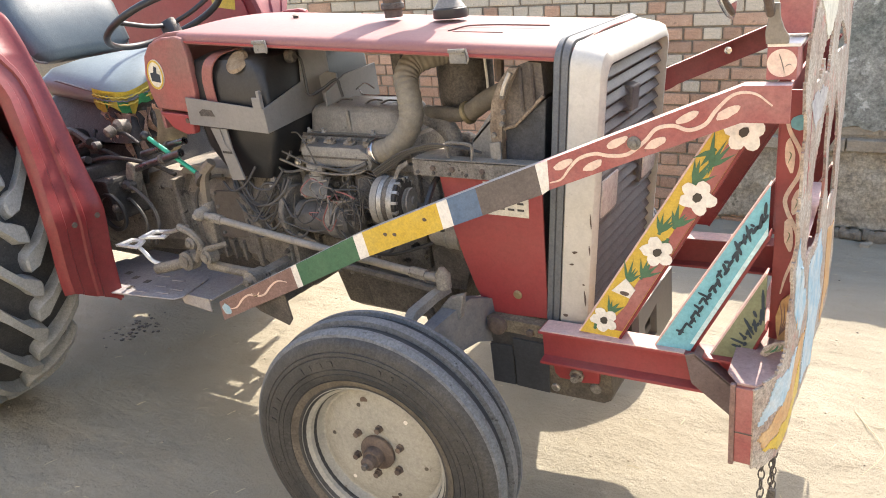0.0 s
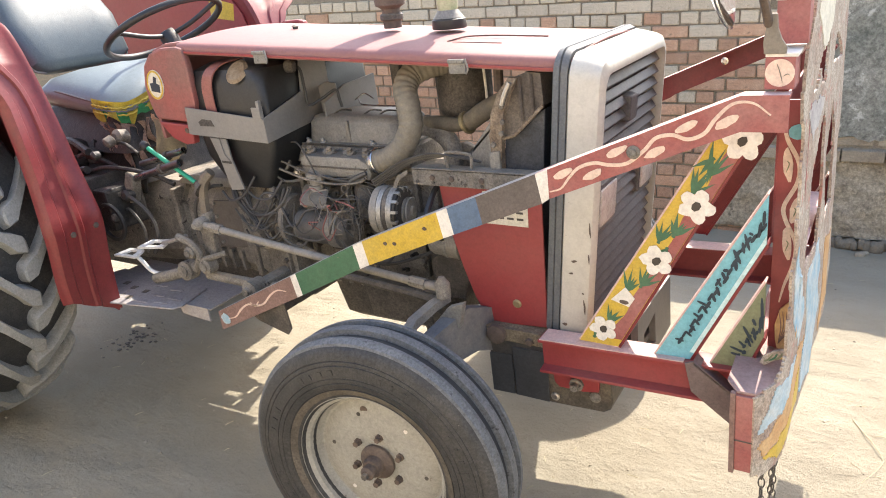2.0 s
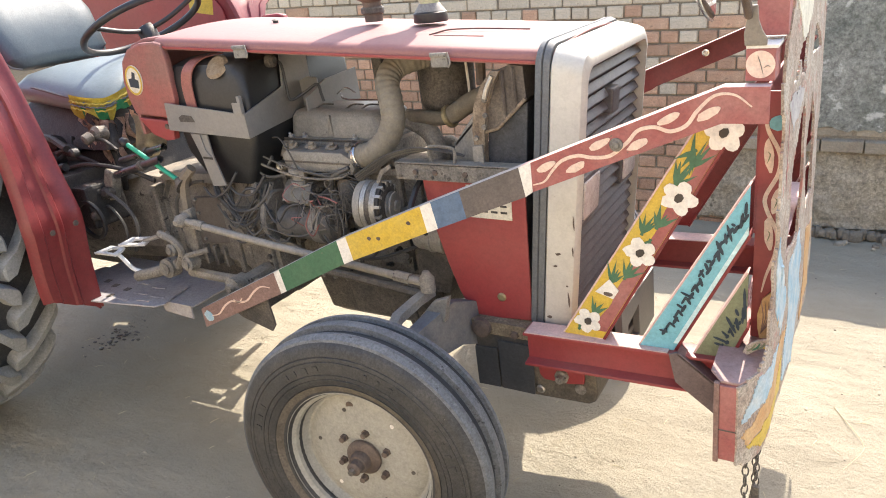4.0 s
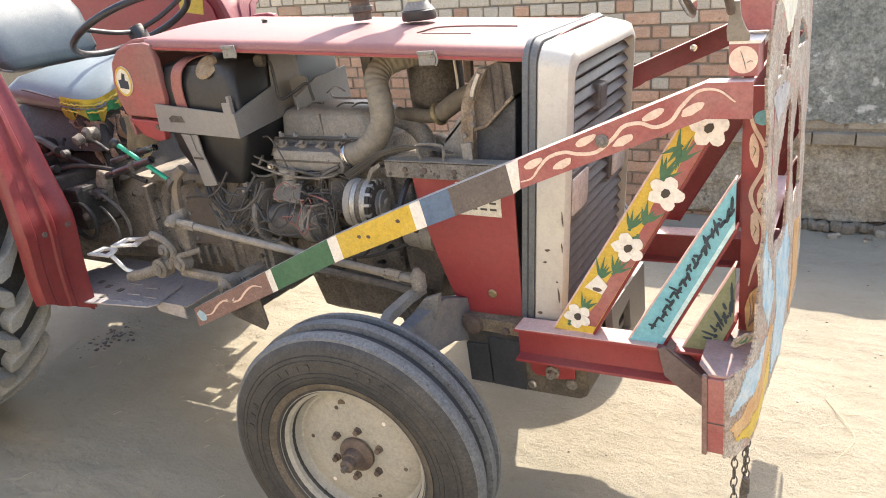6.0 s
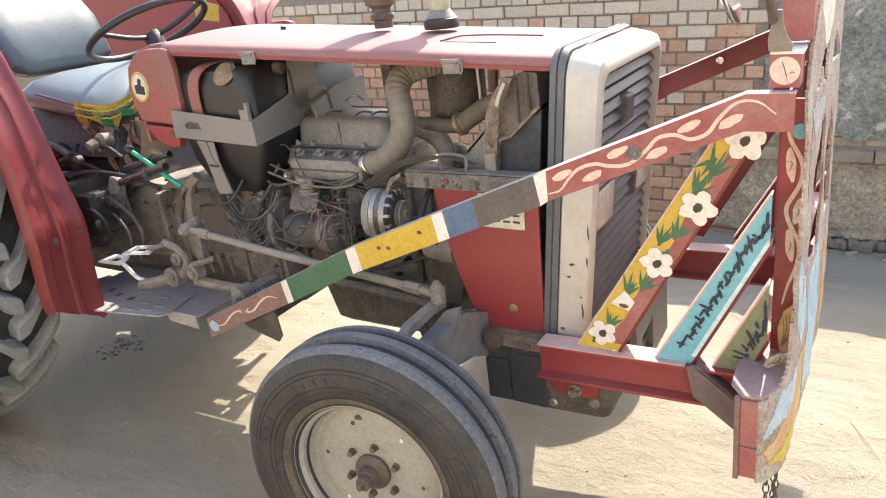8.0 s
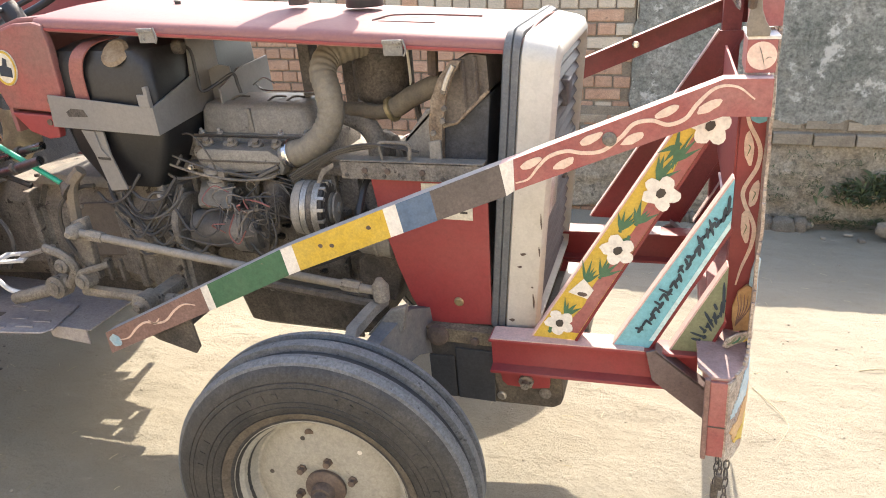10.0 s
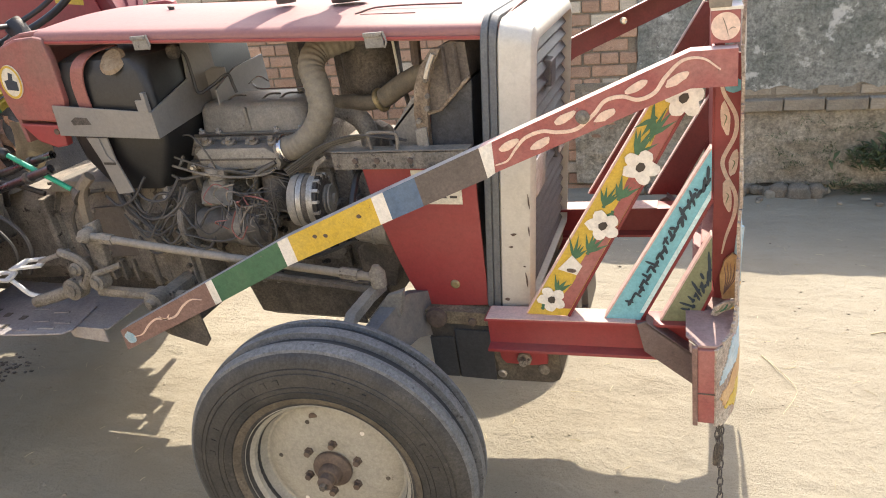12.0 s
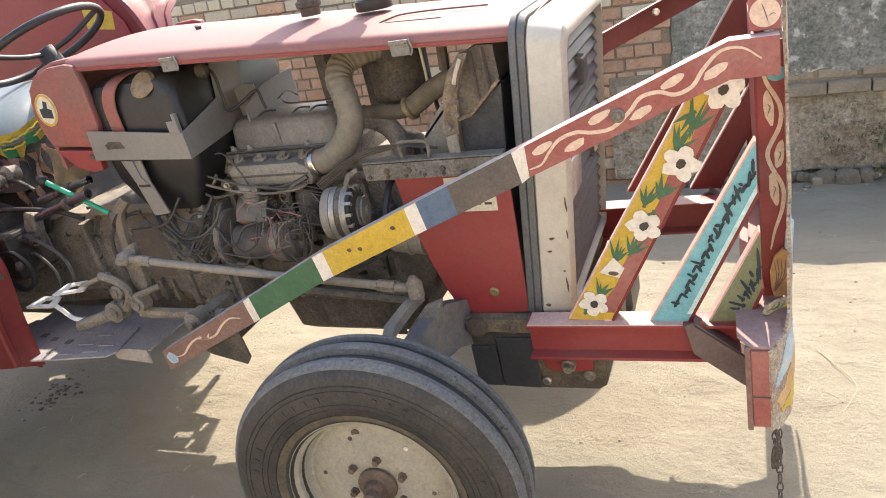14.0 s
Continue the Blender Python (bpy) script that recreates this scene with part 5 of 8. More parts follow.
part("collar", lathe([(0.046, 0.0), (0.034, 0.016), (0.03, 0.022)], (-0.2, 0.0, 1.36), (0, 0, 1), 28), IRON_GREY, pre, smooth=40)
part("bowl", lathe([(0.029, 0), (0.031, 0.02), (0.029, 0.05), (0.031, 0.07), (0.03, 0.14), (0.06, 0.15), (0.075, 0.2), (0.06, 0.25)], (-0.2, 0.0, 1.38), (0, 0, 1), 24), BOWL, pre, smooth=50)

# ---------------------------------------------------------------- scuttle behind the bonnet
for side in (-1, 1):
    y0, y1 = sorted((side * 0.317, side * 0.29))
    up = [(-1.03, 1.362), (-1.10, 1.36), (-1.16, 1.343), (-1.203, 1.304), (-1.224, 1.24), (-1.222, 1.18), (-1.206, 1.128), (-1.035, 1.116), (-1.012, 1.14), (-0.998, 1.18), (-0.992, 1.30), (-1.0, 1.355)]
    c = part("scuttle_side", prism(up, y0, y1, "y", 0.008), RED if side > 0 else surface("sunned_red_paint", (0.34, 0.085, 0.075), 0.5, other=(0.22, 0.12, 0.1), amount=0.9, scale=5, bump=0.05), tractor, "faded red scuttle cheek")
    low = [(-1.202, 1.118), (-1.04, 1.108), (-1.05, 1.045), (-1.09, 1.04), (-1.15, 1.06)]
    lp = part("scuttle_lower", prism(low, y0, y1, "y", 0.006), RED, tractor, "bright red lower cheek panel")
    if side < 0:
        part("screw", lathe([(0.009, 0), (0.009, 0.003)], (-1.068, -0.317, 1.09), (0, -1, 0), 12), RUST, lp)
        part("screw", lathe([(0.008, 0), (0.008, 0.003)], (-1.045, -0.317, 1.15), (0, -1, 0), 12), RUST, c)
        badge = part("badge", lathe([(0.038, 0), (0.038, 0.003), (0.036, 0.004)], (0, 0, 0), (0, -1, 0), 32), PAPER, c, "round cream badge with a dark device")
        badge.matrix_local = Matrix.Translation((-1.163, -0.3175, 1.243)) @ Matrix.Diagonal((1.0, 1, 1.3, 1))
        part("badge_ring", lathe([(0.037, 0.004), (0.037, 0.0055), (0.032, 0.0055), (0.032, 0.004)], (0, 0, 0), (0, -1, 0), 32, closed=True), YELLOW, badge)
        bm = prism([(-0.02, -0.016), (0.02, -0.02), (0.022, 0.0), (0.008, 0.004), (0.012, 0.018), (0.0, 0.022), (-0.006, 0.006), (-0.022, 0.004)], -0.0055, -0.0042, "y", 0)
        part("badge_device", bm, INK, badge)
dash = prism([(-1.03, 1.372), (-1.10, 1.37), (-1.165, 1.352), (-1.212, 1.31), (-1.235, 1.24), (-1.235, 1.05), (-1.22, 1.05), (-1.22, 1.24), (-1.20, 1.30), (-1.16, 1.34), (-1.1, 1.358), (-1.03, 1.36)], -0.29, 0.29, "y", 0.003)
part("dashboard", dash, RED_FADED, tractor, "bleached red top of the scuttle", 40)

# ---------------------------------------------------------------- fuel tank and its cradle
def rect_loop(x0, x1, y0, y1, z, r, n=4):
    out = []
    for cx, cy, a0 in ((x1 - r, y0 + r, -90), (x1 - r, y1 - r, 0), (x0 + r, y1 - r, 90), (x0 + r, y0 + r, 180)):
        for k in range(n + 1):
            a = radians(a0 + 90 * k / n)
            out.append((cx + r * math.cos(a), cy + r * math.sin(a), z))
    return out


tank = part("fuel_tank", loft([rect_loop(-0.975, -0.80, -0.24, 0.2, 0.882, 0.03), rect_loop(-0.99, -0.785, -0.27, 0.23, 0.89, 0.03), rect_loop(-1.035, -0.722, -0.294, 0.26, 1.0, 0.025), rect_loop(-1.04, -0.705, -0.298, 0.27, 1.06, 0.025),
                               rect_loop(-1.04, -0.705, -0.298, 0.27, 1.24, 0.03), rect_loop(-1.03, -0.715, -0.285, 0.26, 1.28, 0.05), rect_loop(-1.0, -0.75, -0.25, 0.22, 1.298, 0.06)], cap=(True, True)), TANK_BLACK, tractor, "scuffed black fuel tank", 40)
part("rust_patch", lathe([(0.001, 0.004), (0.034, 0.003), (0.044, -0.004)], (-0.81, -0.285, 1.277), (0, -0.75, 0.66), 18), surface("dried_mud", (0.34, 0.26, 0.17), 0.95, other=(0.22, 0.15, 0.09), amount=1, scale=40, bump=0.8), tank, "dried fuel and dust crust")
bm = mb()
line = [(-0.94, -0.303, 1.145), (-0.935, -0.306, 1.22), (-0.915, -0.303, 1.27), (-0.895, -0.27, 1.297), (-0.87, -0.2, 1.305)]
ring = []
for p in smooth_line(line, 5):
    ring.append([bm.verts.new(p + Vector(d)) for d in ((-0.022, 0, 0), (-0.022, -0.004, 0.003), (0.022, -0.004, 0.003), (0.022, 0, 0))])
for a, b in zip(ring, ring[1:]):
    for k in range(4):
        bm.faces.new((a[k], a[(k + 1) % 4], b[(k + 1) % 4], b[k]))
part("tank_strap", bm, surface("orange_red_strap", (0.31, 0.11, 0.09), 0.6, other=(0.27, 0.15, 0.12), scale=12), tank, "faded red steel strap")
cradle_bm = prism([(-1.035, 1.172), (-0.70, 1.14), (-0.70, 1.064), (-1.045, 1.082)], -0.331, -0.325, "y", 0.001)
prism([(-0.331, 1.064), (-0.331, 1.14), (-0.13, 1.19), (-0.11, 1.30), (0.02, 1.30), (0.02, 1.09), (-0.1, 1.085)], -0.7, -0.694, "x", 0.001, cradle_bm)
cradle = part("tank_cradle", cradle_bm, SHEET_GREY, tractor, "grey folded sheet tank cradle")
part("cradle_slot", prism([(-0.985, 1.125), (-0.965, 1.135), (-0.925, 1.132), (-0.915, 1.112), (-0.98, 1.112)], -0.3325, -0.331, "y", 0), IRON_DARK, cradle)
tab = box(-0.712, -0.700, -0.332, -0.318, 1.14, 1.195, 0.002)
box(-0.735, -0.700, -0.333, -0.327, 1.14, 1.175, 0.002, bm=tab)
part("tab", tab, SHEET_GREY, cradle)
lower = prism([(-0.962, 1.072), (-0.888, 1.069), (-0.884, 1.0), (-0.858, 0.90), (-0.918, 0.893), (-0.938, 1.0)], -0.322, -0.316, "y", 0.001)
strap = part("lower_strap", lower, SHEET_GREY, cradle, "grey strap with a folded slot")
part("strap_fold", prism([(-0.93, 1.071), (-0.915, 1.071), (-0.908, 1.018), (-0.89, 0.995), (-0.93, 0.996)], -0.3265, -0.322, "y", 0.001), SHEET_GREY, strap)
part("strap_slot", prism([(-0.93, 0.996), (-0.888, 0.994), (-0.888, 0.986), (-0.93, 0.988)], -0.3235, -0.3218, "y", 0), IRON_BLACK, strap)
plate2 = prism([(-0.12, 1.09), (0.18, 1.09), (0.18, 1.20), (0.0, 1.19), (-0.12, 1.15)], -0.62, -0.614, "x", 0.001)
prism([(-0.72, 1.10), (-0.62, 1.10), (-0.62, 1.20), (-0.66, 1.205), (-0.72, 1.18)], -0.04, -0.034, "y", 0.001, plate2)
part("rear_plate", plate2, SHEET_GREY, cradle)
part("vent_tube", tube([(-0.70, -0.16, 1.275), (-0.665, -0.15, 1.265), (-0.66, -0.15, 1.20), (-0.655, -0.15, 1.15), (-0.62, -0.12, 1.165), (-0.575, -0.10, 1.19), (-0.565, -0.10, 1.16), (-0.56, -0.1, 1.135)], 0.005, 8), BLACK, cradle, smooth=40)
part("grommet", lathe([(0.02, 0), (0.02, 0.02), (0.012, 0.028)], (-0.695, -0.17, 1.275), (1, 0, 0), 14), IRON_DARK, cradle, smooth=40)

# ---------------------------------------------------------------- engine
block = part("engine_block", box(-0.79, -0.17, -0.145, 0.15, 0.54, 0.945, 0.012), IRON, tractor, "dust-caked engine block", 30)
for x in (-0.72, -0.6, -0.47, -0.34, -0.24):
    part("core_plug", lathe([(0.026, 0), (0.026, 0.008), (0.018, 0.01), (0.016, 0.003)], (x, -0.145, 0.70 + 0.02 * math.sin(x * 20)), (0, -1, 0), 18), RUST if x < -0.5 else IRON, block, smooth=30)
part("sump", loft([rect_loop(-0.64, -0.25, -0.15, 0.15, 0.385, 0.03), rect_loop(-0.67, -0.22, -0.165, 0.165, 0.40, 0.03), rect_loop(-0.69, -0.18, -0.175, 0.175, 0.53, 0.02), rect_loop(-0.70, -0.16, -0.19, 0.19, 0.532, 0.02), rect_loop(-0.70, -0.16, -0.19, 0.19, 0.55, 0.02)], cap=(True, True)), IRON_DARK, tractor, "black oily sump", 30)
head_c = part("cylinder_head", box(-0.77, -0.30, -0.16, 0.10, 0.945, 1.005, 0.008), IRON, tractor, smooth=30)
cover = part("valve_cover", loft([rect_loop(-0.725, -0.325, -0.15, 0.075, 1.005, 0.03), rect_loop(-0.725, -0.325, -0.15, 0.075, 1.012, 0.03), rect_loop(-0.712, -0.335, -0.14, 0.065, 1.014, 0.035), rect_loop(-0.706, -0.341, -0.134, 0.058, 1.075, 0.04),
                                  rect_loop(-0.698, -0.349, -0.125, 0.05, 1.090, 0.045), rect_loop(-0.68, -0.367, -0.105, 0.03, 1.097, 0.04)], cap=(True, True)), IRON_GREY, tractor, "grey rounded rocker cover", 45)
for x in (-0.66, -0.40):
    part("cover_bolt", disc_bolt((x, -0.02, 1.096), 0.012, 0.014, (0, 0, 1)), IRON, cover)
part("cover_rib", prism([(-0.545, 1.014), (-0.525, 1.014), (-0.53, 1.085), (-0.54, 1.085)], -0.142, -0.13, "y", 0.004), IRON_GREY, cover)
for x in (-0.62, -0.5, -0.44):
    part("cover_wire_clip", tube([(x, -0.09, 1.093), (x + 0.02, -0.07, 1.106), (x + 0.04, -0.04, 1.1)], 0.003, 6), IRON_DARK, cover)
manifold = part("intake_manifold", loft([[(x, -0.165 - r * math.sin(a) * 1.2 - 0.02, 0.972 + r * math.cos(a)) for a in (2 * math.pi * k / 14 for k in range(14))] for x, r in ((-0.70, 0.014), (-0.69, 0.024), (-0.62, 0.026), (-0.6, 0.031), (-0.55, 0.03), (-0.5, 0.027), (-0.46, 0.032), (-0.41, 0.03), (-0.37, 0.026), (-0.36, 0.012))], cap=(True, True)), IRON, tractor, "cast intake manifold", 45)
for x in (-0.67, -0.58, -0.50, -0.42):
    part("manifold_stud", disc_bolt((x, -0.205, 1.0), 0.009, 0.012, (0, -0.6, 0.8)), IRON_GREY, manifold)
body = part("manifold_body", prism([(-0.668, 0.985), (-0.645, 1.0), (-0.43, 1.0), (-0.395, 0.98), (-0.385, 0.95), (-0.40, 0.925), (-0.44, 0.935), (-0.61, 0.928), (-0.66, 0.945)], -0.245, -0.15, "y", 0.014), IRON_GREY, manifold, "cast grey intake manifold", 40)
for x in (-0.64, -0.56, -0.48, -0.42):
    part("manifold_ear", lathe([(0.016, 0), (0.016, 0.02), (0.009, 0.022), (0.009, 0.032)], (x, -0.20, 0.992), (0, -0.5, 0.87), 12), IRON, body, smooth=30)
part("manifold_seam", box(-0.655, -0.40, -0.248, -0.24, 0.962, 0.968, 0.002), IRON_DARK, body)
elbow = part("air_elbow", tube([(-0.40, -0.19, 0.975), (-0.385, -0.215, 0.985), (-0.35, -0.225, 0.99)], 0.03, 14, radius=lambda u: 0.026 + 0.008 * u), ALU, tractor, smooth=40)
part("hose_clamp", lathe([(0.04, -0.009), (0.042, -0.006), (0.042, 0.006), (0.04, 0.009)], (-0.362, -0.224, 0.992), (0.93, -0.2, 0.26), 20), CHROME, elbow, smooth=30)


def corrugated(u):
    return 0.0355 + 0.0009 * math.sin(u * 2 * math.pi * 26)


part("air_hose", tube([(-0.36, -0.224, 0.992), (-0.315, -0.229, 1.005), (-0.262, -0.228, 1.045), (-0.232, -0.222, 1.10), (-0.236, -0.212, 1.16), (-0.252, -0.19, 1.205), (-0.245, -0.15, 1.24), (-0.20, -0.11, 1.258), (-0.165, -0.08, 1.262)], 0.038, 18, per=24, radius=corrugated), HOSE, tractor, "dusty corrugated rubber air hose", 50)
can = part("air_cleaner", lathe([(0.03, 0.0), (0.06, 0.006), (0.078, 0.02), (0.084, 0.04), (0.084, 0.15), (0.088, 0.152), (0.088, 0.165), (0.084, 0.167), (0.084, 0.235), (0.07, 0.245)], (-0.16, -0.02, 1.075), (0.02, 0, 1), 32), IRON_DARK, tractor, "soot-black air cleaner canister", 40)
part("rim_wire", tube([(-0.078, -0.06, 1.11), (-0.068, -0.06, 1.14), (-0.07, -0.06, 1.25)], 0.004, 6), WHITE, can)
hose2 = part("coolant_hose", tube([(-0.27, -0.09, 1.075), (-0.21, -0.115, 1.085), (-0.14, -0.125, 1.082), (-0.09, -0.13, 1.095), (-0.03, -0.14, 1.13), (0.06, -0.16, 1.17)], 0.029, 14, radius=lambda u: 0.021 + 0.006 * (u > 0.55)), surface("brown_dusty_rubber", (0.115, 0.1, 0.08), 0.8, other=(0.29, 0.24, 0.165), scale=12, bump=0.3), tractor, "dusty brown coolant hose", 45)
part("hose_clamp", lathe([(0.03, -0.008), (0.0335, -0.005), (0.0335, 0.005), (0.03, 0.008)], (-0.10, -0.129, 1.09), (0.9, -0.1, 0.35), 18), BRASS, hose2, smooth=30)
part("thermostat_housing", tube([(-0.27, -0.09, 1.07), (-0.225, -0.1, 1.055), (-0.18, -0.12, 1.035), (-0.16, -0.125, 1.0), (-0.16, -0.125, 0.96)], 0.028, 12, radius=lambda u: 0.032 - 0.006 * u), IRON, tractor, smooth=45)
part("water_pump", lathe([(0.07, 0), (0.075, 0.02), (0.06, 0.05), (0.035, 0.06), (0.035, 0.1)], (-0.19, -0.04, 0.93), (1, 0, 0), 24), IRON, tractor, smooth=40)
part("timing_cover", prism([(-0.17, 0.55), (0.17, 0.55), (0.16, 0.8), (0.1, 0.94), (-0.1, 0.94), (-0.16, 0.8)], -0.175, -0.13, "x", 0.008), IRON, tractor)
fan = part("cooling_fan", lathe([(0.001, 0), (0.035, 0.0), (0.035, 0.03), (0.001, 0.034)], (-0.075, -0.02, 0.93), (1, 0, 0), 20), IRON_DARK, tractor, smooth=40)
for k in range(6):
    t = box(-0.004, 0.004, -0.035, 0.035, 0.03, 0.21, 0.002)
    shift(t, Matrix.Translation((-0.06, -0.02, 0.93)) @ Matrix.Rotation(radians(60 * k + 15), 4, "X") @ Matrix.Rotation(radians(28), 4, "Z"))
    part("blade", t, IRON_DARK, fan)
part("crank_pulley", lathe([(0.09, 0), (0.092, 0.006), (0.078, 0.014), (0.092, 0.022), (0.09, 0.03), (0.03, 0.032), (0.03, 0.05)], (-0.13, 0.0, 0.66), (1, 0, 0), 28), IRON_DARK, tractor, smooth=30)
part("drive_belt", tube([(-0.115, -0.06, 0.73), (-0.115, -0.26, 0.95), (-0.115, -0.36, 0.92), (-0.115, -0.38, 0.86), (-0.115, -0.3, 0.80), (-0.115, -0.09, 0.62)], 0.009, 6), BLACK, tractor, smooth=40)

# radiator
rad = part("radiator", prism([(lean(0.04, 0.62), 0.62), (lean(0.15, 0.62), 0.62), (lean(0.15, 1.17), 1.17), (lean(0.04, 1.10), 1.10)], -0.272, 0.272, "y", 0.004), surface("radiator_side", (0.03, 0.036, 0.048), 0.55, other=(0.1, 0.105, 0.115), amount=0.9, scale=9, bump=0.3, wear=(0.42, 0.42, 0.42), wear_at=0.66, wear_scale=24, grit=0.4), tractor, "dark blue-black radiator with streaks of scale")
HEADER = surface("brown_header_tank", (0.15, 0.125, 0.1), 0.65, other=(0.075, 0.06, 0.05), amount=0.9, scale=9, bump=0.4, grit=0.35)
CHANNEL = surface("rusty_channel", (0.27, 0.215, 0.155), 0.8, other=(0.13, 0.09, 0.06), amount=1, scale=22, bump=0.6, grit=0.4)
side = ((0.062, 1.10), (0.074, 1.155), (0.10, 1.203), (0.136, 1.25), (0.17, 1.262), (0.205, 1.258), (0.208, 1.18), (0.125, 1.104), (0.092, 1.092))
tank_top = part("header_tank", loft([[(x, y, z) for x, z in side] for y in (-0.284, -0.278, 0.278, 0.284)], cap=(True, True)), HEADER, rad, "brown pressed radiator header tank", 30)
for x0, z0, x1, z1 in ((0.148, 1.25, 0.148, 1.128), (0.178, 1.256, 0.18, 1.156)):
    part("pressed_rib", tube([(x0, -0.286, z0), ((x0 + x1) / 2, -0.289, (z0 + z1) / 2), (x1, -0.286, z1)], 0.006, 6), HEADER, tank_top, smooth=40)
part("tank_lip", tube([(0.086, -0.288, 1.092), (0.125, -0.288, 1.103), (0.208, -0.288, 1.18)], 0.005, 6, smooth=False), CHANNEL, tank_top)
part("radiator_frame", loft([[(x - w, y, z), (x + w, y, z), (x + w, y + 0.022, z), (x - w, y + 0.022, z)] for x, z, w, y in ((0.070, 0.70, 0.014, -0.30), (0.073, 1.03, 0.014, -0.30), (0.076, 1.10, 0.017, -0.302), (0.088, 1.16, 0.018, -0.304), (0.110, 1.212, 0.016, -0.304), (0.138, 1.25, 0.012, -0.302))], cap=(True, True)), CHANNEL, rad, "rusty side channel", 30)
for x, z in ((0.104, 1.18), (0.102, 1.14), (0.096, 1.11), (0.07, 1.08)):
    part("channel_bolt", disc_bolt((x, -0.302, z), 0.0075, 0.008), IRON, rad)
part("channel_bracket", prism([(0.058, 1.06), (0.088, 1.065), (0.088, 1.0), (0.058, 1.0)], -0.312, -0.304, "y", 0.002), IRON_GREY, rad)
part("overflow_pipe", tube([(0.108, -0.314, 1.185), (0.118, -0.314, 1.21), (0.134, -0.312, 1.24)], 0.0065, 8), STEEL, rad, smooth=40)
part("fan_shroud", prism([(-0.02, 0.72), (0.055, 0.66), (0.075, 1.13), (0.045, 1.13), (-0.02, 1.05)], -0.262, -0.255, "y", 0.002), IRON_GREY, rad, "dusty fan shroud")
part("shroud_top", prism([(-0.02, 1.05), (0.06, 1.13), (0.065, 1.125), (-0.015, 1.045)], -0.262, 0.26, "y", 0.001), IRON_GREY, rad)
part("hose_neck", lathe([(0.026, 0), (0.026, 0.05), (0.03, 0.052), (0.03, 0.06)], (0.05, -0.155, 1.165), (1, -0.1, 0.3), 16), IRON, rad, smooth=40)
part("filler_neck", lathe([(0.025, 0), (0.025, 0.02), (0.03, 0.022), (0.03, 0.035), (0.02, 0.04)], (0.16, 0.1, 1.262), (0, 0, 1), 18), BRASS, rad, smooth=40)
part("support_rod", tube([(0.055, -0.2, 1.28), (0.05, -0.2, 1.2)], 0.014, 8), RUST, rad)
part("far_mount", box(-0.36, -0.32, 0.14, 0.18, 1.02, 1.31, 0.003), IRON_DARK, tractor)
part("rear_mount", box(-0.395, -0.36, -0.06, 0.0, 1.10, 1.32, 0.003), IRON_DARK, tractor)

# alternator
alt = part("alternator", lathe([(0.02, -0.075), (0.05, -0.073), (0.06, -0.065), (0.064, -0.05), (0.064, -0.012), (0.06, -0.010), (0.06, 0.008), (0.064, 0.010), (0.064, 0.045), (0.055, 0.052), (0.03, 0.055)], (-0.262, -0.318, 0.868), (1, 0, 0), 36), IRON_BLACK, tractor, "dusty aluminium alternator", 30)
part("stator_gap", lathe([(0.0605, -0.012), (0.0655, -0.011), (0.0655, 0.009), (0.0605, 0.01)], (-0.262, -0.318, 0.868), (1, 0, 0), 36, closed=True), IRON_DARK, alt, smooth=30)
for k in range(14):
    a = 2 * math.pi * k / 14
    t = box(-0.014, 0.014, -0.004, 0.004, 0.05, 0.0665, 0.001)
    shift(t, Matrix.Translation((-0.222, -0.318, 0.868)) @ Matrix.Rotation(a, 4, "X"))
    part("cooling_fin", t, ALU, alt)
part("pulley", lathe([(0.012, 0), (0.036, 0.0), (0.038, 0.005), (0.03, 0.012), (0.038, 0.019), (0.036, 0.024), (0.014, 0.026), (0.014, 0.036)], (-0.205, -0.318, 0.868), (1, 0, 0), 24), IRON_GREY, alt, smooth=30)
part("fan_disc", lathe([(0.058, 0), (0.06, 0.003), (0.02, 0.008)], (-0.212, -0.318, 0.868), (1, 0, 0), 28), IRON_DARK, alt)
part("adjuster_arm", prism([(-0.255, 0.925), (-0.235, 0.928), (-0.215, 0.955), (-0.175, 0.975), (-0.18, 0.985), (-0.225, 0.968)], -0.33, -0.323, "y", 0.002), IRON, alt)
for s0, s1 in ((-0.034, -0.012), (0.008, 0.032)):
    part("silver_band", lathe([(0.06, s0), (0.067, s0 + 0.001), (0.067, s1 - 0.001), (0.06, s1)], (-0.262, -0.318, 0.868), (1, 0, 0), 36), ALU, alt, "silver cast band", 30)
part("end_cover", lathe([(0.03, -0.078), (0.052, -0.076), (0.063, -0.067), (0.0665, -0.05), (0.0665, -0.036), (0.06, -0.034)], (-0.262, -0.318, 0.868), (1, 0, 0), 36), IRON_GREY, alt, smooth=30)
alt.matrix_local = Matrix.Translation((-0.262, -0.325, 0.882)) @ Matrix.Rotation(radians(8), 4, "Z") @ Matrix.Diagonal((0.72, 1.08, 1.08, 1)) @ Matrix.Translation((0.262, 0.318, -0.868))
part("mount_ear", box(-0.31, -0.22, -0.33, -0.15, 0.78, 0.81, 0.004), IRON, alt)

# starter
st = part("starter_motor", lathe([(0.02, -0.01), (0.045, 0.0), (0.054, 0.008), (0.056, 0.02), (0.056, 0.13), (0.0595, 0.132), (0.0595, 0.15), (0.056, 0.152), (0.056, 0.215), (0.05, 0.225), (0.03, 0.23), (0.022, 0.245)], (-0.705, -0.25, 0.765), (1, 0, 0), 32), surface("dusty_starter", (0.1, 0.095, 0.09), 0.6, 0.2, other=(0.19, 0.175, 0.155), amount=0.9, scale=14, bump=0.3), tractor, "dusty brown starter motor", 30)
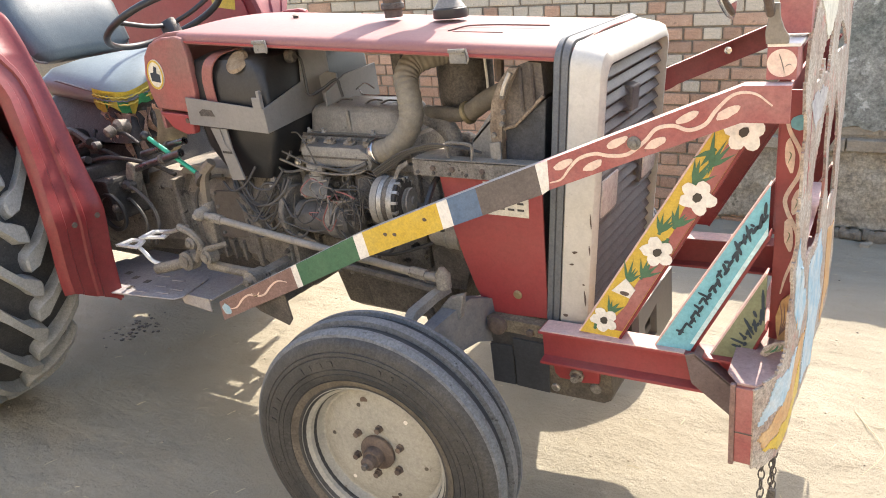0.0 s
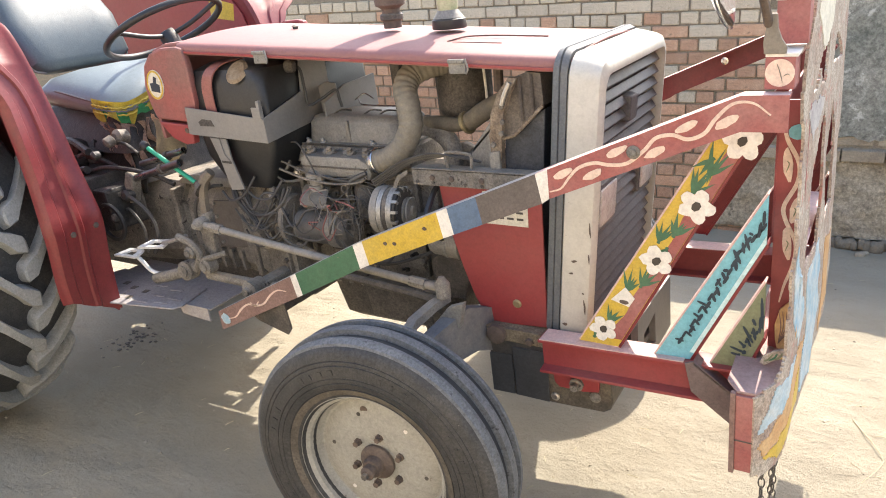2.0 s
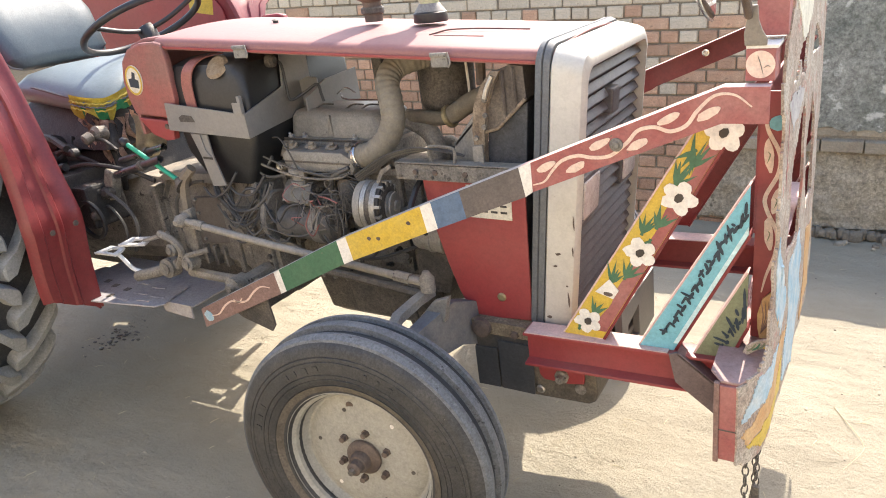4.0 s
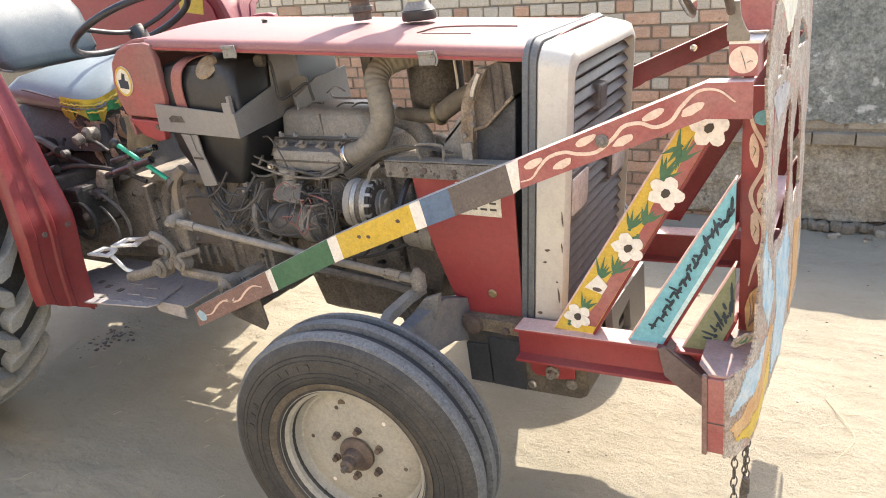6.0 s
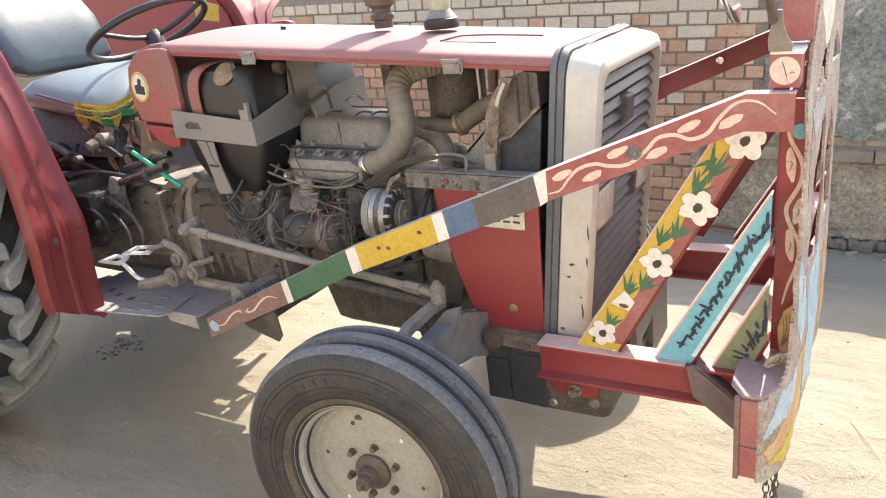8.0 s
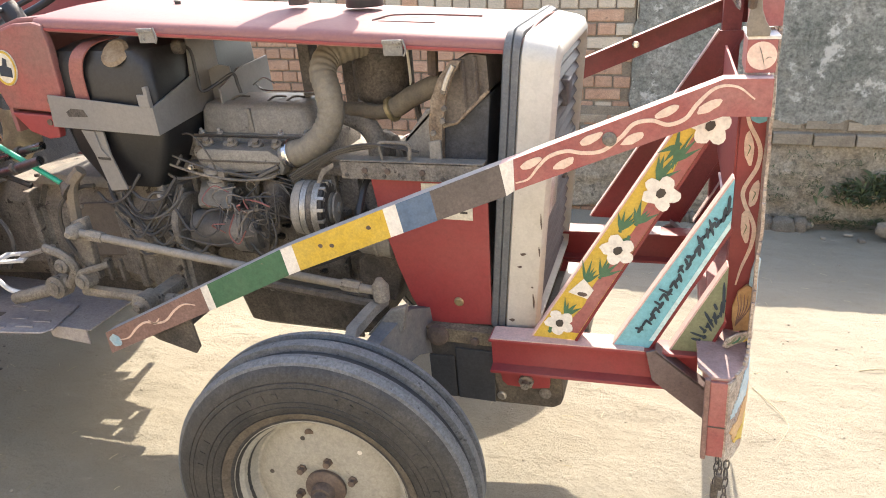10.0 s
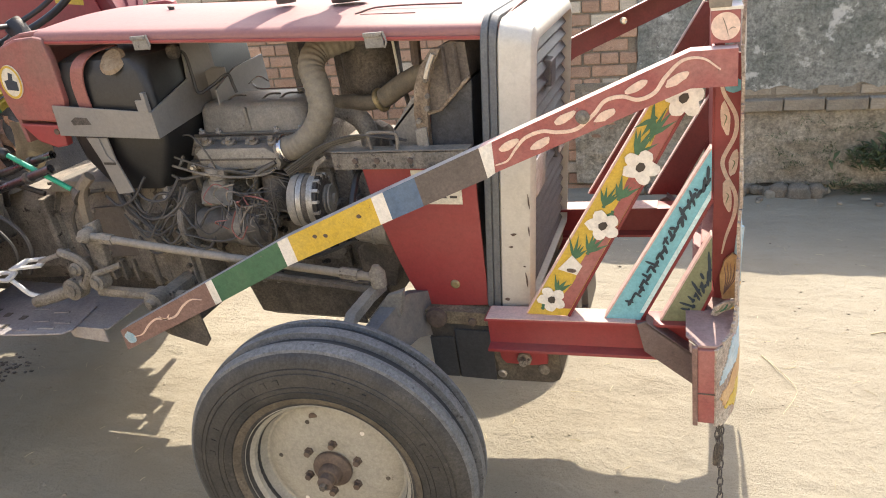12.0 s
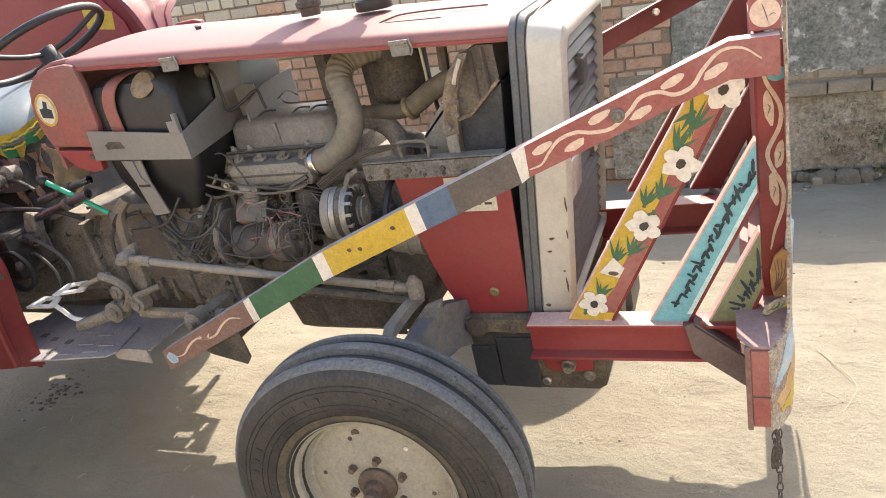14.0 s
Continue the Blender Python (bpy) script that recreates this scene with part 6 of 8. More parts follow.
part("starter_band", lathe([(0.0565, 0.145), (0.062, 0.147), (0.062, 0.185), (0.0565, 0.187)], (-0.705, -0.25, 0.765), (1, 0, 0), 32), IRON_GREY, st, smooth=30)
part("solenoid", lathe([(0.02, 0), (0.028, 0.004), (0.028, 0.1), (0.02, 0.105)], (-0.68, -0.235, 0.848), (1, 0, 0), 20), IRON, st, smooth=30)
part("starter_flange", lathe([(0.085, 0), (0.09, 0.004), (0.09, 0.018), (0.085, 0.022)], (-0.745, -0.235, 0.775), (1, 0, 0), 28), IRON, st, smooth=30)
shield = mb()
grid = [[shield.verts.new((-0.665 + 0.105 * u + 0.02 * v, -0.235 - 0.07 * v, 0.905 - 0.05 * v ** 1.6 + 0.004 * math.sin(u * 6))) for u in (0, .25, .5, .75, 1)] for v in (0, .25, .5, .75, 1)]
for a, b in zip(grid, grid[1:]):
    for k in range(4):
        shield.faces.new((a[k], a[k + 1], b[k + 1], b[k]))
bmesh.ops.solidify(shield, geom=list(shield.faces), thickness=0.003)
part("heat_shield", shield, surface("pale_dusty_sheet", (0.33, 0.30, 0.25), 0.6, 0.2, scale=10, bump=0.1), tractor, "bent dusty sheet shield", 40)

# injection pump, filters, small castings
pump = part("lift_pump", lathe([(0.02, 0), (0.03, 0.004), (0.03, 0.02), (0.024, 0.022), (0.024, 0.045), (0.033, 0.047), (0.033, 0.058), (0.022, 0.064), (0.012, 0.075)], (-0.615, -0.235, 0.885), (0, 0, 1), 18), IRON_GREY, tractor, "small dusty fuel lift pump", 30)
part("pump_base", box(-0.645, -0.585, -0.25, -0.15, 0.88, 0.91, 0.006), IRON, pump)
part("breather_ring", lathe([(0.018, -0.008), (0.03, -0.008), (0.032, 0.0), (0.03, 0.008), (0.018, 0.008), (0.016, 0.0)], (-0.77, -0.215, 0.965), (0.3, -1, 0.2), 22, closed=True), IRON_GREY, tractor, smooth=40)
rnd = random.Random(11)
for k in range(26):
    x, z = rnd.uniform(-0.76, -0.2), rnd.uniform(0.60, 0.92)
    r = rnd.uniform(0.008, 0.02)
    part("casting_boss", lathe([(r, 0), (r, 0.02), (r * 0.7, 0.03)], (x, -0.15, z), (0, -1, 0), rnd.choice((6, 10, 14))), rnd.choice((IRON, IRON, IRON_DARK, IRON_GREY)), block, smooth=30)
part("filter", lathe([(0.02, 0), (0.038, 0.008), (0.04, 0.02), (0.04, 0.10), (0.03, 0.115)], (-0.44, -0.21, 0.80), (0, 0, 1), 22), IRON_DARK, tractor, "dark spin-on filter", 40)
part("side_cover", prism([(-0.56, 0.6), (-0.3, 0.6), (-0.28, 0.72), (-0.36, 0.76), (-0.54, 0.74)], -0.16, -0.145, "y", 0.006), IRON, block)
part("lower_link_plate", prism([(-0.20, 0.58), (-0.1, 0.58), (-0.06, 0.7), (-0.12, 0.76), (-0.2, 0.7)], -0.26, -0.2, "y", 0.006), IRON_DARK, tractor)
part("dark_side_plate", prism([(-0.52, 0.56), (-0.16, 0.57), (-0.14, 0.46), (-0.22, 0.44), (-0.5, 0.43)], -0.215, -0.205, "y", 0.003), IRON_DARK, tractor, "oily dark side plate")

# wiring and thin pipes
def wire(points, r, mat, label=""):
    return part("cable" if r < 0.006 else "pipe", tube(points, r * (0.78 if r < 0.012 else 1.0), 6, per=5), mat, tractor, label, 50)


wire([(-0.72, -0.23, 1.06), (-0.79, -0.24, 1.03), (-0.78, -0.25, 1.0), (-0.70, -0.255, 0.97), (-0.60, -0.26, 0.945), (-0.5, -0.255, 0.935), (-0.42, -0.245, 0.955), (-0.39, -0.23, 0.975)], 0.0042, WIRE_GREY)
wire([(-0.79, -0.24, 0.93), (-0.73, -0.26, 0.915), (-0.67, -0.25, 0.92), (-0.64, -0.24, 0.93)], 0.0055, WIRE_GREY)
wire([(-0.61, -0.25, 0.93), (-0.55, -0.27, 0.945), (-0.47, -0.26, 0.93), (-0.40, -0.26, 0.945)], 0.0038, WIRE_GREY)
wire([(-0.49, -0.24, 0.88), (-0.46, -0.26, 0.93), (-0.40, -0.25, 0.96)], 0.009, WIRE_GREY)
for k in range(5):
    dz, dy = 0.006 * k, -0.004 * k
    wire([(-0.33, -0.30 + dy, 0.94 + dz), (-0.25, -0.315 + dy, 0.985 + dz), (-0.18, -0.325 + dy, 1.028 + dz * 0.6), (-0.10, -0.32 + dy, 1.045 + dz * 0.7), (-0.03, -0.315 + dy, 1.055), (0.03, -0.30, 1.035)], 0.0035, WIRE_GREY if k % 2 else WIRE_BLACK)
rnd = random.Random(5)
for k in range(11):
    a = Vector((rnd.uniform(-0.5, -0.42), -0.30 - rnd.random() * 0.02, rnd.uniform(0.8, 0.88)))
    b = Vector((rnd.uniform(-0.40, -0.33), -0.31, rnd.uniform(0.83, 0.92)))
    m1 = a.lerp(b, 0.3) + Vector((rnd.uniform(-0.03, 0.03), -0.02, rnd.uniform(-0.05, 0.06)))
    m2 = a.lerp(b, 0.7) + Vector((rnd.uniform(-0.03, 0.03), -0.02, rnd.uniform(-0.04, 0.06)))
    wire([a, m1, m2, b], rnd.uniform(0.0016, 0.0026), rnd.choice((WIRE_RED, WIRE_GREY, WIRE_BLACK, WIRE_GREY)))
WIRE_PALE = surface("dusty_pale_wire", (0.23, 0.2, 0.168), 0.7, other=(0.15, 0.13, 0.11), scale=30, bump=0.0)
lead = random.Random(58)
for k in range(16):
    x, z = lead.uniform(-0.56, -0.40), lead.uniform(0.80, 0.90)
    r1, r2, tilt = lead.uniform(0.02, 0.06), lead.uniform(0.015, 0.045), lead.uniform(-0.8, 0.8)
    arc = [(x + r1 * math.cos(a) - r2 * tilt * math.sin(a), -0.335 + 0.02 * math.sin(a * 1.5 + k), z + r2 * math.sin(a)) for a in (lead.uniform(0, 2) + 0.8 * n for n in range(5))]
    wire(arc, lead.uniform(0.0022, 0.0034), (WIRE_PALE, WIRE_PALE, WIRE_RED, WIRE_BLACK)[k % 4])
for k in range(12):
    x, z = lead.uniform(-1.0, -0.72), lead.uniform(0.74, 0.90)
    wire([(x, -0.30, z), (x + 0.05, -0.315, z - lead.uniform(0.02, 0.06)), (x + 0.11, -0.31, z - lead.uniform(-0.02, 0.05)), (x + 0.16, -0.29, z + lead.uniform(-0.02, 0.06))], lead.uniform(0.003, 0.006), (WIRE_BLACK, WIRE_GREY, WIRE_BLACK)[k % 3])
wire([(-0.66, -0.31, 0.86), (-0.67, -0.32, 0.80), (-0.63, -0.33, 0.77), (-0.58, -0.32, 0.80), (-0.57, -0.3, 0.84)], 0.003, WIRE_BLACK)
wire([(-0.53, -0.31, 0.84), (-0.545, -0.33, 0.79), (-0.52, -0.335, 0.76), (-0.49, -0.33, 0.80)], 0.003, WIRE_RED)
wire([(-0.50, -0.31, 0.86), (-0.52, -0.33, 0.78), (-0.56, -0.33, 0.755), (-0.62, -0.33, 0.75), (-0.74, -0.32, 0.765)], 0.0035, WIRE_GREY)
wire([(-0.44, -0.31, 0.90), (-0.40, -0.33, 0.84), (-0.40, -0.335, 0.77), (-0.45, -0.33, 0.73), (-0.49, -0.32, 0.76)], 0.0035, WIRE_GREY)
wire([(-0.90, -0.28, 0.88), (-0.88, -0.30, 0.82), (-0.80, -0.31, 0.81), (-0.73, -0.30, 0.85), (-0.70, -0.28, 0.90)], 0.006, WIRE_GREY)
wire([(-0.72, -0.28, 0.90), (-0.74, -0.30, 0.84), (-0.78, -0.31, 0.77), (-0.82, -0.30, 0.74)], 0.0055, WIRE_BLACK)
wire([(-0.96, -0.28, 0.90), (-0.94, -0.30, 0.86), (-0.90, -0.31, 0.83), (-0.87, -0.31, 0.79), (-0.84, -0.30, 0.77)], 0.007, WIRE_BLACK)
wire([(-1.04, -0.29, 0.94), (-1.08, -0.30, 0.90), (-1.10, -0.30, 0.84), (-1.11, -0.30, 0.77)], 0.018, surface("dusty_bent_pipe", (0.2, 0.165, 0.125), 0.8, scale=15, bump=0.4))
wire([(-0.58, 0.0, 1.12), (-0.52, -0.06, 1.115), (-0.45, -0.06, 1.112), (-0.36, -0.06, 1.112)], 0.004, CHROME)
wire([(-0.58, -0.02, 1.12), (-0.54, -0.02, 1.14), (-0.52, 0.0, 1.12)], 0.003, CHROME)
# injection pump with its four pipes, brackets and ribs on the block's side
part("injection_pump", lathe([(0.02, 0), (0.038, 0.004), (0.042, 0.02), (0.042, 0.06), (0.05, 0.064), (0.05, 0.085), (0.034, 0.09), (0.03, 0.13), (0.02, 0.135)], (-0.40, -0.20, 0.775), (1, 0, 0.05), 24), IRON, tractor, "dusty injection pump", 30)
for k in range(4):
    wire([(-0.30 + 0.006 * k, -0.215 - 0.012 * k, 0.79 + 0.012 * k), (-0.25, -0.235 - 0.012 * k, 0.83 + 0.01 * k), (-0.31 - 0.03 * k, -0.235, 0.90), (-0.36 - 0.08 * k, -0.245, 0.935)], 0.0028, WIRE_GREY)
for x, w, z0, z1 in ((-0.755, 0.018, 0.60, 0.93), (-0.545, 0.012, 0.74, 0.93), (-0.50, 0.012, 0.58, 0.74), (-0.29, 0.014, 0.58, 0.92), (-0.225, 0.02, 0.56, 0.9)):
    part("block_rib", box(x - w / 2, x + w / 2, -0.165, -0.143, z0, z1, 0.004), IRON, block)
part("block_ledge", box(-0.79, -0.17, -0.172, -0.143, 0.905, 0.93, 0.005), IRON, block)
part("sump_flange", box(-0.72, -0.16, -0.20, -0.143, 0.538, 0.556, 0.003), IRON, block)
for k in range(11):
    part("sump_bolt", disc_bolt((-0.70 + 0.052 * k, -0.19, 0.538), 0.008, 0.012, (0, 0, -1)), IRON_GREY, block)
    part("head_bolt", disc_bolt((-0.75 + 0.042 * k, -0.16, 0.985), 0.0085, 0.01, (0, -1, 0)), IRON_GREY, head_c)
part("pipe_clip", box(-0.585, -0.565, -0.27, -0.25, 0.927, 0.945, 0.003), IRON, tractor)
part("coil_bracket", prism([(-0.56, 0.70), (-0.47, 0.70), (-0.45, 0.78), (-0.48, 0.84), (-0.55, 0.82)], -0.275, -0.268, "y", 0.003), IRON_DARK, tractor, "dark fixing bracket")
wire([(-0.55, -0.22, 0.68), (-0.45, -0.25, 0.66), (-0.34, -0.26, 0.67), (-0.2, -0.24, 0.72)], 0.008, WIRE_BLACK)
wire([(-0.73, -0.27, 0.70), (-0.6, -0.28, 0.665), (-0.45, -0.28, 0.65), (-0.30, -0.27, 0.63), (-0.16, -0.25, 0.62)], 0.011, IRON)
wire([(-0.33, -0.25, 0.83), (-0.31, -0.28, 0.76), (-0.33, -0.29, 0.70), (-0.40, -0.28, 0.68)], 0.010, WIRE_BLACK)
wire([(-0.60, -0.25, 0.93), (-0.60, -0.27, 0.99), (-0.66, -0.24, 1.04), (-0.735, -0.2, 1.03)], 0.0035, WIRE_GREY)
wire([(-0.36, -0.24, 0.94), (-0.33, -0.29, 0.93), (-0.30, -0.31, 0.95)], 0.006, WIRE_BLACK)
wire([(-0.57, -0.25, 0.90), (-0.54, -0.27, 0.87), (-0.50, -0.28, 0.87), (-0.47, -0.29, 0.85)], 0.004, WIRE_BLACK)
rnd = random.Random(23)
for k in range(5):
    x0, z0 = rnd.uniform(-0.85, -0.35), rnd.uniform(0.74, 0.93)
    wire([(x0, -0.27, z0), (x0 + rnd.uniform(-0.04, 0.06), -0.29, z0 + rnd.uniform(-0.06, 0.03)), (x0 + rnd.uniform(0.02, 0.1), -0.29, z0 + rnd.uniform(-0.08, 0.03)), (x0 + rnd.uniform(0.06, 0.16), -0.26, z0 + rnd.uniform(-0.05, 0.05))], rnd.uniform(0.002, 0.0038), rnd.choice((WIRE_GREY, WIRE_BLACK, WIRE_BLACK, IRON)))
part("drum_housing", lathe([(0.03, 0), (0.055, 0.004), (0.058, 0.012), (0.058, 0.05), (0.061, 0.052), (0.061, 0.062), (0.058, 0.064), (0.058, 0.10), (0.05, 0.105)], (-0.175, -0.255, 0.79), (1, 0, -0.12), 28), IRON_GREY, tractor, "grey ribbed drum housing", 30)
part("cross_tube", tube([(-0.62, -0.30, 0.63), (-0.4, -0.31, 0.62), (-0.14, -0.32, 0.60)], 0.014, 8), IRON_DARK, tractor, smooth=40)
part("hanging_bracket", prism([(-0.30, 0.62), (-0.16, 0.62), (-0.15, 0.57), (-0.2, 0.55), (-0.19, 0.48), (-0.22, 0.48), (-0.24, 0.56), (-0.29, 0.58)], -0.31, -0.30, "y", 0.003), IRON_DARK, tractor)

wire([(-0.735, -0.2, 1.03), (-0.78, -0.23, 1.0), (-0.77, -0.25, 0.965), (-0.70, -0.262, 0.945), (-0.62, -0.268, 0.93), (-0.52, -0.268, 0.922), (-0.43, -0.262, 0.93), (-0.40, -0.25, 0.945)], 0.0052, IRON)
dip = part("dipstick", tube([(-0.52, -0.165, 0.62), (-0.525, -0.20, 0.75), (-0.53, -0.21, 0.86)], 0.004, 6), STEEL, block, smooth=40)
part("dipstick_loop", shift(lathe([(0.012, -0.002), (0.016, -0.002), (0.016, 0.002), (0.012, 0.002)], (0, 0, 0), (0, 1, 0), 14, closed=True), Matrix.Translation((-0.53, -0.212, 0.878))), STEEL, dip)
rnd = random.Random(77)
for k in range(26):
    x, y, z = rnd.uniform(-0.76, -0.2), -0.168 - rnd.uniform(0, 0.03), rnd.uniform(0.58, 0.93)
    r = rnd.uniform(0.006, 0.011)
    part("union_nut", lathe([(r, 0), (r, 0.012), (r * 0.6, 0.013), (r * 0.6, 0.026)], (x, y, z), (rnd.uniform(-0.4, 0.4), -1, rnd.uniform(-0.3, 0.5)), 6), rnd.choice((BRASS, STEEL, IRON_GREY, IRON, IRON_BLACK)), block)
for k in range(7):
    part("rail_bolt", disc_bolt((-0.15 + 0.05 * k, -0.345, 0.984), 0.0055, 0.004), IRON_DARK, rail)
for k, x in enumerate((-0.70, -0.64, -0.44, -0.36)):
    part("cover_stud", lathe([(0.010, 0), (0.010, 0.006), (0.005, 0.007), (0.005, 0.016)], (x, -0.143, 1.012), (0, -0.4, 1), 6), BARE, cover)
part("cover_lip", tube([(-0.725, -0.152, 1.008), (-0.52, -0.154, 1.008), (-0.325, -0.152, 1.008)], 0.004, 6), IRON_DARK, cover)
# ---------------------------------------------------------------- gearbox, steering, axle
gear = part("gearbox", loft([[(x, y * w, 0.66 + (z - 0.66) * h) for y, z in ((-0.15, 0.50), (0.15, 0.50), (0.19, 0.56), (0.19, 0.77), (0.15, 0.83), (-0.15, 0.83), (-0.19, 0.77), (-0.19, 0.56))] for x, w, h in ((-2.2, 1.1, 1.25), (-1.75, 1.05, 1.2), (-1.42, 1.0, 1.05), (-1.38, 1.08, 1.08), (-1.345, 1.08, 1.08), (-1.34, 1.0, 1.0), (-1.12, 1.0, 1.02), (-0.98, 1.15, 1.1), (-0.84, 1.28, 1.22), (-0.8, 1.3, 1.25), (-0.77, 1.3, 1.25), (-0.765, 1.1, 1.1))], cap=(True, True)), IRON, tractor, "dusty cast clutch and gearbox housing", 30)
for k in range(9):
    part("flange_bolt", disc_bolt((-0.80, -0.25, 0.52 + 0.035 * k), 0.010, 0.012), IRON_GREY, gear)
for x, h0, h1 in ((-1.36, 0.50, 0.83), (-0.985, 0.52, 0.85), (-0.93, 0.52, 0.72)):
    part("gearbox_rib", box(x - 0.012, x + 0.012, -0.232, -0.18, h0, h1, 0.005), IRON, gear)
for k in range(8):
    part("cover_bolt", disc_bolt((-1.20 + 0.03 * (k % 2), -0.205, 0.60 + 0.026 * k), 0.007, 0.008), IRON_GREY, gear)
    part("lid_bolt", disc_bolt((-1.33 + 0.042 * k, -0.19, 0.87), 0.009, 0.01, (0, 0, 1)), IRON_DARK, gear)
part("selector_boss", lathe([(0.05, 0), (0.05, 0.02), (0.035, 0.03), (0.03, 0.05)], (-0.90, -0.24, 0.70), (0, -1, 0), 20), IRON, gear, smooth=30)
part("bell_flange", box(-0.815, -0.79, -0.262, 0.262, 0.45, 0.90, 0.008), IRON, gear)
wire([(-1.0, -0.24, 0.86), (-0.96, -0.26, 0.80), (-0.90, -0.265, 0.78), (-0.83, -0.27, 0.80), (-0.78, -0.27, 0.86)], 0.009, WIRE_BLACK)
wire([(-0.93, -0.25, 0.85), (-0.9, -0.27, 0.76), (-0.86, -0.275, 0.70), (-0.80, -0.275, 0.69), (-0.72, -0.27, 0.705)], 0.007, WIRE_GREY)
for k in range(7):
    part("bell_bolt", disc_bolt((-0.802, -0.262, 0.50 + 0.06 * k), 0.009, 0.012), BARE if k % 3 == 0 else IRON_DARK, gear)
for k in range(5):
    part("rib", box(-1.30 + 0.052 * k, -1.288 + 0.052 * k, -0.212, -0.185, 0.52, 0.60, 0.003), IRON, gear)
# The lid has its own material, with sunlight put into its colour.
part("gearbox_cover", prism([(-1.36, 0.845), (-1.02, 0.845), (-1.0, 0.855), (-1.06, 0.885), (-1.3, 0.885)], -0.2, 0.2, "y", 0.01), surface("sunlit_cast_cover", (0.2, 0.18, 0.15), 0.7, scale=8, bump=0.4), gear, "dusty gearbox lid in a sunlit tone", 30)
part("inspection_plate", prism([(-1.2, 0.60), (-1.02, 0.62), (-1.0, 0.74), (-1.06, 0.80), (-1.18, 0.79)], -0.205, -0.19, "y", 0.006), surface("rusty_plate", (0.13, 0.112, 0.095), 0.85, other=(0.2, 0.17, 0.14), scale=9, bump=0.4), gear)
wire([(-1.19, -0.25, 0.60), (-1.22, -0.26, 0.70), (-1.2, -0.26, 0.80), (-1.12, -0.25, 0.86), (-1.05, -0.25, 0.875)], 0.008, WIRE_GREY)
wire([(-1.5, -0.34, 0.82), (-1.42, -0.36, 0.84), (-1.34, -0.36, 0.78), (-1.33, -0.36, 0.70), (-1.38, -0.36, 0.62)], 0.009, WIRE_BLACK)
wire([(-1.52, -0.34, 0.77), (-1.45, -0.36, 0.79), (-1.40, -0.36, 0.72), (-1.42, -0.36, 0.62)], 0.007, WIRE_BLACK)
part("rear_axle_housing", lathe([(0.17, -0.56), (0.17, -0.53), (0.11, -0.5), (0.13, -0.25), (0.2, -0.2), (0.2, 0.2), (0.13, 0.25), (0.11, 0.5), (0.17, 0.53), (0.17, 0.56)], (-2.25, 0, 0.70), (0, 1, 0), 24), IRON_DARK, tractor, smooth=35)
part("battery_tray", box(-2.0, -1.55, -0.5, -0.24, 0.86, 0.93, 0.01), IRON_BLACK, tractor)
part("clutter_bracket", box(-1.62, -1.48, -0.42, -0.26, 0.72, 0.88, 0.012), IRON_BLACK, tractor)
for k, (x, z) in enumerate(((-1.9, 0.97), (-1.62, 0.93))):
    part("linkage", tube([(x, -0.36, z), (x + 0.1, -0.34, z + 0.015), (x + 0.26, -0.3, z - 0.01), (x + 0.36, -0.28, z - 0.05)], 0.009, 8), IRON_BLACK, tractor, smooth=40)
# Added dark box hides lit ground where only shade belongs.
part("lower_housing", box(-2.15, -1.08, -0.15, 0.13, 0.40, 0.56, 0.03, 3), IRON_DARK, gear, "dark filler box hiding lit ground under the gearbox")
part("seat_pillar", box(-1.98, -1.7, -0.16, 0.16, 0.9, 1.10, 0.02), IRON_DARK, tractor)

rnd = random.Random(31)
for k in range(44):
    x, y, z = rnd.uniform(-1.95, -1.45), rnd.uniform(-0.46, -0.22), rnd.uniform(0.72, 1.06)
    if rnd.random() < 0.5:
        d = Vector((rnd.uniform(-0.12, 0.16), rnd.uniform(-0.03, 0.03), rnd.uniform(-0.09, 0.06)))
        part("linkage", tube([(x, y, z), Vector((x, y, z)) + d * 0.6 + Vector((0, 0, 0.015)), Vector((x, y, z)) + d * 1.4], rnd.uniform(0.006, 0.016), 8), IRON_BLACK, tractor, smooth=40)
    else:
        r = rnd.uniform(0.014, 0.035)
        part("casting_boss", lathe([(r * 0.6, -r), (r, -r * 0.8), (r, r * 0.6), (r * 0.5, r)], (x, y, z), (rnd.uniform(-0.3, 0.3), -1, rnd.uniform(-0.4, 0.6)), 12), rnd.choice((IRON_BLACK, IRON_BLACK, IRON_DARK)), tractor, smooth=35)
part("lift_cover", loft([rect_loop(-2.1, -1.5, -0.24, 0.24, 0.84, 0.05), rect_loop(-2.08, -1.52, -0.22, 0.22, 0.95, 0.06), rect_loop(-2.0, -1.6, -0.16, 0.16, 0.99, 0.06)], cap=(True, True)), IRON_BLACK, tractor, "dark hydraulic lift cover", 40)
part("hand_wheel_ring", shift(lathe([(0.062, -0.006), (0.074, -0.006), (0.076, 0.0), (0.074, 0.006), (0.062, 0.006), (0.060, 0.0)], (0, 0, 0), (0, 1, 0), 28, closed=True), Matrix.Translation((-1.49, -0.42, 0.76))), BLACK, tractor, smooth=40)

# Dark box added to fill the view beneath the seat.
part("seat_suspension", loft([rect_loop(-2.2, -1.5, -0.26, 0.26, 0.97, 0.03), rect_loop(-2.15, -1.52, -0.22, 0.22, 1.06, 0.04), rect_loop(-2.05, -1.56, -0.17, 0.17, 1.14, 0.04)], cap=(True, True)), IRON_BLACK, tractor, "added dark box filling the space under the seat", 40)

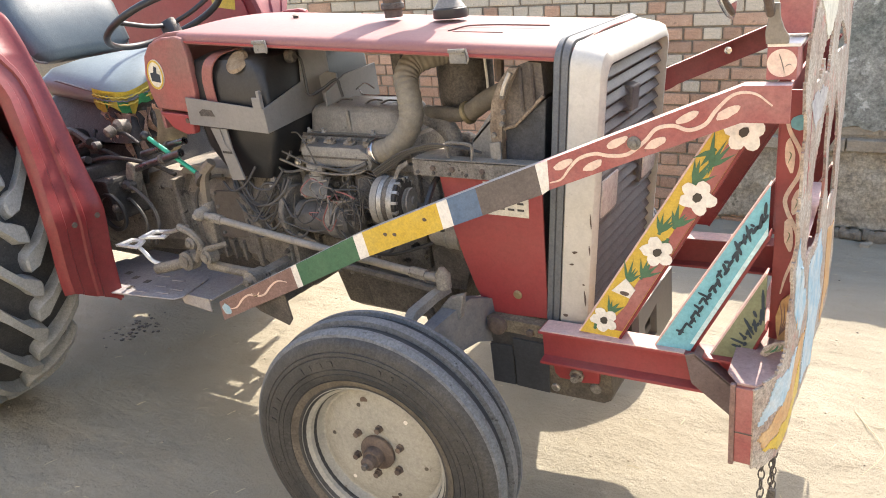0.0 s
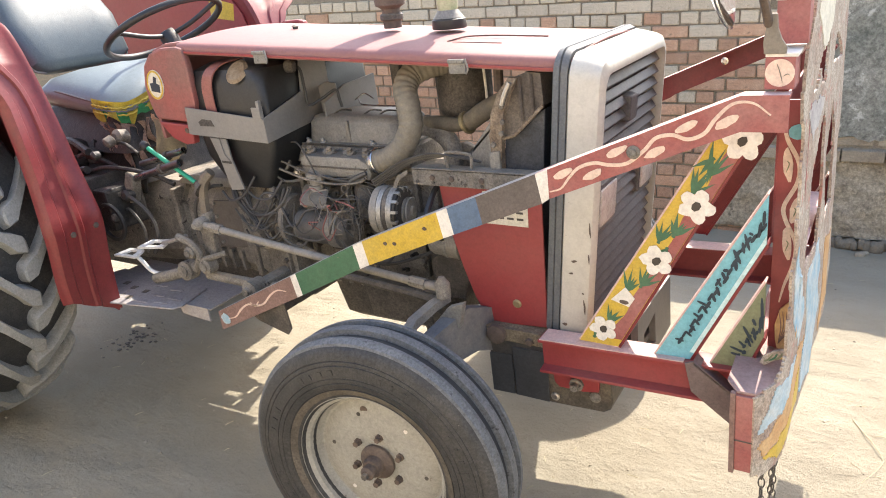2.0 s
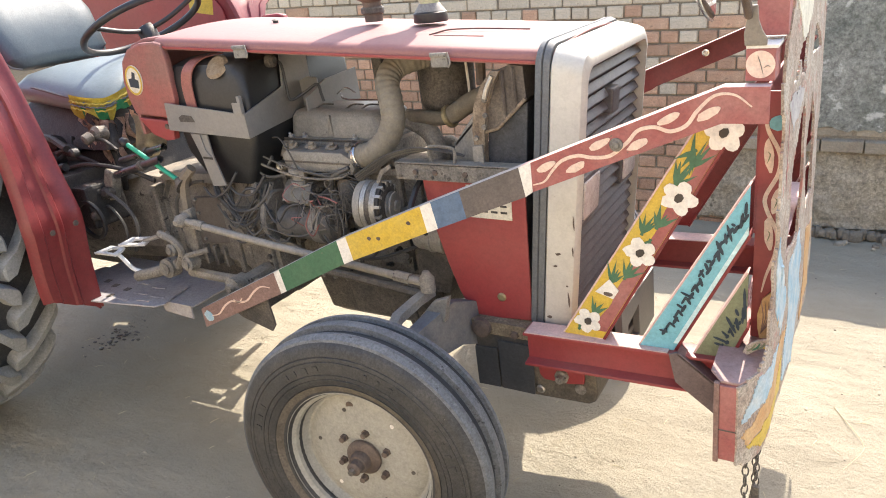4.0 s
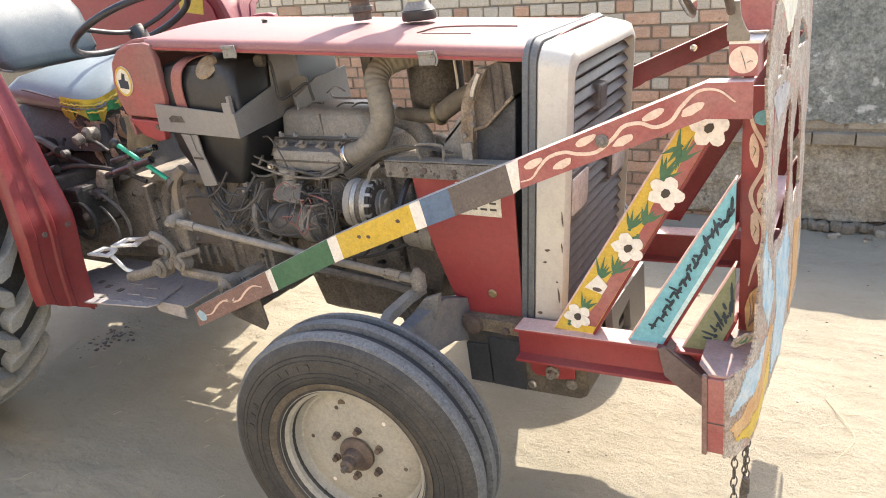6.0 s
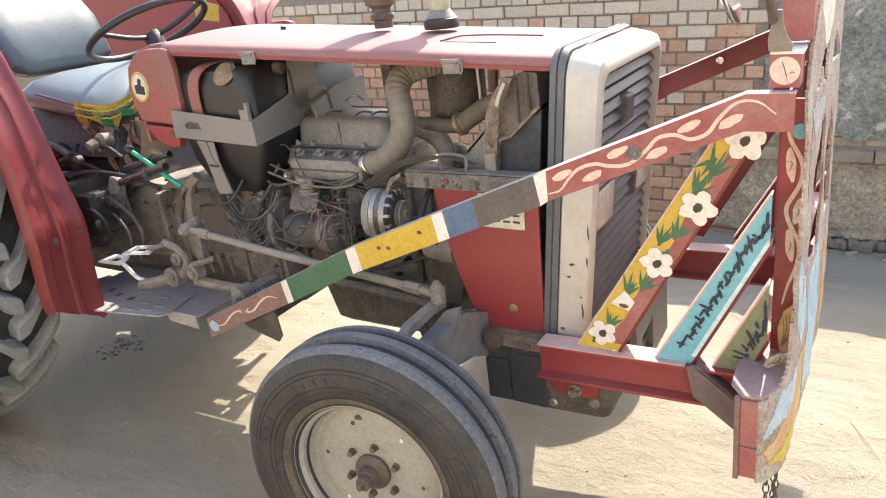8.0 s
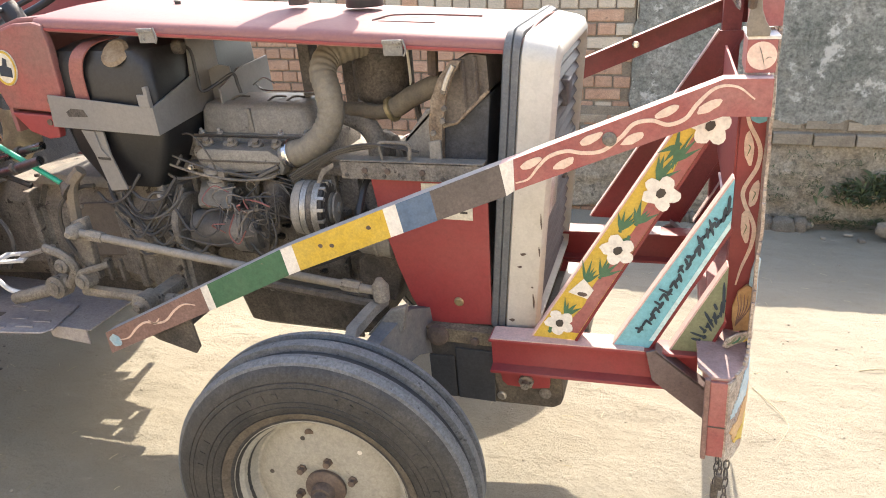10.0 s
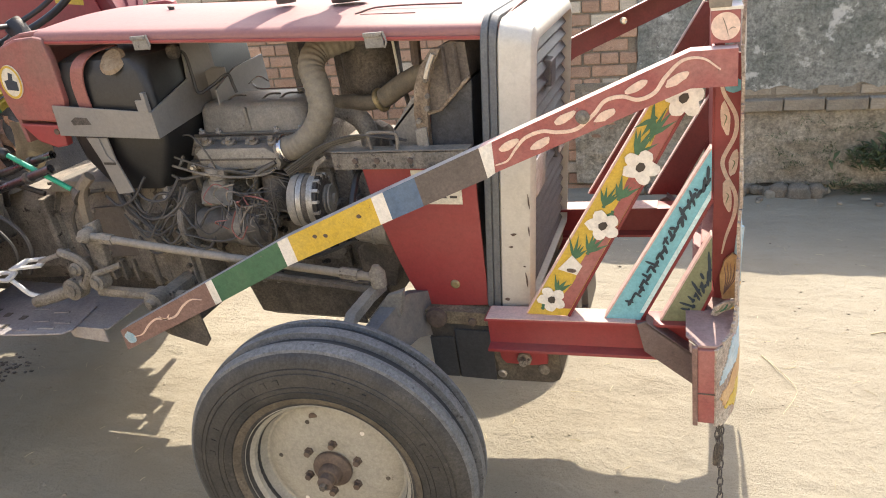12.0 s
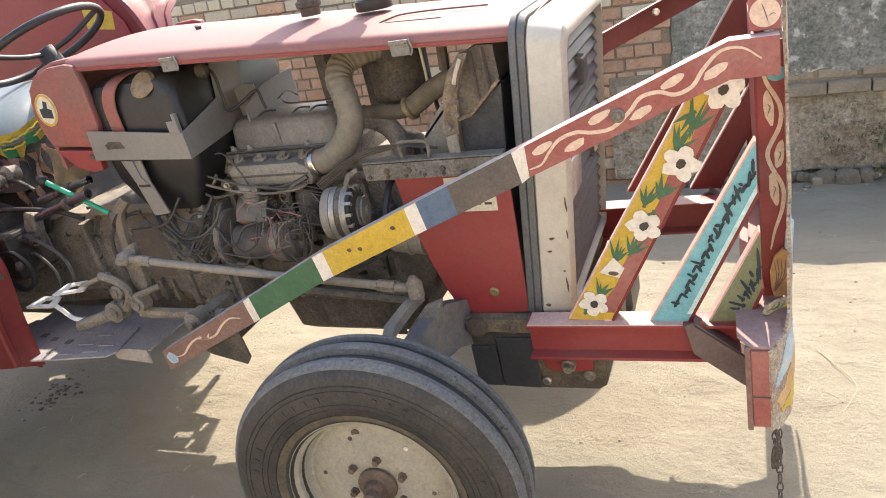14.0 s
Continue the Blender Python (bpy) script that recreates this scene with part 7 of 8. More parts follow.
# hydraulic lever shafts and gear lever
for (p, q, r) in (((-1.44, -0.31, 0.895), (-1.16, -0.31, 0.972), 0.014), ((-1.46, -0.25, 0.93), (-1.2, -0.25, 0.995), 0.013)):
    s = part("steel_shaft", tube([p, Vector(p).lerp(Vector(q), 0.5), q], r, 12), SHAFT, tractor, "greasy bright steel shaft", 40)
    part("shaft_collar", lathe([(r, -0.01), (r + 0.005, -0.008), (r + 0.005, 0.008), (r, 0.01)], Vector(p).lerp(Vector(q), 0.62), Vector(q) - Vector(p), 14), IRON_DARK, s, smooth=30)
part("shaft_bracket", prism([(-1.50, 0.80), (-1.47, 0.80), (-1.44, 0.86), (-1.425, 0.91), (-1.46, 0.925), (-1.49, 0.87)], -0.33, -0.29, "y", 0.006), IRON, tractor)
lever = part("gear_lever", tube([(-1.335, -0.30, 1.018), (-1.24, -0.30, 0.965), (-1.12, -0.30, 0.898)], 0.0085, 10), LEVER_GREEN, tractor, "bright green sleeved gear lever", 40)
part("knob", lathe([(0.004, -0.012), (0.014, -0.008), (0.019, 0.004), (0.016, 0.018), (0.008, 0.024)], (-1.335, -0.30, 1.018), (-0.87, 0, 0.48), 16), BLACK, lever, smooth=60)
part("lever_boot", lathe([(0.035, 0), (0.03, 0.012), (0.018, 0.024), (0.012, 0.035)], (-1.09, -0.30, 0.875), (-0.8, 0, 0.55), 16), IRON_DARK, lever, smooth=40)

# pedals
def pedal(cx, cy, cz, yaw, mat):
    outer = [(-0.055, -0.024), (0.05, -0.026), (0.056, 0.0), (0.05, 0.026), (-0.02, 0.026)]
    inner = [(-0.02, -0.013), (0.032, -0.014), (0.036, 0.0), (0.032, 0.014), (-0.005, 0.013)]
    bm = mb()
    rings = []
    for pts, z in ((outer, 0.0), (outer, 0.008), (inner, 0.008), (inner, 0.0)):
        rings.append([bm.verts.new((x, y, z)) for x, y in pts])
    for a, b in zip(rings, rings[1:] + rings[:1]):
        for k in range(5):
            bm.faces.new((a[k], a[(k + 1) % 5], b[(k + 1) % 5], b[k]))
    shift(bm, Matrix.Translation((cx, cy, cz)) @ Matrix.Rotation(yaw, 4, "Z") @ Matrix.Rotation(radians(12), 4, "X"))
    return part("pedal", bm, mat, tractor, "worn bright open foot pedal")


p1 = pedal(-1.385, -0.455, 0.662, 0.1, PEDAL)
part("pedal_arm", tube([(-1.35, -0.455, 0.66), (-1.325, -0.455, 0.64), (-1.295, -0.45, 0.605), (-1.26, -0.44, 0.592)], 0.008, 8), PEDAL, p1, smooth=40)
p2 = pedal(-1.31, -0.40, 0.682, 0.35, PEDAL)
part("pedal_arm", tube([(-1.27, -0.39, 0.69), (-1.20, -0.38, 0.71), (-1.14, -0.38, 0.73)], 0.008, 8), STEEL, p2, smooth=40)
brk = part("brake_cross_shaft", tube([(-1.28, -0.45, 0.575), (-1.17, -0.44, 0.605), (-1.07, -0.42, 0.64)], 0.02, 10), IRON, tractor, "dusty pedal cross shaft", 40)
for (x, y, z, r) in ((-1.11, -0.43, 0.625, 0.035), (-1.01, -0.42, 0.65, 0.026), (-1.06, -0.43, 0.70, 0.022)):
    part("lever_boss", lathe([(r, -0.02), (r, 0.02), (r * 0.6, 0.024), (r * 0.6, 0.03)], (x, y, z), (0, -1, 0.1), 18), IRON, brk, smooth=30)
part("curved_arm", tube([(-1.12, -0.43, 0.75), (-1.06, -0.43, 0.73), (-1.03, -0.43, 0.69), (-1.07, -0.43, 0.63)], 0.014, 8), IRON, brk, smooth=40)
part("return_link", tube([(-1.04, -0.43, 0.67), (-0.97, -0.42, 0.69), (-0.93, -0.40, 0.70)], 0.01, 8), IRON, brk, smooth=40)
part("lower_rod", tube([(-1.05, -0.40, 0.60), (-0.9, -0.38, 0.585), (-0.72, -0.34, 0.565)], 0.018, 8), IRON, tractor, smooth=40)
ear = part("side_lug", lathe([(0.016, -0.03), (0.03, -0.03), (0.032, 0.03), (0.018, 0.036), (0.014, 0.05)], (-0.83, -0.40, 0.585), (0, -1, 0), 20), IRON, tractor, "round greasy pivot lug", 30)
part("lug_arm", box(-0.845, -0.79, -0.38, -0.22, 0.568, 0.602, 0.01), IRON, ear)

# foot plate with slots
foot_bm = mb()
prism([(-1.72, -0.35), (-1.62, -0.535), (-1.455, -0.548), (-1.17, -0.50), (-1.15, -0.47), (-1.185, -0.32), (-1.7, -0.30)], 0.492, 0.498, "z", 0.002, foot_bm)
foot = part("foot_plate", foot_bm, FOOT, tractor, "mauve-grey sheet foot plate with pressed slots")
for k, (x, y) in enumerate(((-1.42, -0.49), (-1.34, -0.50), (-1.25, -0.48), (-1.40, -0.43), (-1.31, -0.44), (-1.22, -0.44), (-1.48, -0.42), (-1.38, -0.37), (-1.28, -0.38), (-1.55, -0.40))):
    t = box(-0.03, 0.03, -0.005, 0.005, 0.498, 0.5015, 0.002) if k % 3 else box(-0.012, 0.012, -0.012, 0.012, 0.498, 0.4995, 0)
    shift(t, Matrix.Translation((x, y, 0)) @ Matrix.Rotation(0.12, 4, "Z"))
    part("pressed_slot", t, IRON_DARK if not k % 3 else FOOT, foot)
part("plate_bracket", box(-1.19, -1.04, -0.44, -0.2, 0.484, 0.490, 0.002), FOOT, foot)
part("plate_bracket", prism([(-1.2, 0.492), (-1.05, 0.492), (-1.05, 0.44), (-1.19, 0.45)], -0.446, -0.44, "y", 0.001), FOOT, foot)
part("inner_foot_sheet", box(-1.72, -1.06, -0.335, -0.16, 0.474, 0.480, 0.002), FOOT, foot)

# steering link, axle and its support
drag = part("drag_link", tube([(-0.985, -0.42, 0.802), (-0.6, -0.42, 0.757), (-0.35, -0.42, 0.733), (-0.07, -0.42, 0.705)], 0.0125, 12), surface("dusty_rod", (0.24, 0.215, 0.18), 0.65, 0.1, scale=14, bump=0.2), tractor, "dusty steering drag link", 40)
for x, z in ((-0.995, 0.805), (-0.065, 0.708)):
    part("ball_joint", lathe([(0.012, -0.03), (0.021, -0.026), (0.022, 0.014), (0.016, 0.022), (0.009, 0.034)], (x, -0.42, z), (0, -1, 0) if x < -0.5 else (0, 0, 1), 18), IRON, drag, smooth=40)
part("joint_sleeve", tube([(-0.95, -0.42, 0.798), (-0.90, -0.42, 0.792)], 0.017, 6), IRON, drag)
part("joint_sleeve", tube([(-0.17, -0.42, 0.716), (-0.12, -0.42, 0.711)], 0.017, 6), IRON, drag)
part("drop_arm", prism([(-1.03, 0.82), (-0.97, 0.84), (-0.98, 0.70), (-1.0, 0.66), (-1.04, 0.70)], -0.40, -0.375, "y", 0.006), IRON, tractor)
for side in (-1, 1):
    ax = part("axle_beam", loft([[(x + dx, side * y, z + dz) for dx, dz in ((-h * 0.5, -h), (h * 0.5, -h), (h * 0.35, h), (-h * 0.35, h))] for x, y, z, h in ((0.06, 0.02, 0.46, 0.07), (0.03, 0.25, 0.535, 0.07), (-0.015, 0.40, 0.595, 0.068), (-0.05, 0.52, 0.575, 0.055), (-0.075, 0.60, 0.55, 0.045))], cap=(True, True)), surface("blue_grey_axle", (0.1, 0.105, 0.118), 0.65, other=(0.26, 0.235, 0.195), amount=0.9, scale=9, bump=0.3), tractor, "blue-grey dusty axle arm", 30)
    part("king_pin", lathe([(0.034, -0.16), (0.034, 0.10), (0.028, 0.12), (0.028, 0.14), (0.012, 0.15)], (-0.08, side * 0.585, 0.52), (0, side * 0.04, 1), 18), IRON, ax, smooth=30)
    arm = loft([[Vector(c) + Vector((dx, dy, dz)) for dx, dy, dz in ((-0.014, 0.0, -h), (0.014, 0.0, -h), (0.014, 0.0, h), (-0.014, 0.0, h))] for c, h in (((-0.085, side * 0.59, 0.645), 0.014), ((-0.1, side * 0.53, 0.655), 0.013), ((-0.08, side * 0.45, 0.675), 0.012), ((-0.062, side * 0.40, 0.685), 0.012))], cap=(True, True))
    part("steering_arm", arm, IRON_GREY, ax, smooth=30)
    part("stub_axle", lathe([(0.03, 0), (0.03, 0.1)], (-0.09, side * 0.6, 0.40), (0, side, -0.1), 14), IRON_DARK, ax)
    part("web", prism([(-0.1, 0.60), (0.0, 0.62), (0.02, 0.70), (-0.03, 0.68)], side * 0.44 - 0.012, side * 0.44 + 0.012, "y", 0.004), IRON_GREY, ax)
PLATE_GREY = surface("blue_black_sheet", (0.05, 0.053, 0.058), 0.5, other=(0.085, 0.086, 0.088), scale=9, bump=0.1, grit=0.2, dust=0.1)
CASTING = surface("brown_black_casting", (0.06, 0.056, 0.052), 0.65, other=(0.13, 0.11, 0.085), amount=0.9, scale=6, bump=0.3, grit=0.25)
sup_bm = prism([(0.015, 0.525), (0.365, 0.525), (0.375, 0.50), (0.378, 0.39), (0.37, 0.365), (0.35, 0.352), (0.20, 0.346), (0.03, 0.345), (0.015, 0.35)], -0.345, 0.17, "y", 0.012)
support = part("axle_support", sup_bm, CASTING, tractor, "brown-black cast front axle support", 30)
part("front_skirt", prism([(0.19, 0.46), (0.372, 0.47), (0.374, 0.395), (0.366, 0.37), (0.348, 0.357), (0.21, 0.351)], -0.349, -0.345, "y", 0.002), surface("dusty_brown_casting", (0.15, 0.125, 0.09), 0.8, other=(0.07, 0.06, 0.05), amount=0.9, scale=10, bump=0.4, grit=0.35), support, "dusty brown lower casting")
part("black_plate", prism([(0.093, 0.512), (0.20, 0.512), (0.195, 0.352), (0.093, 0.352)], -0.3535, -0.349, "y", 0.002), PLATE_GREY, support)
part("black_plate", prism([(0.018, 0.48), (0.088, 0.485), (0.088, 0.352), (0.018, 0.35)], -0.353, -0.349, "y", 0.002), PLATE_GREY, support)
part("support_ledge", box(0.0, 0.30, -0.352, 0.24, 0.527, 0.568, 0.004), surface("ochre_dusty_iron", (0.26, 0.215, 0.14), 0.85, other=(0.13, 0.10, 0.07), amount=1.0, scale=16, bump=0.6, grit=0.4), support, "ochre dust-covered ledge")
part("support_boss", lathe([(0.03, 0), (0.028, 0.014), (0.016, 0.018)], (0.05, -0.352, 0.548), (0, -1, 0), 14), RUST, support)
part("support_bolt", disc_bolt((0.15, -0.352, 0.54), 0.012, 0.01), RUST, support)
part("support_bolt", lathe([(0.013, 0), (0.013, 0.004), (0.008, 0.007)], (0.213, -0.349, 0.375), (0, -1, 0), 14), STEEL, support, smooth=30)
part("support_bolt", lathe([(0.016, 0), (0.016, 0.004), (0.009, 0.008)], (0.33, -0.349, 0.40), (0, -1, 0), 14), IRON, support, smooth=30)
# slotted bracket in front of the support
t = mb()
outer = [(-0.21, 0.40), (0.15, 0.40), (0.15, 0.575), (-0.21, 0.585)]
inner = [(-0.15, 0.43), (-0.03, 0.43), (-0.03, 0.53), (-0.15, 0.515)]
rings = [[t.verts.new((x, y, z)) for y, z in pts] for x, pts in ((0.39, outer), (0.41, outer), (0.41, inner), (0.39, inner))]
for p, q in zip(rings, rings[1:] + rings[:1]):
    for k in range(4):
        t.faces.new((p[k], p[(k + 1) % 4], q[(k + 1) % 4], q[k]))
bracket = part("slotted_bracket", t, SHEET_GREY, support, "pale grey slotted front bracket")
part("bracket_arm", box(0.36, 0.392, -0.2, 0.14, 0.44, 0.46, 0.003), SHEET_GREY, bracket)
part("bracket_shelf", box(0.33, 0.39, -0.2, 0.14, 0.560, 0.572, 0.002), SHEET_GREY, bracket)
part("shelf_slot", box(0.345, 0.375, -0.19, -0.15, 0.572, 0.5735, 0), IRON_DARK, bracket)
part("bar_bracket", prism([(-0.80, 0.585), (-0.60, 0.68), (-0.585, 0.53), (-0.605, 0.505), (-0.72, 0.535)], -0.512, -0.506, "y", 0.002), IRON_DARK, guard, "dark steel fixing plate")
part("bar_tie", box(-0.70, -0.64, -0.508, -0.2, 0.56, 0.59, 0.004), IRON_DARK, guard)

# ---------------------------------------------------------------- seat and steering wheel
def cushion(loops, mat, label, name, parent):
    return part(name, loft(loops, cap=(True, True)), mat, parent, label, 50)


seat = cushion([rect_loop(-2.0, -1.49, -0.19, 0.19, 1.125, 0.08, 6), rect_loop(-2.04, -1.455, -0.225, 0.225, 1.14, 0.10, 6), rect_loop(-2.062, -1.432, -0.25, 0.25, 1.18, 0.12, 6), rect_loop(-2.055, -1.44, -0.245, 0.245, 1.205, 0.12, 6), rect_loop(-2.02, -1.475, -0.20, 0.20, 1.24, 0.12, 6), rect_loop(-1.90, -1.55, -0.13, 0.13, 1.258, 0.10, 6), rect_loop(-1.80, -1.65, -0.05, 0.05, 1.263, 0.04, 6)], VINYL, "grey vinyl driver's seat", "seat", tractor)


def seat_drop(x, y):
    """How far the cushion is bent down at its front corner to fit the camera's view."""
    return 0.085 * min(1, max(0, (x + 1.86) / 0.36)) * min(1, max(0, (0.06 - y) / 0.26)) - 0.06 * (x + 1.72)


for v in seat.data.vertices:
    v.co.x = -2.06 + (v.co.x + 2.06) * 0.9
    v.co.z += 0.018 - seat_drop(v.co.x, v.co.y)
edge = smooth_line([(-2.0, -0.16, 0), (-1.93, -0.232, 0), (-1.75, -0.246, 0), (-1.62, -0.243, 0), (-1.545, -0.215, 0), (-1.503, -0.13, 0), (-1.497, 0.02, 0)], 5)
part("seat_piping", tube([(p.x, p.y, 1.21 - seat_drop(p.x, p.y)) for p in edge], 0.005, 6, smooth=False), BLACK_SOFT, seat, smooth=40)
back = mb()
rings = []
for u, w, d in ((-0.14, 0.18, 0.03), (-0.07, 0.23, 0.065), (0.3, 0.255, 0.08), (0.7, 0.22, 0.07), (0.92, 0.18, 0.05), (1.0, 0.13, 0.03)):
    c = Vector((-2.05 - 0.22 * u, 0, 1.32 + 0.40 * u))
    ring = []
    for k in range(20):
        a = 2 * math.pi * k / 20
        sx = math.copysign(abs(math.cos(a)) ** 0.5, math.cos(a)) * d
        sy = math.copysign(abs(math.sin(a)) ** 0.5, math.sin(a)) * w
        ring.append((c.x + sx * 0.9 - 0.02 * (abs(sy) / 0.2) * -1, c.y + sy, c.z + sx * 0.4))
    rings.append(ring)
loft(rings, back, cap=(True, True))
backrest = part("backrest", back, VINYL_DARK, tractor, "grey vinyl padded backrest", 50)
for s in (-1, 1):
    part("seam", tube([(r[k][0] + 0.004, r[k][1] * 1.0, r[k][2]) for r, k in ((rr, 5 if s > 0 else 15) for rr in rings)], 0.005, 6), IRON_GREY, backrest, smooth=40)
front = smooth_line([(-1.645, -0.253, 0), (-1.575, -0.246, 0), (-1.52, -0.205, 0), (-1.492, -0.12, 0), (-1.487, 0.02, 0)], 6)
n = len(front) - 1
cl = mb()
rows = []
for i, p in enumerate(front):
    u = i / n
    drop = 0.075 + 0.014 * math.sin(u * 16) + 0.008 * math.sin(u * 37)
    rows.append([cl.verts.new((p.x + 0.008 * v * math.sin(u * 21), p.y - 0.012 * math.sin(u * 17 + v * 3) * v, 1.224 - seat_drop(p.x, p.y) - drop * v)) for v in (0, 0.2, 0.45, 0.7, 1.0)])
for k, (a, b) in enumerate(zip(rows, rows[1:])):
    for m in range(4):
        f = cl.faces.new((a[m], b[m], b[m + 1], a[m + 1]))
        f.material_index = 0 if m < 2 else (1 if (k // 3) % 2 else 0)
bmesh.ops.solidify(cl, geom=list(cl.faces), thickness=0.003)
part("fringed_cover", cl, [CLOTH, CLOTH_GREEN], seat, "yellow and green fringed seat cloth", 50)
for row in range(3):
    part("braid", tube([(p.x, p.y - 0.005, 1.20 - seat_drop(p.x, p.y) - 0.013 * row + 0.004 * (k % 2)) for k, p in enumerate(front)], 0.0035, 5, smooth=False), (CLOTH, BLACK_SOFT, CLOTH)[row], seat)
q = random.Random(12)
for k in range(9):
    rag = mb()
    c0 = front[2 + k * 2]
    drop = (0.08, 0.12, 0.14, 0.27, 0.22, 0.15, 0.13, 0.16, 0.1)[k]
    rows = []
    for i in range(9):
        u = i / 8
        w = 0.02 * (1 - 0.55 * u) * q.uniform(0.75, 1.2)
        c = Vector((c0.x + 0.02 * u * math.sin(k * 2.1 + u * 4) + q.uniform(-0.003, 0.003), c0.y + 0.012 - 0.014 * math.sin(k * 1.7 + u * 7), 1.14 - seat_drop(c0.x, c0.y) - drop * u))
        rows.append([rag.verts.new(c + Vector((d * w, 0.010 * math.cos(d * 2.4 + u * 6 + k), 0))) for d in (-1, -0.4, 0.3, 1)])
    for a, b in zip(rows, rows[1:]):
        for m in range(3):
            rag.faces.new((a[m], b[m], b[m + 1], a[m + 1]))
    bmesh.ops.solidify(rag, geom=list(rag.faces), thickness=0.003)
    part("rag_strip", rag, RAG, seat, "dirty pinkish torn rag", 50)
flap = mb()
grid = [[flap.verts.new((-1.40 + 0.13 * u + 0.012 * math.sin(v * 5), -0.19 - 0.02 * math.sin(u * 3 + v * 2), 1.09 - (0.15 + 0.035 * math.sin(u * 5)) * v)) for u in (0, 0.2, 0.4, 0.6, 0.8, 1)] for v in (0, 0.25, 0.5, 0.75, 1)]
for a, b in zip(grid, grid[1:]):
    for m in range(5):
        flap.faces.new((a[m], a[m + 1], b[m + 1], b[m]))
bmesh.ops.solidify(flap, geom=list(flap.faces), thickness=0.003)
part("torn_flap", flap, surface("dusty_beige_sheet", (0.33, 0.29, 0.21), 0.8, other=(0.22, 0.19, 0.14), amount=0.9, scale=14, bump=0.4), tractor, "dusty beige torn sheet flap", 50)
part("rolled_cloth", tube([(-2.0, 0.22, 1.235), (-1.985, 0.1, 1.245), (-1.98, -0.02, 1.235)], 0.016, 10), surface("flowered_cloth", (0.45, 0.4, 0.4), 0.95, other=(0.08, 0.25, 0.16), amount=1.0, scale=50, wear=(0.4, 0.1, 0.15), wear_at=0.56, wear_scale=60, bump=0.4), seat, "small rolled flowered cloth", 60)

W = Matrix.Translation((-1.43, 0.0, 1.395)) @ Matrix.Rotation(radians(-25), 4, "Y")
bm = mb()
ringpts = []
for k in range(40):
    a = 2 * math.pi * k / 40
    ringpts.append([bm.verts.new(((0.232 + 0.0125 * math.cos(b)) * math.cos(a), (0.232 + 0.0125 * math.cos(b)) * math.sin(a), 0.0125 * math.sin(b))) for b in (2 * math.pi * j / 10 for j in range(10))])
for a, b in zip(ringpts, ringpts[1:] + ringpts[:1]):
    for j in range(10):
        bm.faces.new((a[j], a[(j + 1) % 10], b[(j + 1) % 10], b[j]))
shift(bm, W)
sw = part("steering_wheel", bm, BLACK, tractor, "thin-rimmed black steering wheel", 60)
part("wheel_hub", shift(lathe([(0.034, -0.05), (0.036, -0.01), (0.03, 0.004), (0.014, 0.01)], (0, 0, -0.02), (0, 0, 1), 20), W), BLACK, sw, smooth=40)
for k in range(3):
    a = radians(35 + 120 * k)
    part("spoke", shift(tube([(0.02 * math.cos(a), 0.02 * math.sin(a), -0.03), (0.11 * math.cos(a), 0.11 * math.sin(a), -0.024), (0.228 * math.cos(a), 0.228 * math.sin(a), 0.0)], 0.009, 8), W), BLACK, sw, smooth=50)
part("steering_column", tube([(-1.425, 0, 1.37), (-1.35, 0, 1.25), (-1.22, 0, 1.05)], 0.022, 10), IRON_DARK, tractor, smooth=40)


def pierced_plate(outline, slots, holes, z, name, mat, parent, label):
    """A flat sheet cut to an outline, with real openings: straight slots (x, y, length, width) and free shapes."""
    step = 0.0075
    xs, ys = [p[0] for p in outline], [p[1] for p in outline]
    x0, y0 = min(xs), min(ys)
    nx, ny = int((max(xs) - x0) / step), int((max(ys) - y0) / step)
    bm = mb()
    g = {}

    def v(i, k):
        if (i, k) not in g:
            g[i, k] = bm.verts.new((x0 + i * step, y0 + k * step, z))
        return g[i, k]

    for i in range(nx):
        for k in range(ny):
            p = (x0 + (i + 0.5) * step, y0 + (k + 0.5) * step)
            if not inside(p, outline) or any(inside(p, h) for h in holes):
                continue
            if any(abs(p[0] - sx) < w / 2 and abs(p[1] - sy) < h / 2 for sx, sy, w, h in slots):
                continue
            bm.faces.new((v(i, k), v(i + 1, k), v(i + 1, k + 1), v(i, k + 1)))
    bmesh.ops.solidify(bm, geom=list(bm.faces), thickness=0.004)
    return part(name, bm, mat, parent, label)


# ---------------------------------------------------------------- fitting the side drawing to the camera's view
def fit_to_view(x, y, z):
    """Shifts a point of the side drawing, in its plane y, to fit the camera's view."""
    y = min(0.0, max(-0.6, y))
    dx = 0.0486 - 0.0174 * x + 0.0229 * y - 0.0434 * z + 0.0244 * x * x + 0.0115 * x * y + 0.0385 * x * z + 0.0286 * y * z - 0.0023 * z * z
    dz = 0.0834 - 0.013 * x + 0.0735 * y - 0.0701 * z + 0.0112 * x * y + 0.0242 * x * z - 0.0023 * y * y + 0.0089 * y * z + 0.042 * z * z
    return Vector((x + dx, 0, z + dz))


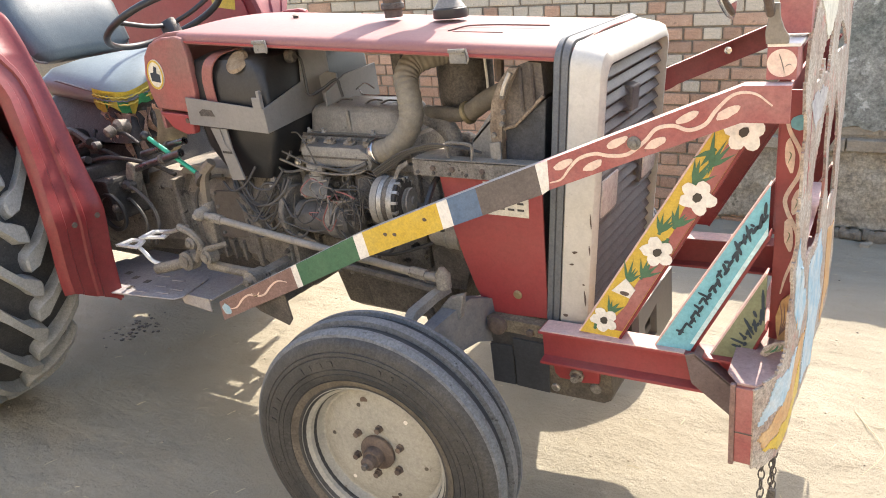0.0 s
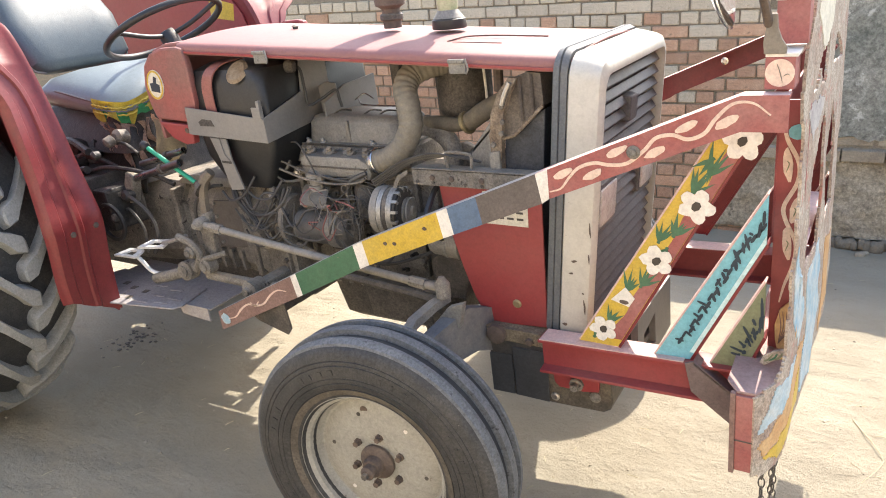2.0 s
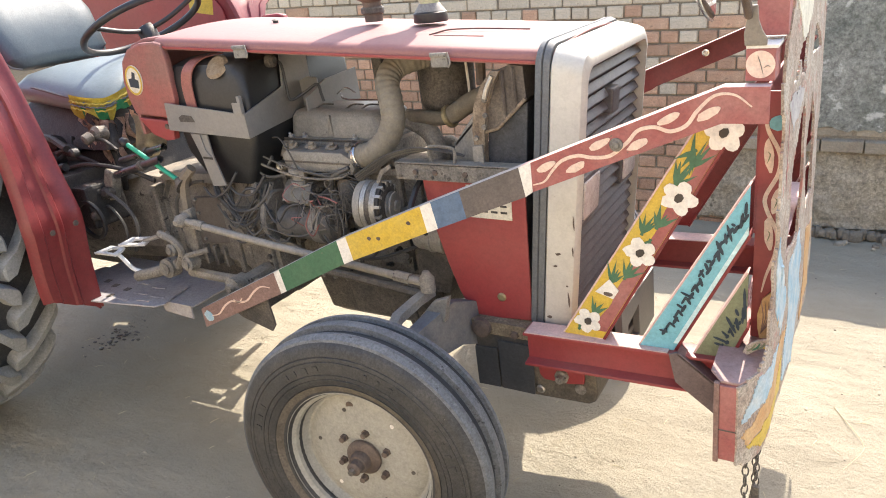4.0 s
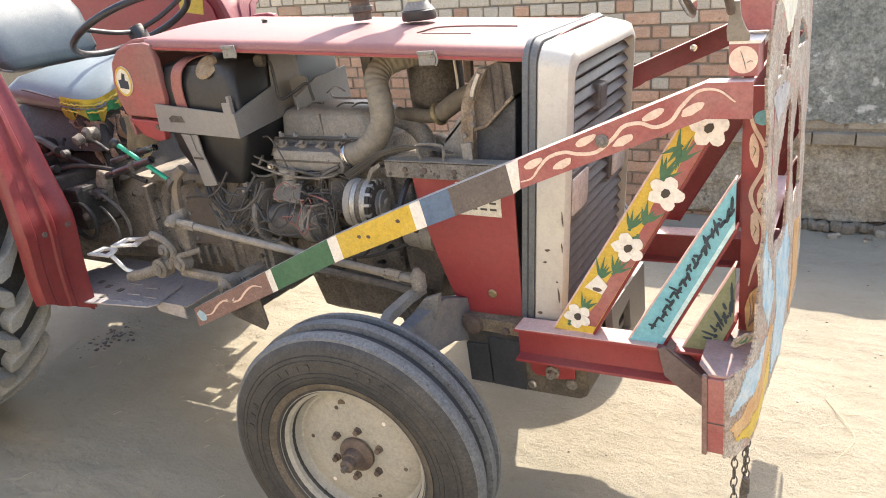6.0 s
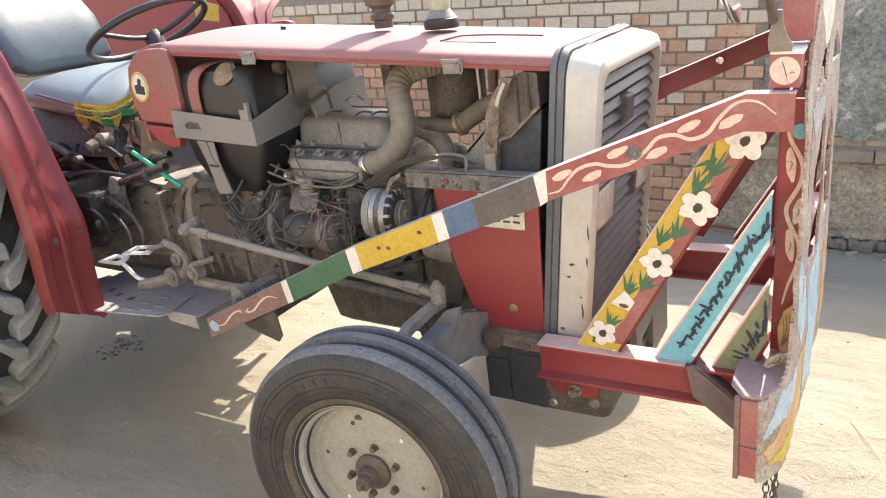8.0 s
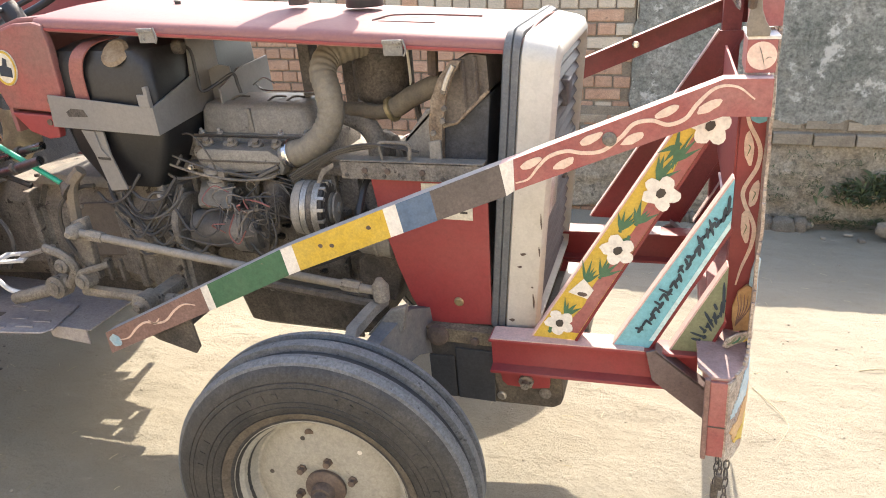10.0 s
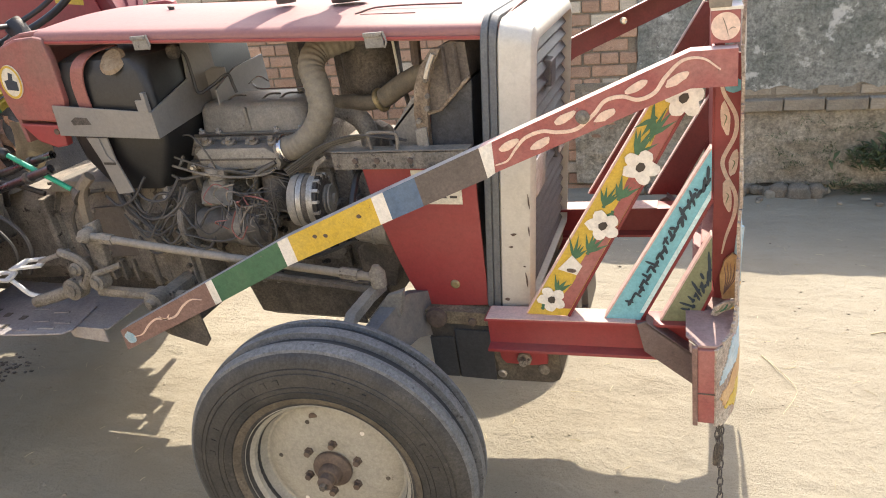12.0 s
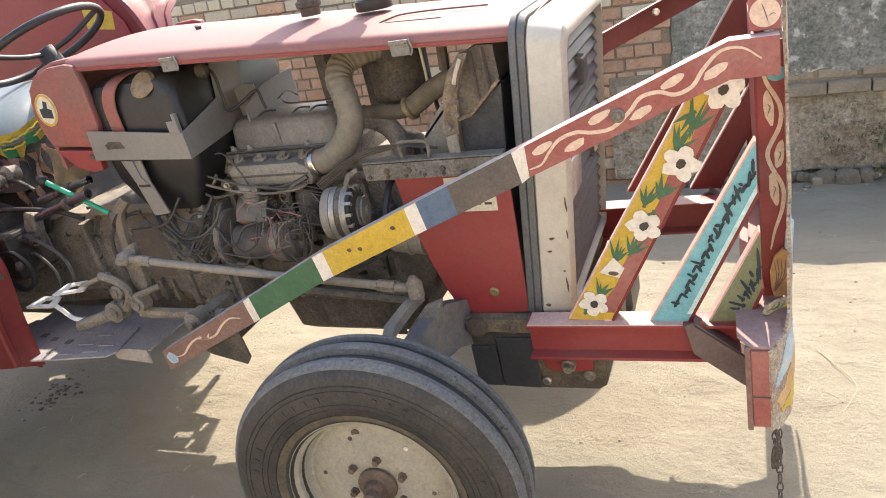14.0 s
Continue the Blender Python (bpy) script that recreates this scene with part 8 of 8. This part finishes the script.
# Each part is warped in its own plane to fit the camera's view.
def fit_parts_to_view(ob, plane=None):
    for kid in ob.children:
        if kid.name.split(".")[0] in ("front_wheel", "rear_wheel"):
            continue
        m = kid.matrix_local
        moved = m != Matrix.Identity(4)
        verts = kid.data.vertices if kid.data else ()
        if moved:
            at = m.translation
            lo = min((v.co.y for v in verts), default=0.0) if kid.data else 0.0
            p = fit_to_view(at.x, at.y + lo if abs(at.y) < 0.01 else at.y, at.z)
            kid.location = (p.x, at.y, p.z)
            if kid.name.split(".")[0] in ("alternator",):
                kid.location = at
                q = fit_to_view(-0.262, -0.33, 0.88)
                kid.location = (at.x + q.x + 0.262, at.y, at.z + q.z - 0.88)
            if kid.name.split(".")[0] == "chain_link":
                fit_parts_to_view(kid)
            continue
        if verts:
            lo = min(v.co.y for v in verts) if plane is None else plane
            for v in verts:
                p = fit_to_view(v.co.x, lo, v.co.z)
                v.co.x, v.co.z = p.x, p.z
        fit_parts_to_view(kid, None if kid is guard or not verts else lo)


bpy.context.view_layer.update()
fit_parts_to_view(tractor)
fender(-1)
# Unseen far plate: outline and openings laid out to throw the ground's light patches.
pierced_plate([(-2.2, 0.17), (-1.10, 0.17), (-1.16, 0.365), (-1.385, 0.40), (-1.40, 0.56), (-2.2, 0.56)],
                          [(-1.372, 0.261, 0.05, 0.02), (-1.313, 0.308, 0.018, 0.05), (-1.254, 0.257, 0.07, 0.02), (-1.193, 0.30, 0.018, 0.05), (-1.31, 0.215, 0.018, 0.05), (-1.194, 0.215, 0.018, 0.05)],
                          [[(-1.77, 0.33), (-1.72, 0.385), (-1.70, 0.45), (-1.735, 0.50), (-1.78, 0.54), (-1.79, 0.46), (-1.785, 0.38)]], 0.50, "foot_plate", FOOT, tractor, "unseen far foot plate pierced to throw light patches")

# ---------------------------------------------------------------- clutter on the ground
def strand(x, y, pts, r, name, label, mat=STRAW):
    t = tube([(x + dx, y + dy, ground_z(x + dx, y + dy) + r + dz) for dx, dy, dz in pts], r, 6, per=6, radius=lambda u: r * (1 - 0.6 * u))
    return tagged(obj(name, t, mat, smooth=50), label, "twig")


strand(1.03, 0.33, [(-0.05, 0.19, 0.002), (-0.015, 0.09, 0.006), (0.02, 0.02, 0.008), (0.043, -0.04, 0.006), (0.03, -0.1, 0.003), (-0.012, -0.186, 0.001)], 0.0018, "dry_stalk", "curved dry straw stalk lying on sand")
strand(1.38, 0.75, [(0, 0, 0), (0.05, 0.01, 0.01), (0.11, 0.03, 0.003)], 0.004, "twig", "short grey twig lying on sand")
rnd = random.Random(21)
bm = mb()
for k in range(420):
    x, y = rnd.uniform(-2.2, 2.2), rnd.uniform(-1.1, 2.2)
    a, L = rnd.uniform(0, math.pi), rnd.uniform(0.01, 0.045)
    z = ground_z(x, y) + 0.0015
    d = Vector((math.cos(a), math.sin(a), 0)) * L / 2
    tube([Vector((x, y, z)) - d, Vector((x, y, z + 0.002)), Vector((x, y, z)) + d], 0.0009, 4, per=2, bm=bm)
tagged(obj("straw_litter", bm, STRAW), "scattered bits of dry straw", "straw", kind="stuff")
bm = mb()
for k in range(700):
    x, y = rnd.uniform(-2.2, 2.4), rnd.uniform(-1.2, 2.75)
    r = rnd.choice((0.002, 0.002, 0.003, 0.003, 0.004, 0.006)) * rnd.uniform(0.7, 1.2)
    t = mb()
    bmesh.ops.create_icosphere(t, subdivisions=1, radius=r)
    for v in t.verts:
        v.co = Vector((v.co.x * rnd.uniform(0.8, 1.3), v.co.y * rnd.uniform(0.8, 1.3), v.co.z * 0.6)) + Vector((x, y, ground_z(x, y) + r * 0.25))
    join(bm, t)
tagged(obj("pebbles", bm, STONE, smooth=60), "small pale pebbles and clods on sand", "pebbles", kind="stuff")
bm = mb()
for k in range(60):
    x, y = -2.05 + rnd.gauss(0, 0.05), -0.04 + rnd.gauss(0, 0.07)
    t = mb()
    bmesh.ops.create_icosphere(t, subdivisions=1, radius=rnd.uniform(0.003, 0.009))
    for v in t.verts:
        v.co = Vector((v.co.x * 1.5, v.co.y, v.co.z * 0.5)) + Vector((x, y, ground_z(x, y) + 0.002))
    join(bm, t)
tagged(obj("dark_droppings", bm, IRON_DARK, smooth=60), "scatter of dark crumbs on sand", "crumbs", kind="stuff")


bm = mb()
for k in range(30):
    x, y = rnd.uniform(0.2, 2.4), rnd.uniform(-0.9, 2.2)
    t = mb()
    bmesh.ops.create_icosphere(t, subdivisions=1, radius=rnd.uniform(0.0015, 0.004))
    for v in t.verts:
        v.co = Vector((v.co.x * 1.6, v.co.y, v.co.z * 0.6)) + Vector((x, y, ground_z(x, y) + 0.002))
    join(bm, t)
tagged(obj("grit", bm, RUST, smooth=60), "scattered dark grit on sandy ground", "grit", kind="stuff")


def rock(x, y, r, seed):
    q = random.Random(seed)
    t = mb()
    bmesh.ops.create_icosphere(t, subdivisions=2, radius=r)
    for v in t.verts:
        v.co *= 1 + 0.3 * noise.noise(v.co * 14 + Vector((seed, 0, 0)))
        v.co.z *= 0.65
        v.co += Vector((x, y, ground_z(x, y) + r * 0.35))
    return tagged(obj("stone", t, STONE, smooth=50), "rough pale stone lying by the wall", "stone", "stones by the wall")


for k in range(9):
    rock(rnd.uniform(0.5, 3.2), rnd.uniform(2.45, 2.8), rnd.uniform(0.008, 0.018), k)
rock(2.12, 2.45, 0.07, 77)


def weed(x, y, z, size, seed, count=60, dry=False):
    """A low tuft: many narrow bent leaves from a few stems."""
    q = random.Random(seed)
    t = mb()
    for k in range(count):
        a = q.uniform(0, 2 * math.pi)
        L = size * q.uniform(0.3, 0.9)
        bx, by = x + q.gauss(0, size * 0.55), y - abs(q.gauss(0, size * 0.3))
        d = Vector((math.cos(a), math.sin(a) * 0.7, q.uniform(0.2, 1.6))).normalized()
        s = d.cross(Vector((0, 0, 1)))
        s = (s.normalized() if s.length > 0.01 else Vector((1, 0, 0))) * L * q.uniform(0.05, 0.13)
        p0 = Vector((bx, by, z + q.uniform(-0.1, 0.7) * size))
        p1, p2 = p0 + d * L * 0.5, p0 + d * L * 0.8 + Vector((math.cos(a), math.sin(a), -0.5)) * L * 0.3
        v = [t.verts.new(c) for c in (p0, p1 - s, p2, p1 + s)]
        t.faces.new(v)
    return tagged(obj("weed", t, DRY_LEAF if dry else LEAF), "dry brownish weeds clinging to a mud wall" if dry else "low green weeds growing at a wall's foot", "weed", "weeds along the wall")


q = random.Random(61)
for k in range(9):
    weed(1.76 + 0.17 * k, WALL_Y - 0.07, -0.05 + 0.05 * math.sin(k), 0.15 + 0.03 * (k % 3), 100 + k, 190)
for k in range(7):
    weed(1.46 + 0.1 * k, WALL_Y - 0.09, -0.19 + 0.02 * math.sin(k * 2), 0.06, 140 + k, 80)
for k in range(40):
    weed(q.uniform(1.14, 1.91), WALL_Y - 0.055, q.uniform(-0.14, 0.25), q.uniform(0.025, 0.06), 200 + k, q.randint(14, 34), k % 3 == 0)
for k in range(14):
    weed(q.uniform(1.95, 3.5), WALL_Y - 0.055, q.uniform(-0.1, 0.25), q.uniform(0.03, 0.06), 300 + k, 24, k % 2 == 0)


def clod(x, y, z, sx, sy, sz, seed, mat, label):
    """A broken lump with flattened faces."""
    t = mb()
    bmesh.ops.create_icosphere(t, subdivisions=3, radius=1.0)
    for v in t.verts:
        p = Vector([math.copysign(abs(c) ** 0.62, c) for c in v.co])
        p *= 1 + 0.16 * noise.noise(v.co * 2.2 + Vector((seed, 0, 0))) + 0.05 * noise.noise(v.co * 7 + Vector((seed, 3, 0)))
        v.co = Vector((x + p.x * sx, y + p.y * sy, z + p.z * sz))
    return tagged(obj("stone", t, mat, smooth=50), label, "stone", "stones by the wall")


CLOD = surface("dark_mud_lump", (0.17, 0.145, 0.108), 0.95, other=(0.24, 0.2, 0.15), amount=1.0, scale=14, bump=0.9, grit=0.3)
# Row of dark lumps stands for the dark line along the wall's foot.
for k in range(34):
    clod(0.42 + 0.032 * k + q.uniform(-0.01, 0.01), 2.735 + q.uniform(-0.02, 0.02), -0.185 + q.uniform(-0.01, 0.012), q.uniform(0.018, 0.034), 0.03, q.uniform(0.02, 0.038), 60 + k, CLOD, "dark broken mud lump along a wall's foot")
clod(1.23, 2.72, -0.2, 0.055, 0.05, 0.065, 1, CLOD, "broken mud lump at a wall's foot")
clod(1.34, 2.70, -0.195, 0.07, 0.05, 0.06, 2, CLOD, "broken mud lump at a wall's foot")
clod(1.44, 2.72, -0.19, 0.045, 0.045, 0.055, 3, CLOD, "broken mud lump at a wall's foot")
clod(1.18, 2.69, -0.2, 0.03, 0.03, 0.035, 4, STONE, "small pale crumpled lump on the ground")
clod(1.93, 2.60, -0.14, 0.10, 0.05, 0.045, 5, LEDGE, "pale fallen brick half buried in soil")
clod(1.97, 2.50, -0.175, 0.07, 0.03, 0.018, 6, LEDGE, "flat pale stone half buried in soil")
for k in range(60):
    x = q.uniform(0.4, 3.2)
    clod(x, q.uniform(2.55, 2.78), -0.21 + q.uniform(0, 0.02), q.uniform(0.008, 0.03), q.uniform(0.008, 0.025), q.uniform(0.006, 0.02), 20 + k, CLOD if k % 2 else STONE, "small clod of earth by the wall") if k < 30 else None

# ---------------------------------------------------------------- bricks of the wall
def brick_mesh(name, length, mat, seed):
    q = random.Random(seed)
    bm = box(0, length, -0.0, 0.02, 0, COURSE - 0.011, 0.0045, 1)
    for v in bm.verts:
        v.co.x += q.uniform(-0.002, 0.002)
        v.co.z += q.uniform(-0.002, 0.002)
    me = bpy.data.meshes.new(name)
    bm.to_mesh(me)
    bm.free()
    me.materials.append(mat)
    return me


shapes = {}
for kind, L in (("stretcher", BRICK - 0.011), ("header", BRICK / 2 - 0.011)):
    for mi, mat in ((0, BRICK_PALE), (1, BRICK_ORANGE)):
        shapes[kind, mi] = [brick_mesh("brick", L, mat, s + mi * 9) for s in range(5)]
rest = {0: mb(), 1: mb()}
rnd = random.Random(8)
near_count = 0
rows = int((WALL_TOP + 0.35) / COURSE)
for r in range(rows):
    z = -0.35 + r * COURSE
    kind = "stretcher" if r % 2 else "header"
    step = BRICK if r % 2 else BRICK / 2
    x = SEAM + 0.0 - (0.06 if r % 2 else 0.0)
    mi0 = 0 if z > 1.07 else 1
    while x > -5.2:
        x -= step
        if r % 2 and abs(x + 0.95) < 0.13 and 1.25 < z < 1.33:
            continue
        mi = mi0 if rnd.random() > (0.1 if 0.9 < z < 1.16 else 0.03) else 1 - mi0
        at = (x + 0.005 + rnd.uniform(-0.003, 0.003), WALL_Y + rnd.uniform(-0.007, 0.004), z + 0.005 + rnd.uniform(-0.002, 0.002))
        me = rnd.choice(shapes[kind, mi])
        if x > -3.1 and z > 0.62 and near_count < 300:
            o = new("brick", me)
            o.parent = wall
            o.location = at
            near_count += 1
        else:
            t = mb()
            t.from_mesh(me)
            shift(t, Matrix.Translation(at))
            join(rest[mi], t)
for mi, mat in ((0, BRICK_PALE), (1, BRICK_ORANGE)):
    o = obj("bricks", rest[mi], mat, wall)
    tagged(o, kind="stuff")
# ledge of stretchers along the plastered part
x = SEAM - 0.3
ledge_meshes = [brick_mesh("ledge_brick", BRICK - 0.012, LEDGE, 40 + s) for s in range(4)]
k = 0
while x < WALL_X1:
    o = new("ledge_brick", ledge_meshes[k % 4])
    o.parent = wall
    o.location, o.scale = (x, WALL_Y - 0.055 + rnd.uniform(-0.006, 0.006), 0.295 + rnd.uniform(-0.003, 0.003)), (1.035, 3.6, 1.05)
    x += BRICK
    k += 1
x = SEAM - 0.35
while x < WALL_X1:
    o = new("ledge_brick", ledge_meshes[k % 4])
    o.parent = wall
    o.location, o.scale = (x, WALL_Y - 0.018 + rnd.uniform(-0.006, 0.006), 0.387 + rnd.uniform(-0.003, 0.003)), (0.95, 1.5, 0.8)
    x += BRICK
    k += 1
part("ledge_bed", box(SEAM - 0.4, WALL_X1, WALL_Y - 0.006, WALL_Y + 0.1, 0.276, 0.497, 0.004), MORTAR, wall)

# unseen plain wall added behind the viewer to bounce sunlight onto the tractor
south = obj("wall_south", box(-14, 9, -5.0, -4.7, -0.05, 2.7, 0.01), surface("sandy_render", (0.5, 0.43, 0.32), 0.95, scale=2, bump=0.5))
tagged(south, "unseen plain sand-coloured wall added to bounce light", "wall", kind="structure")
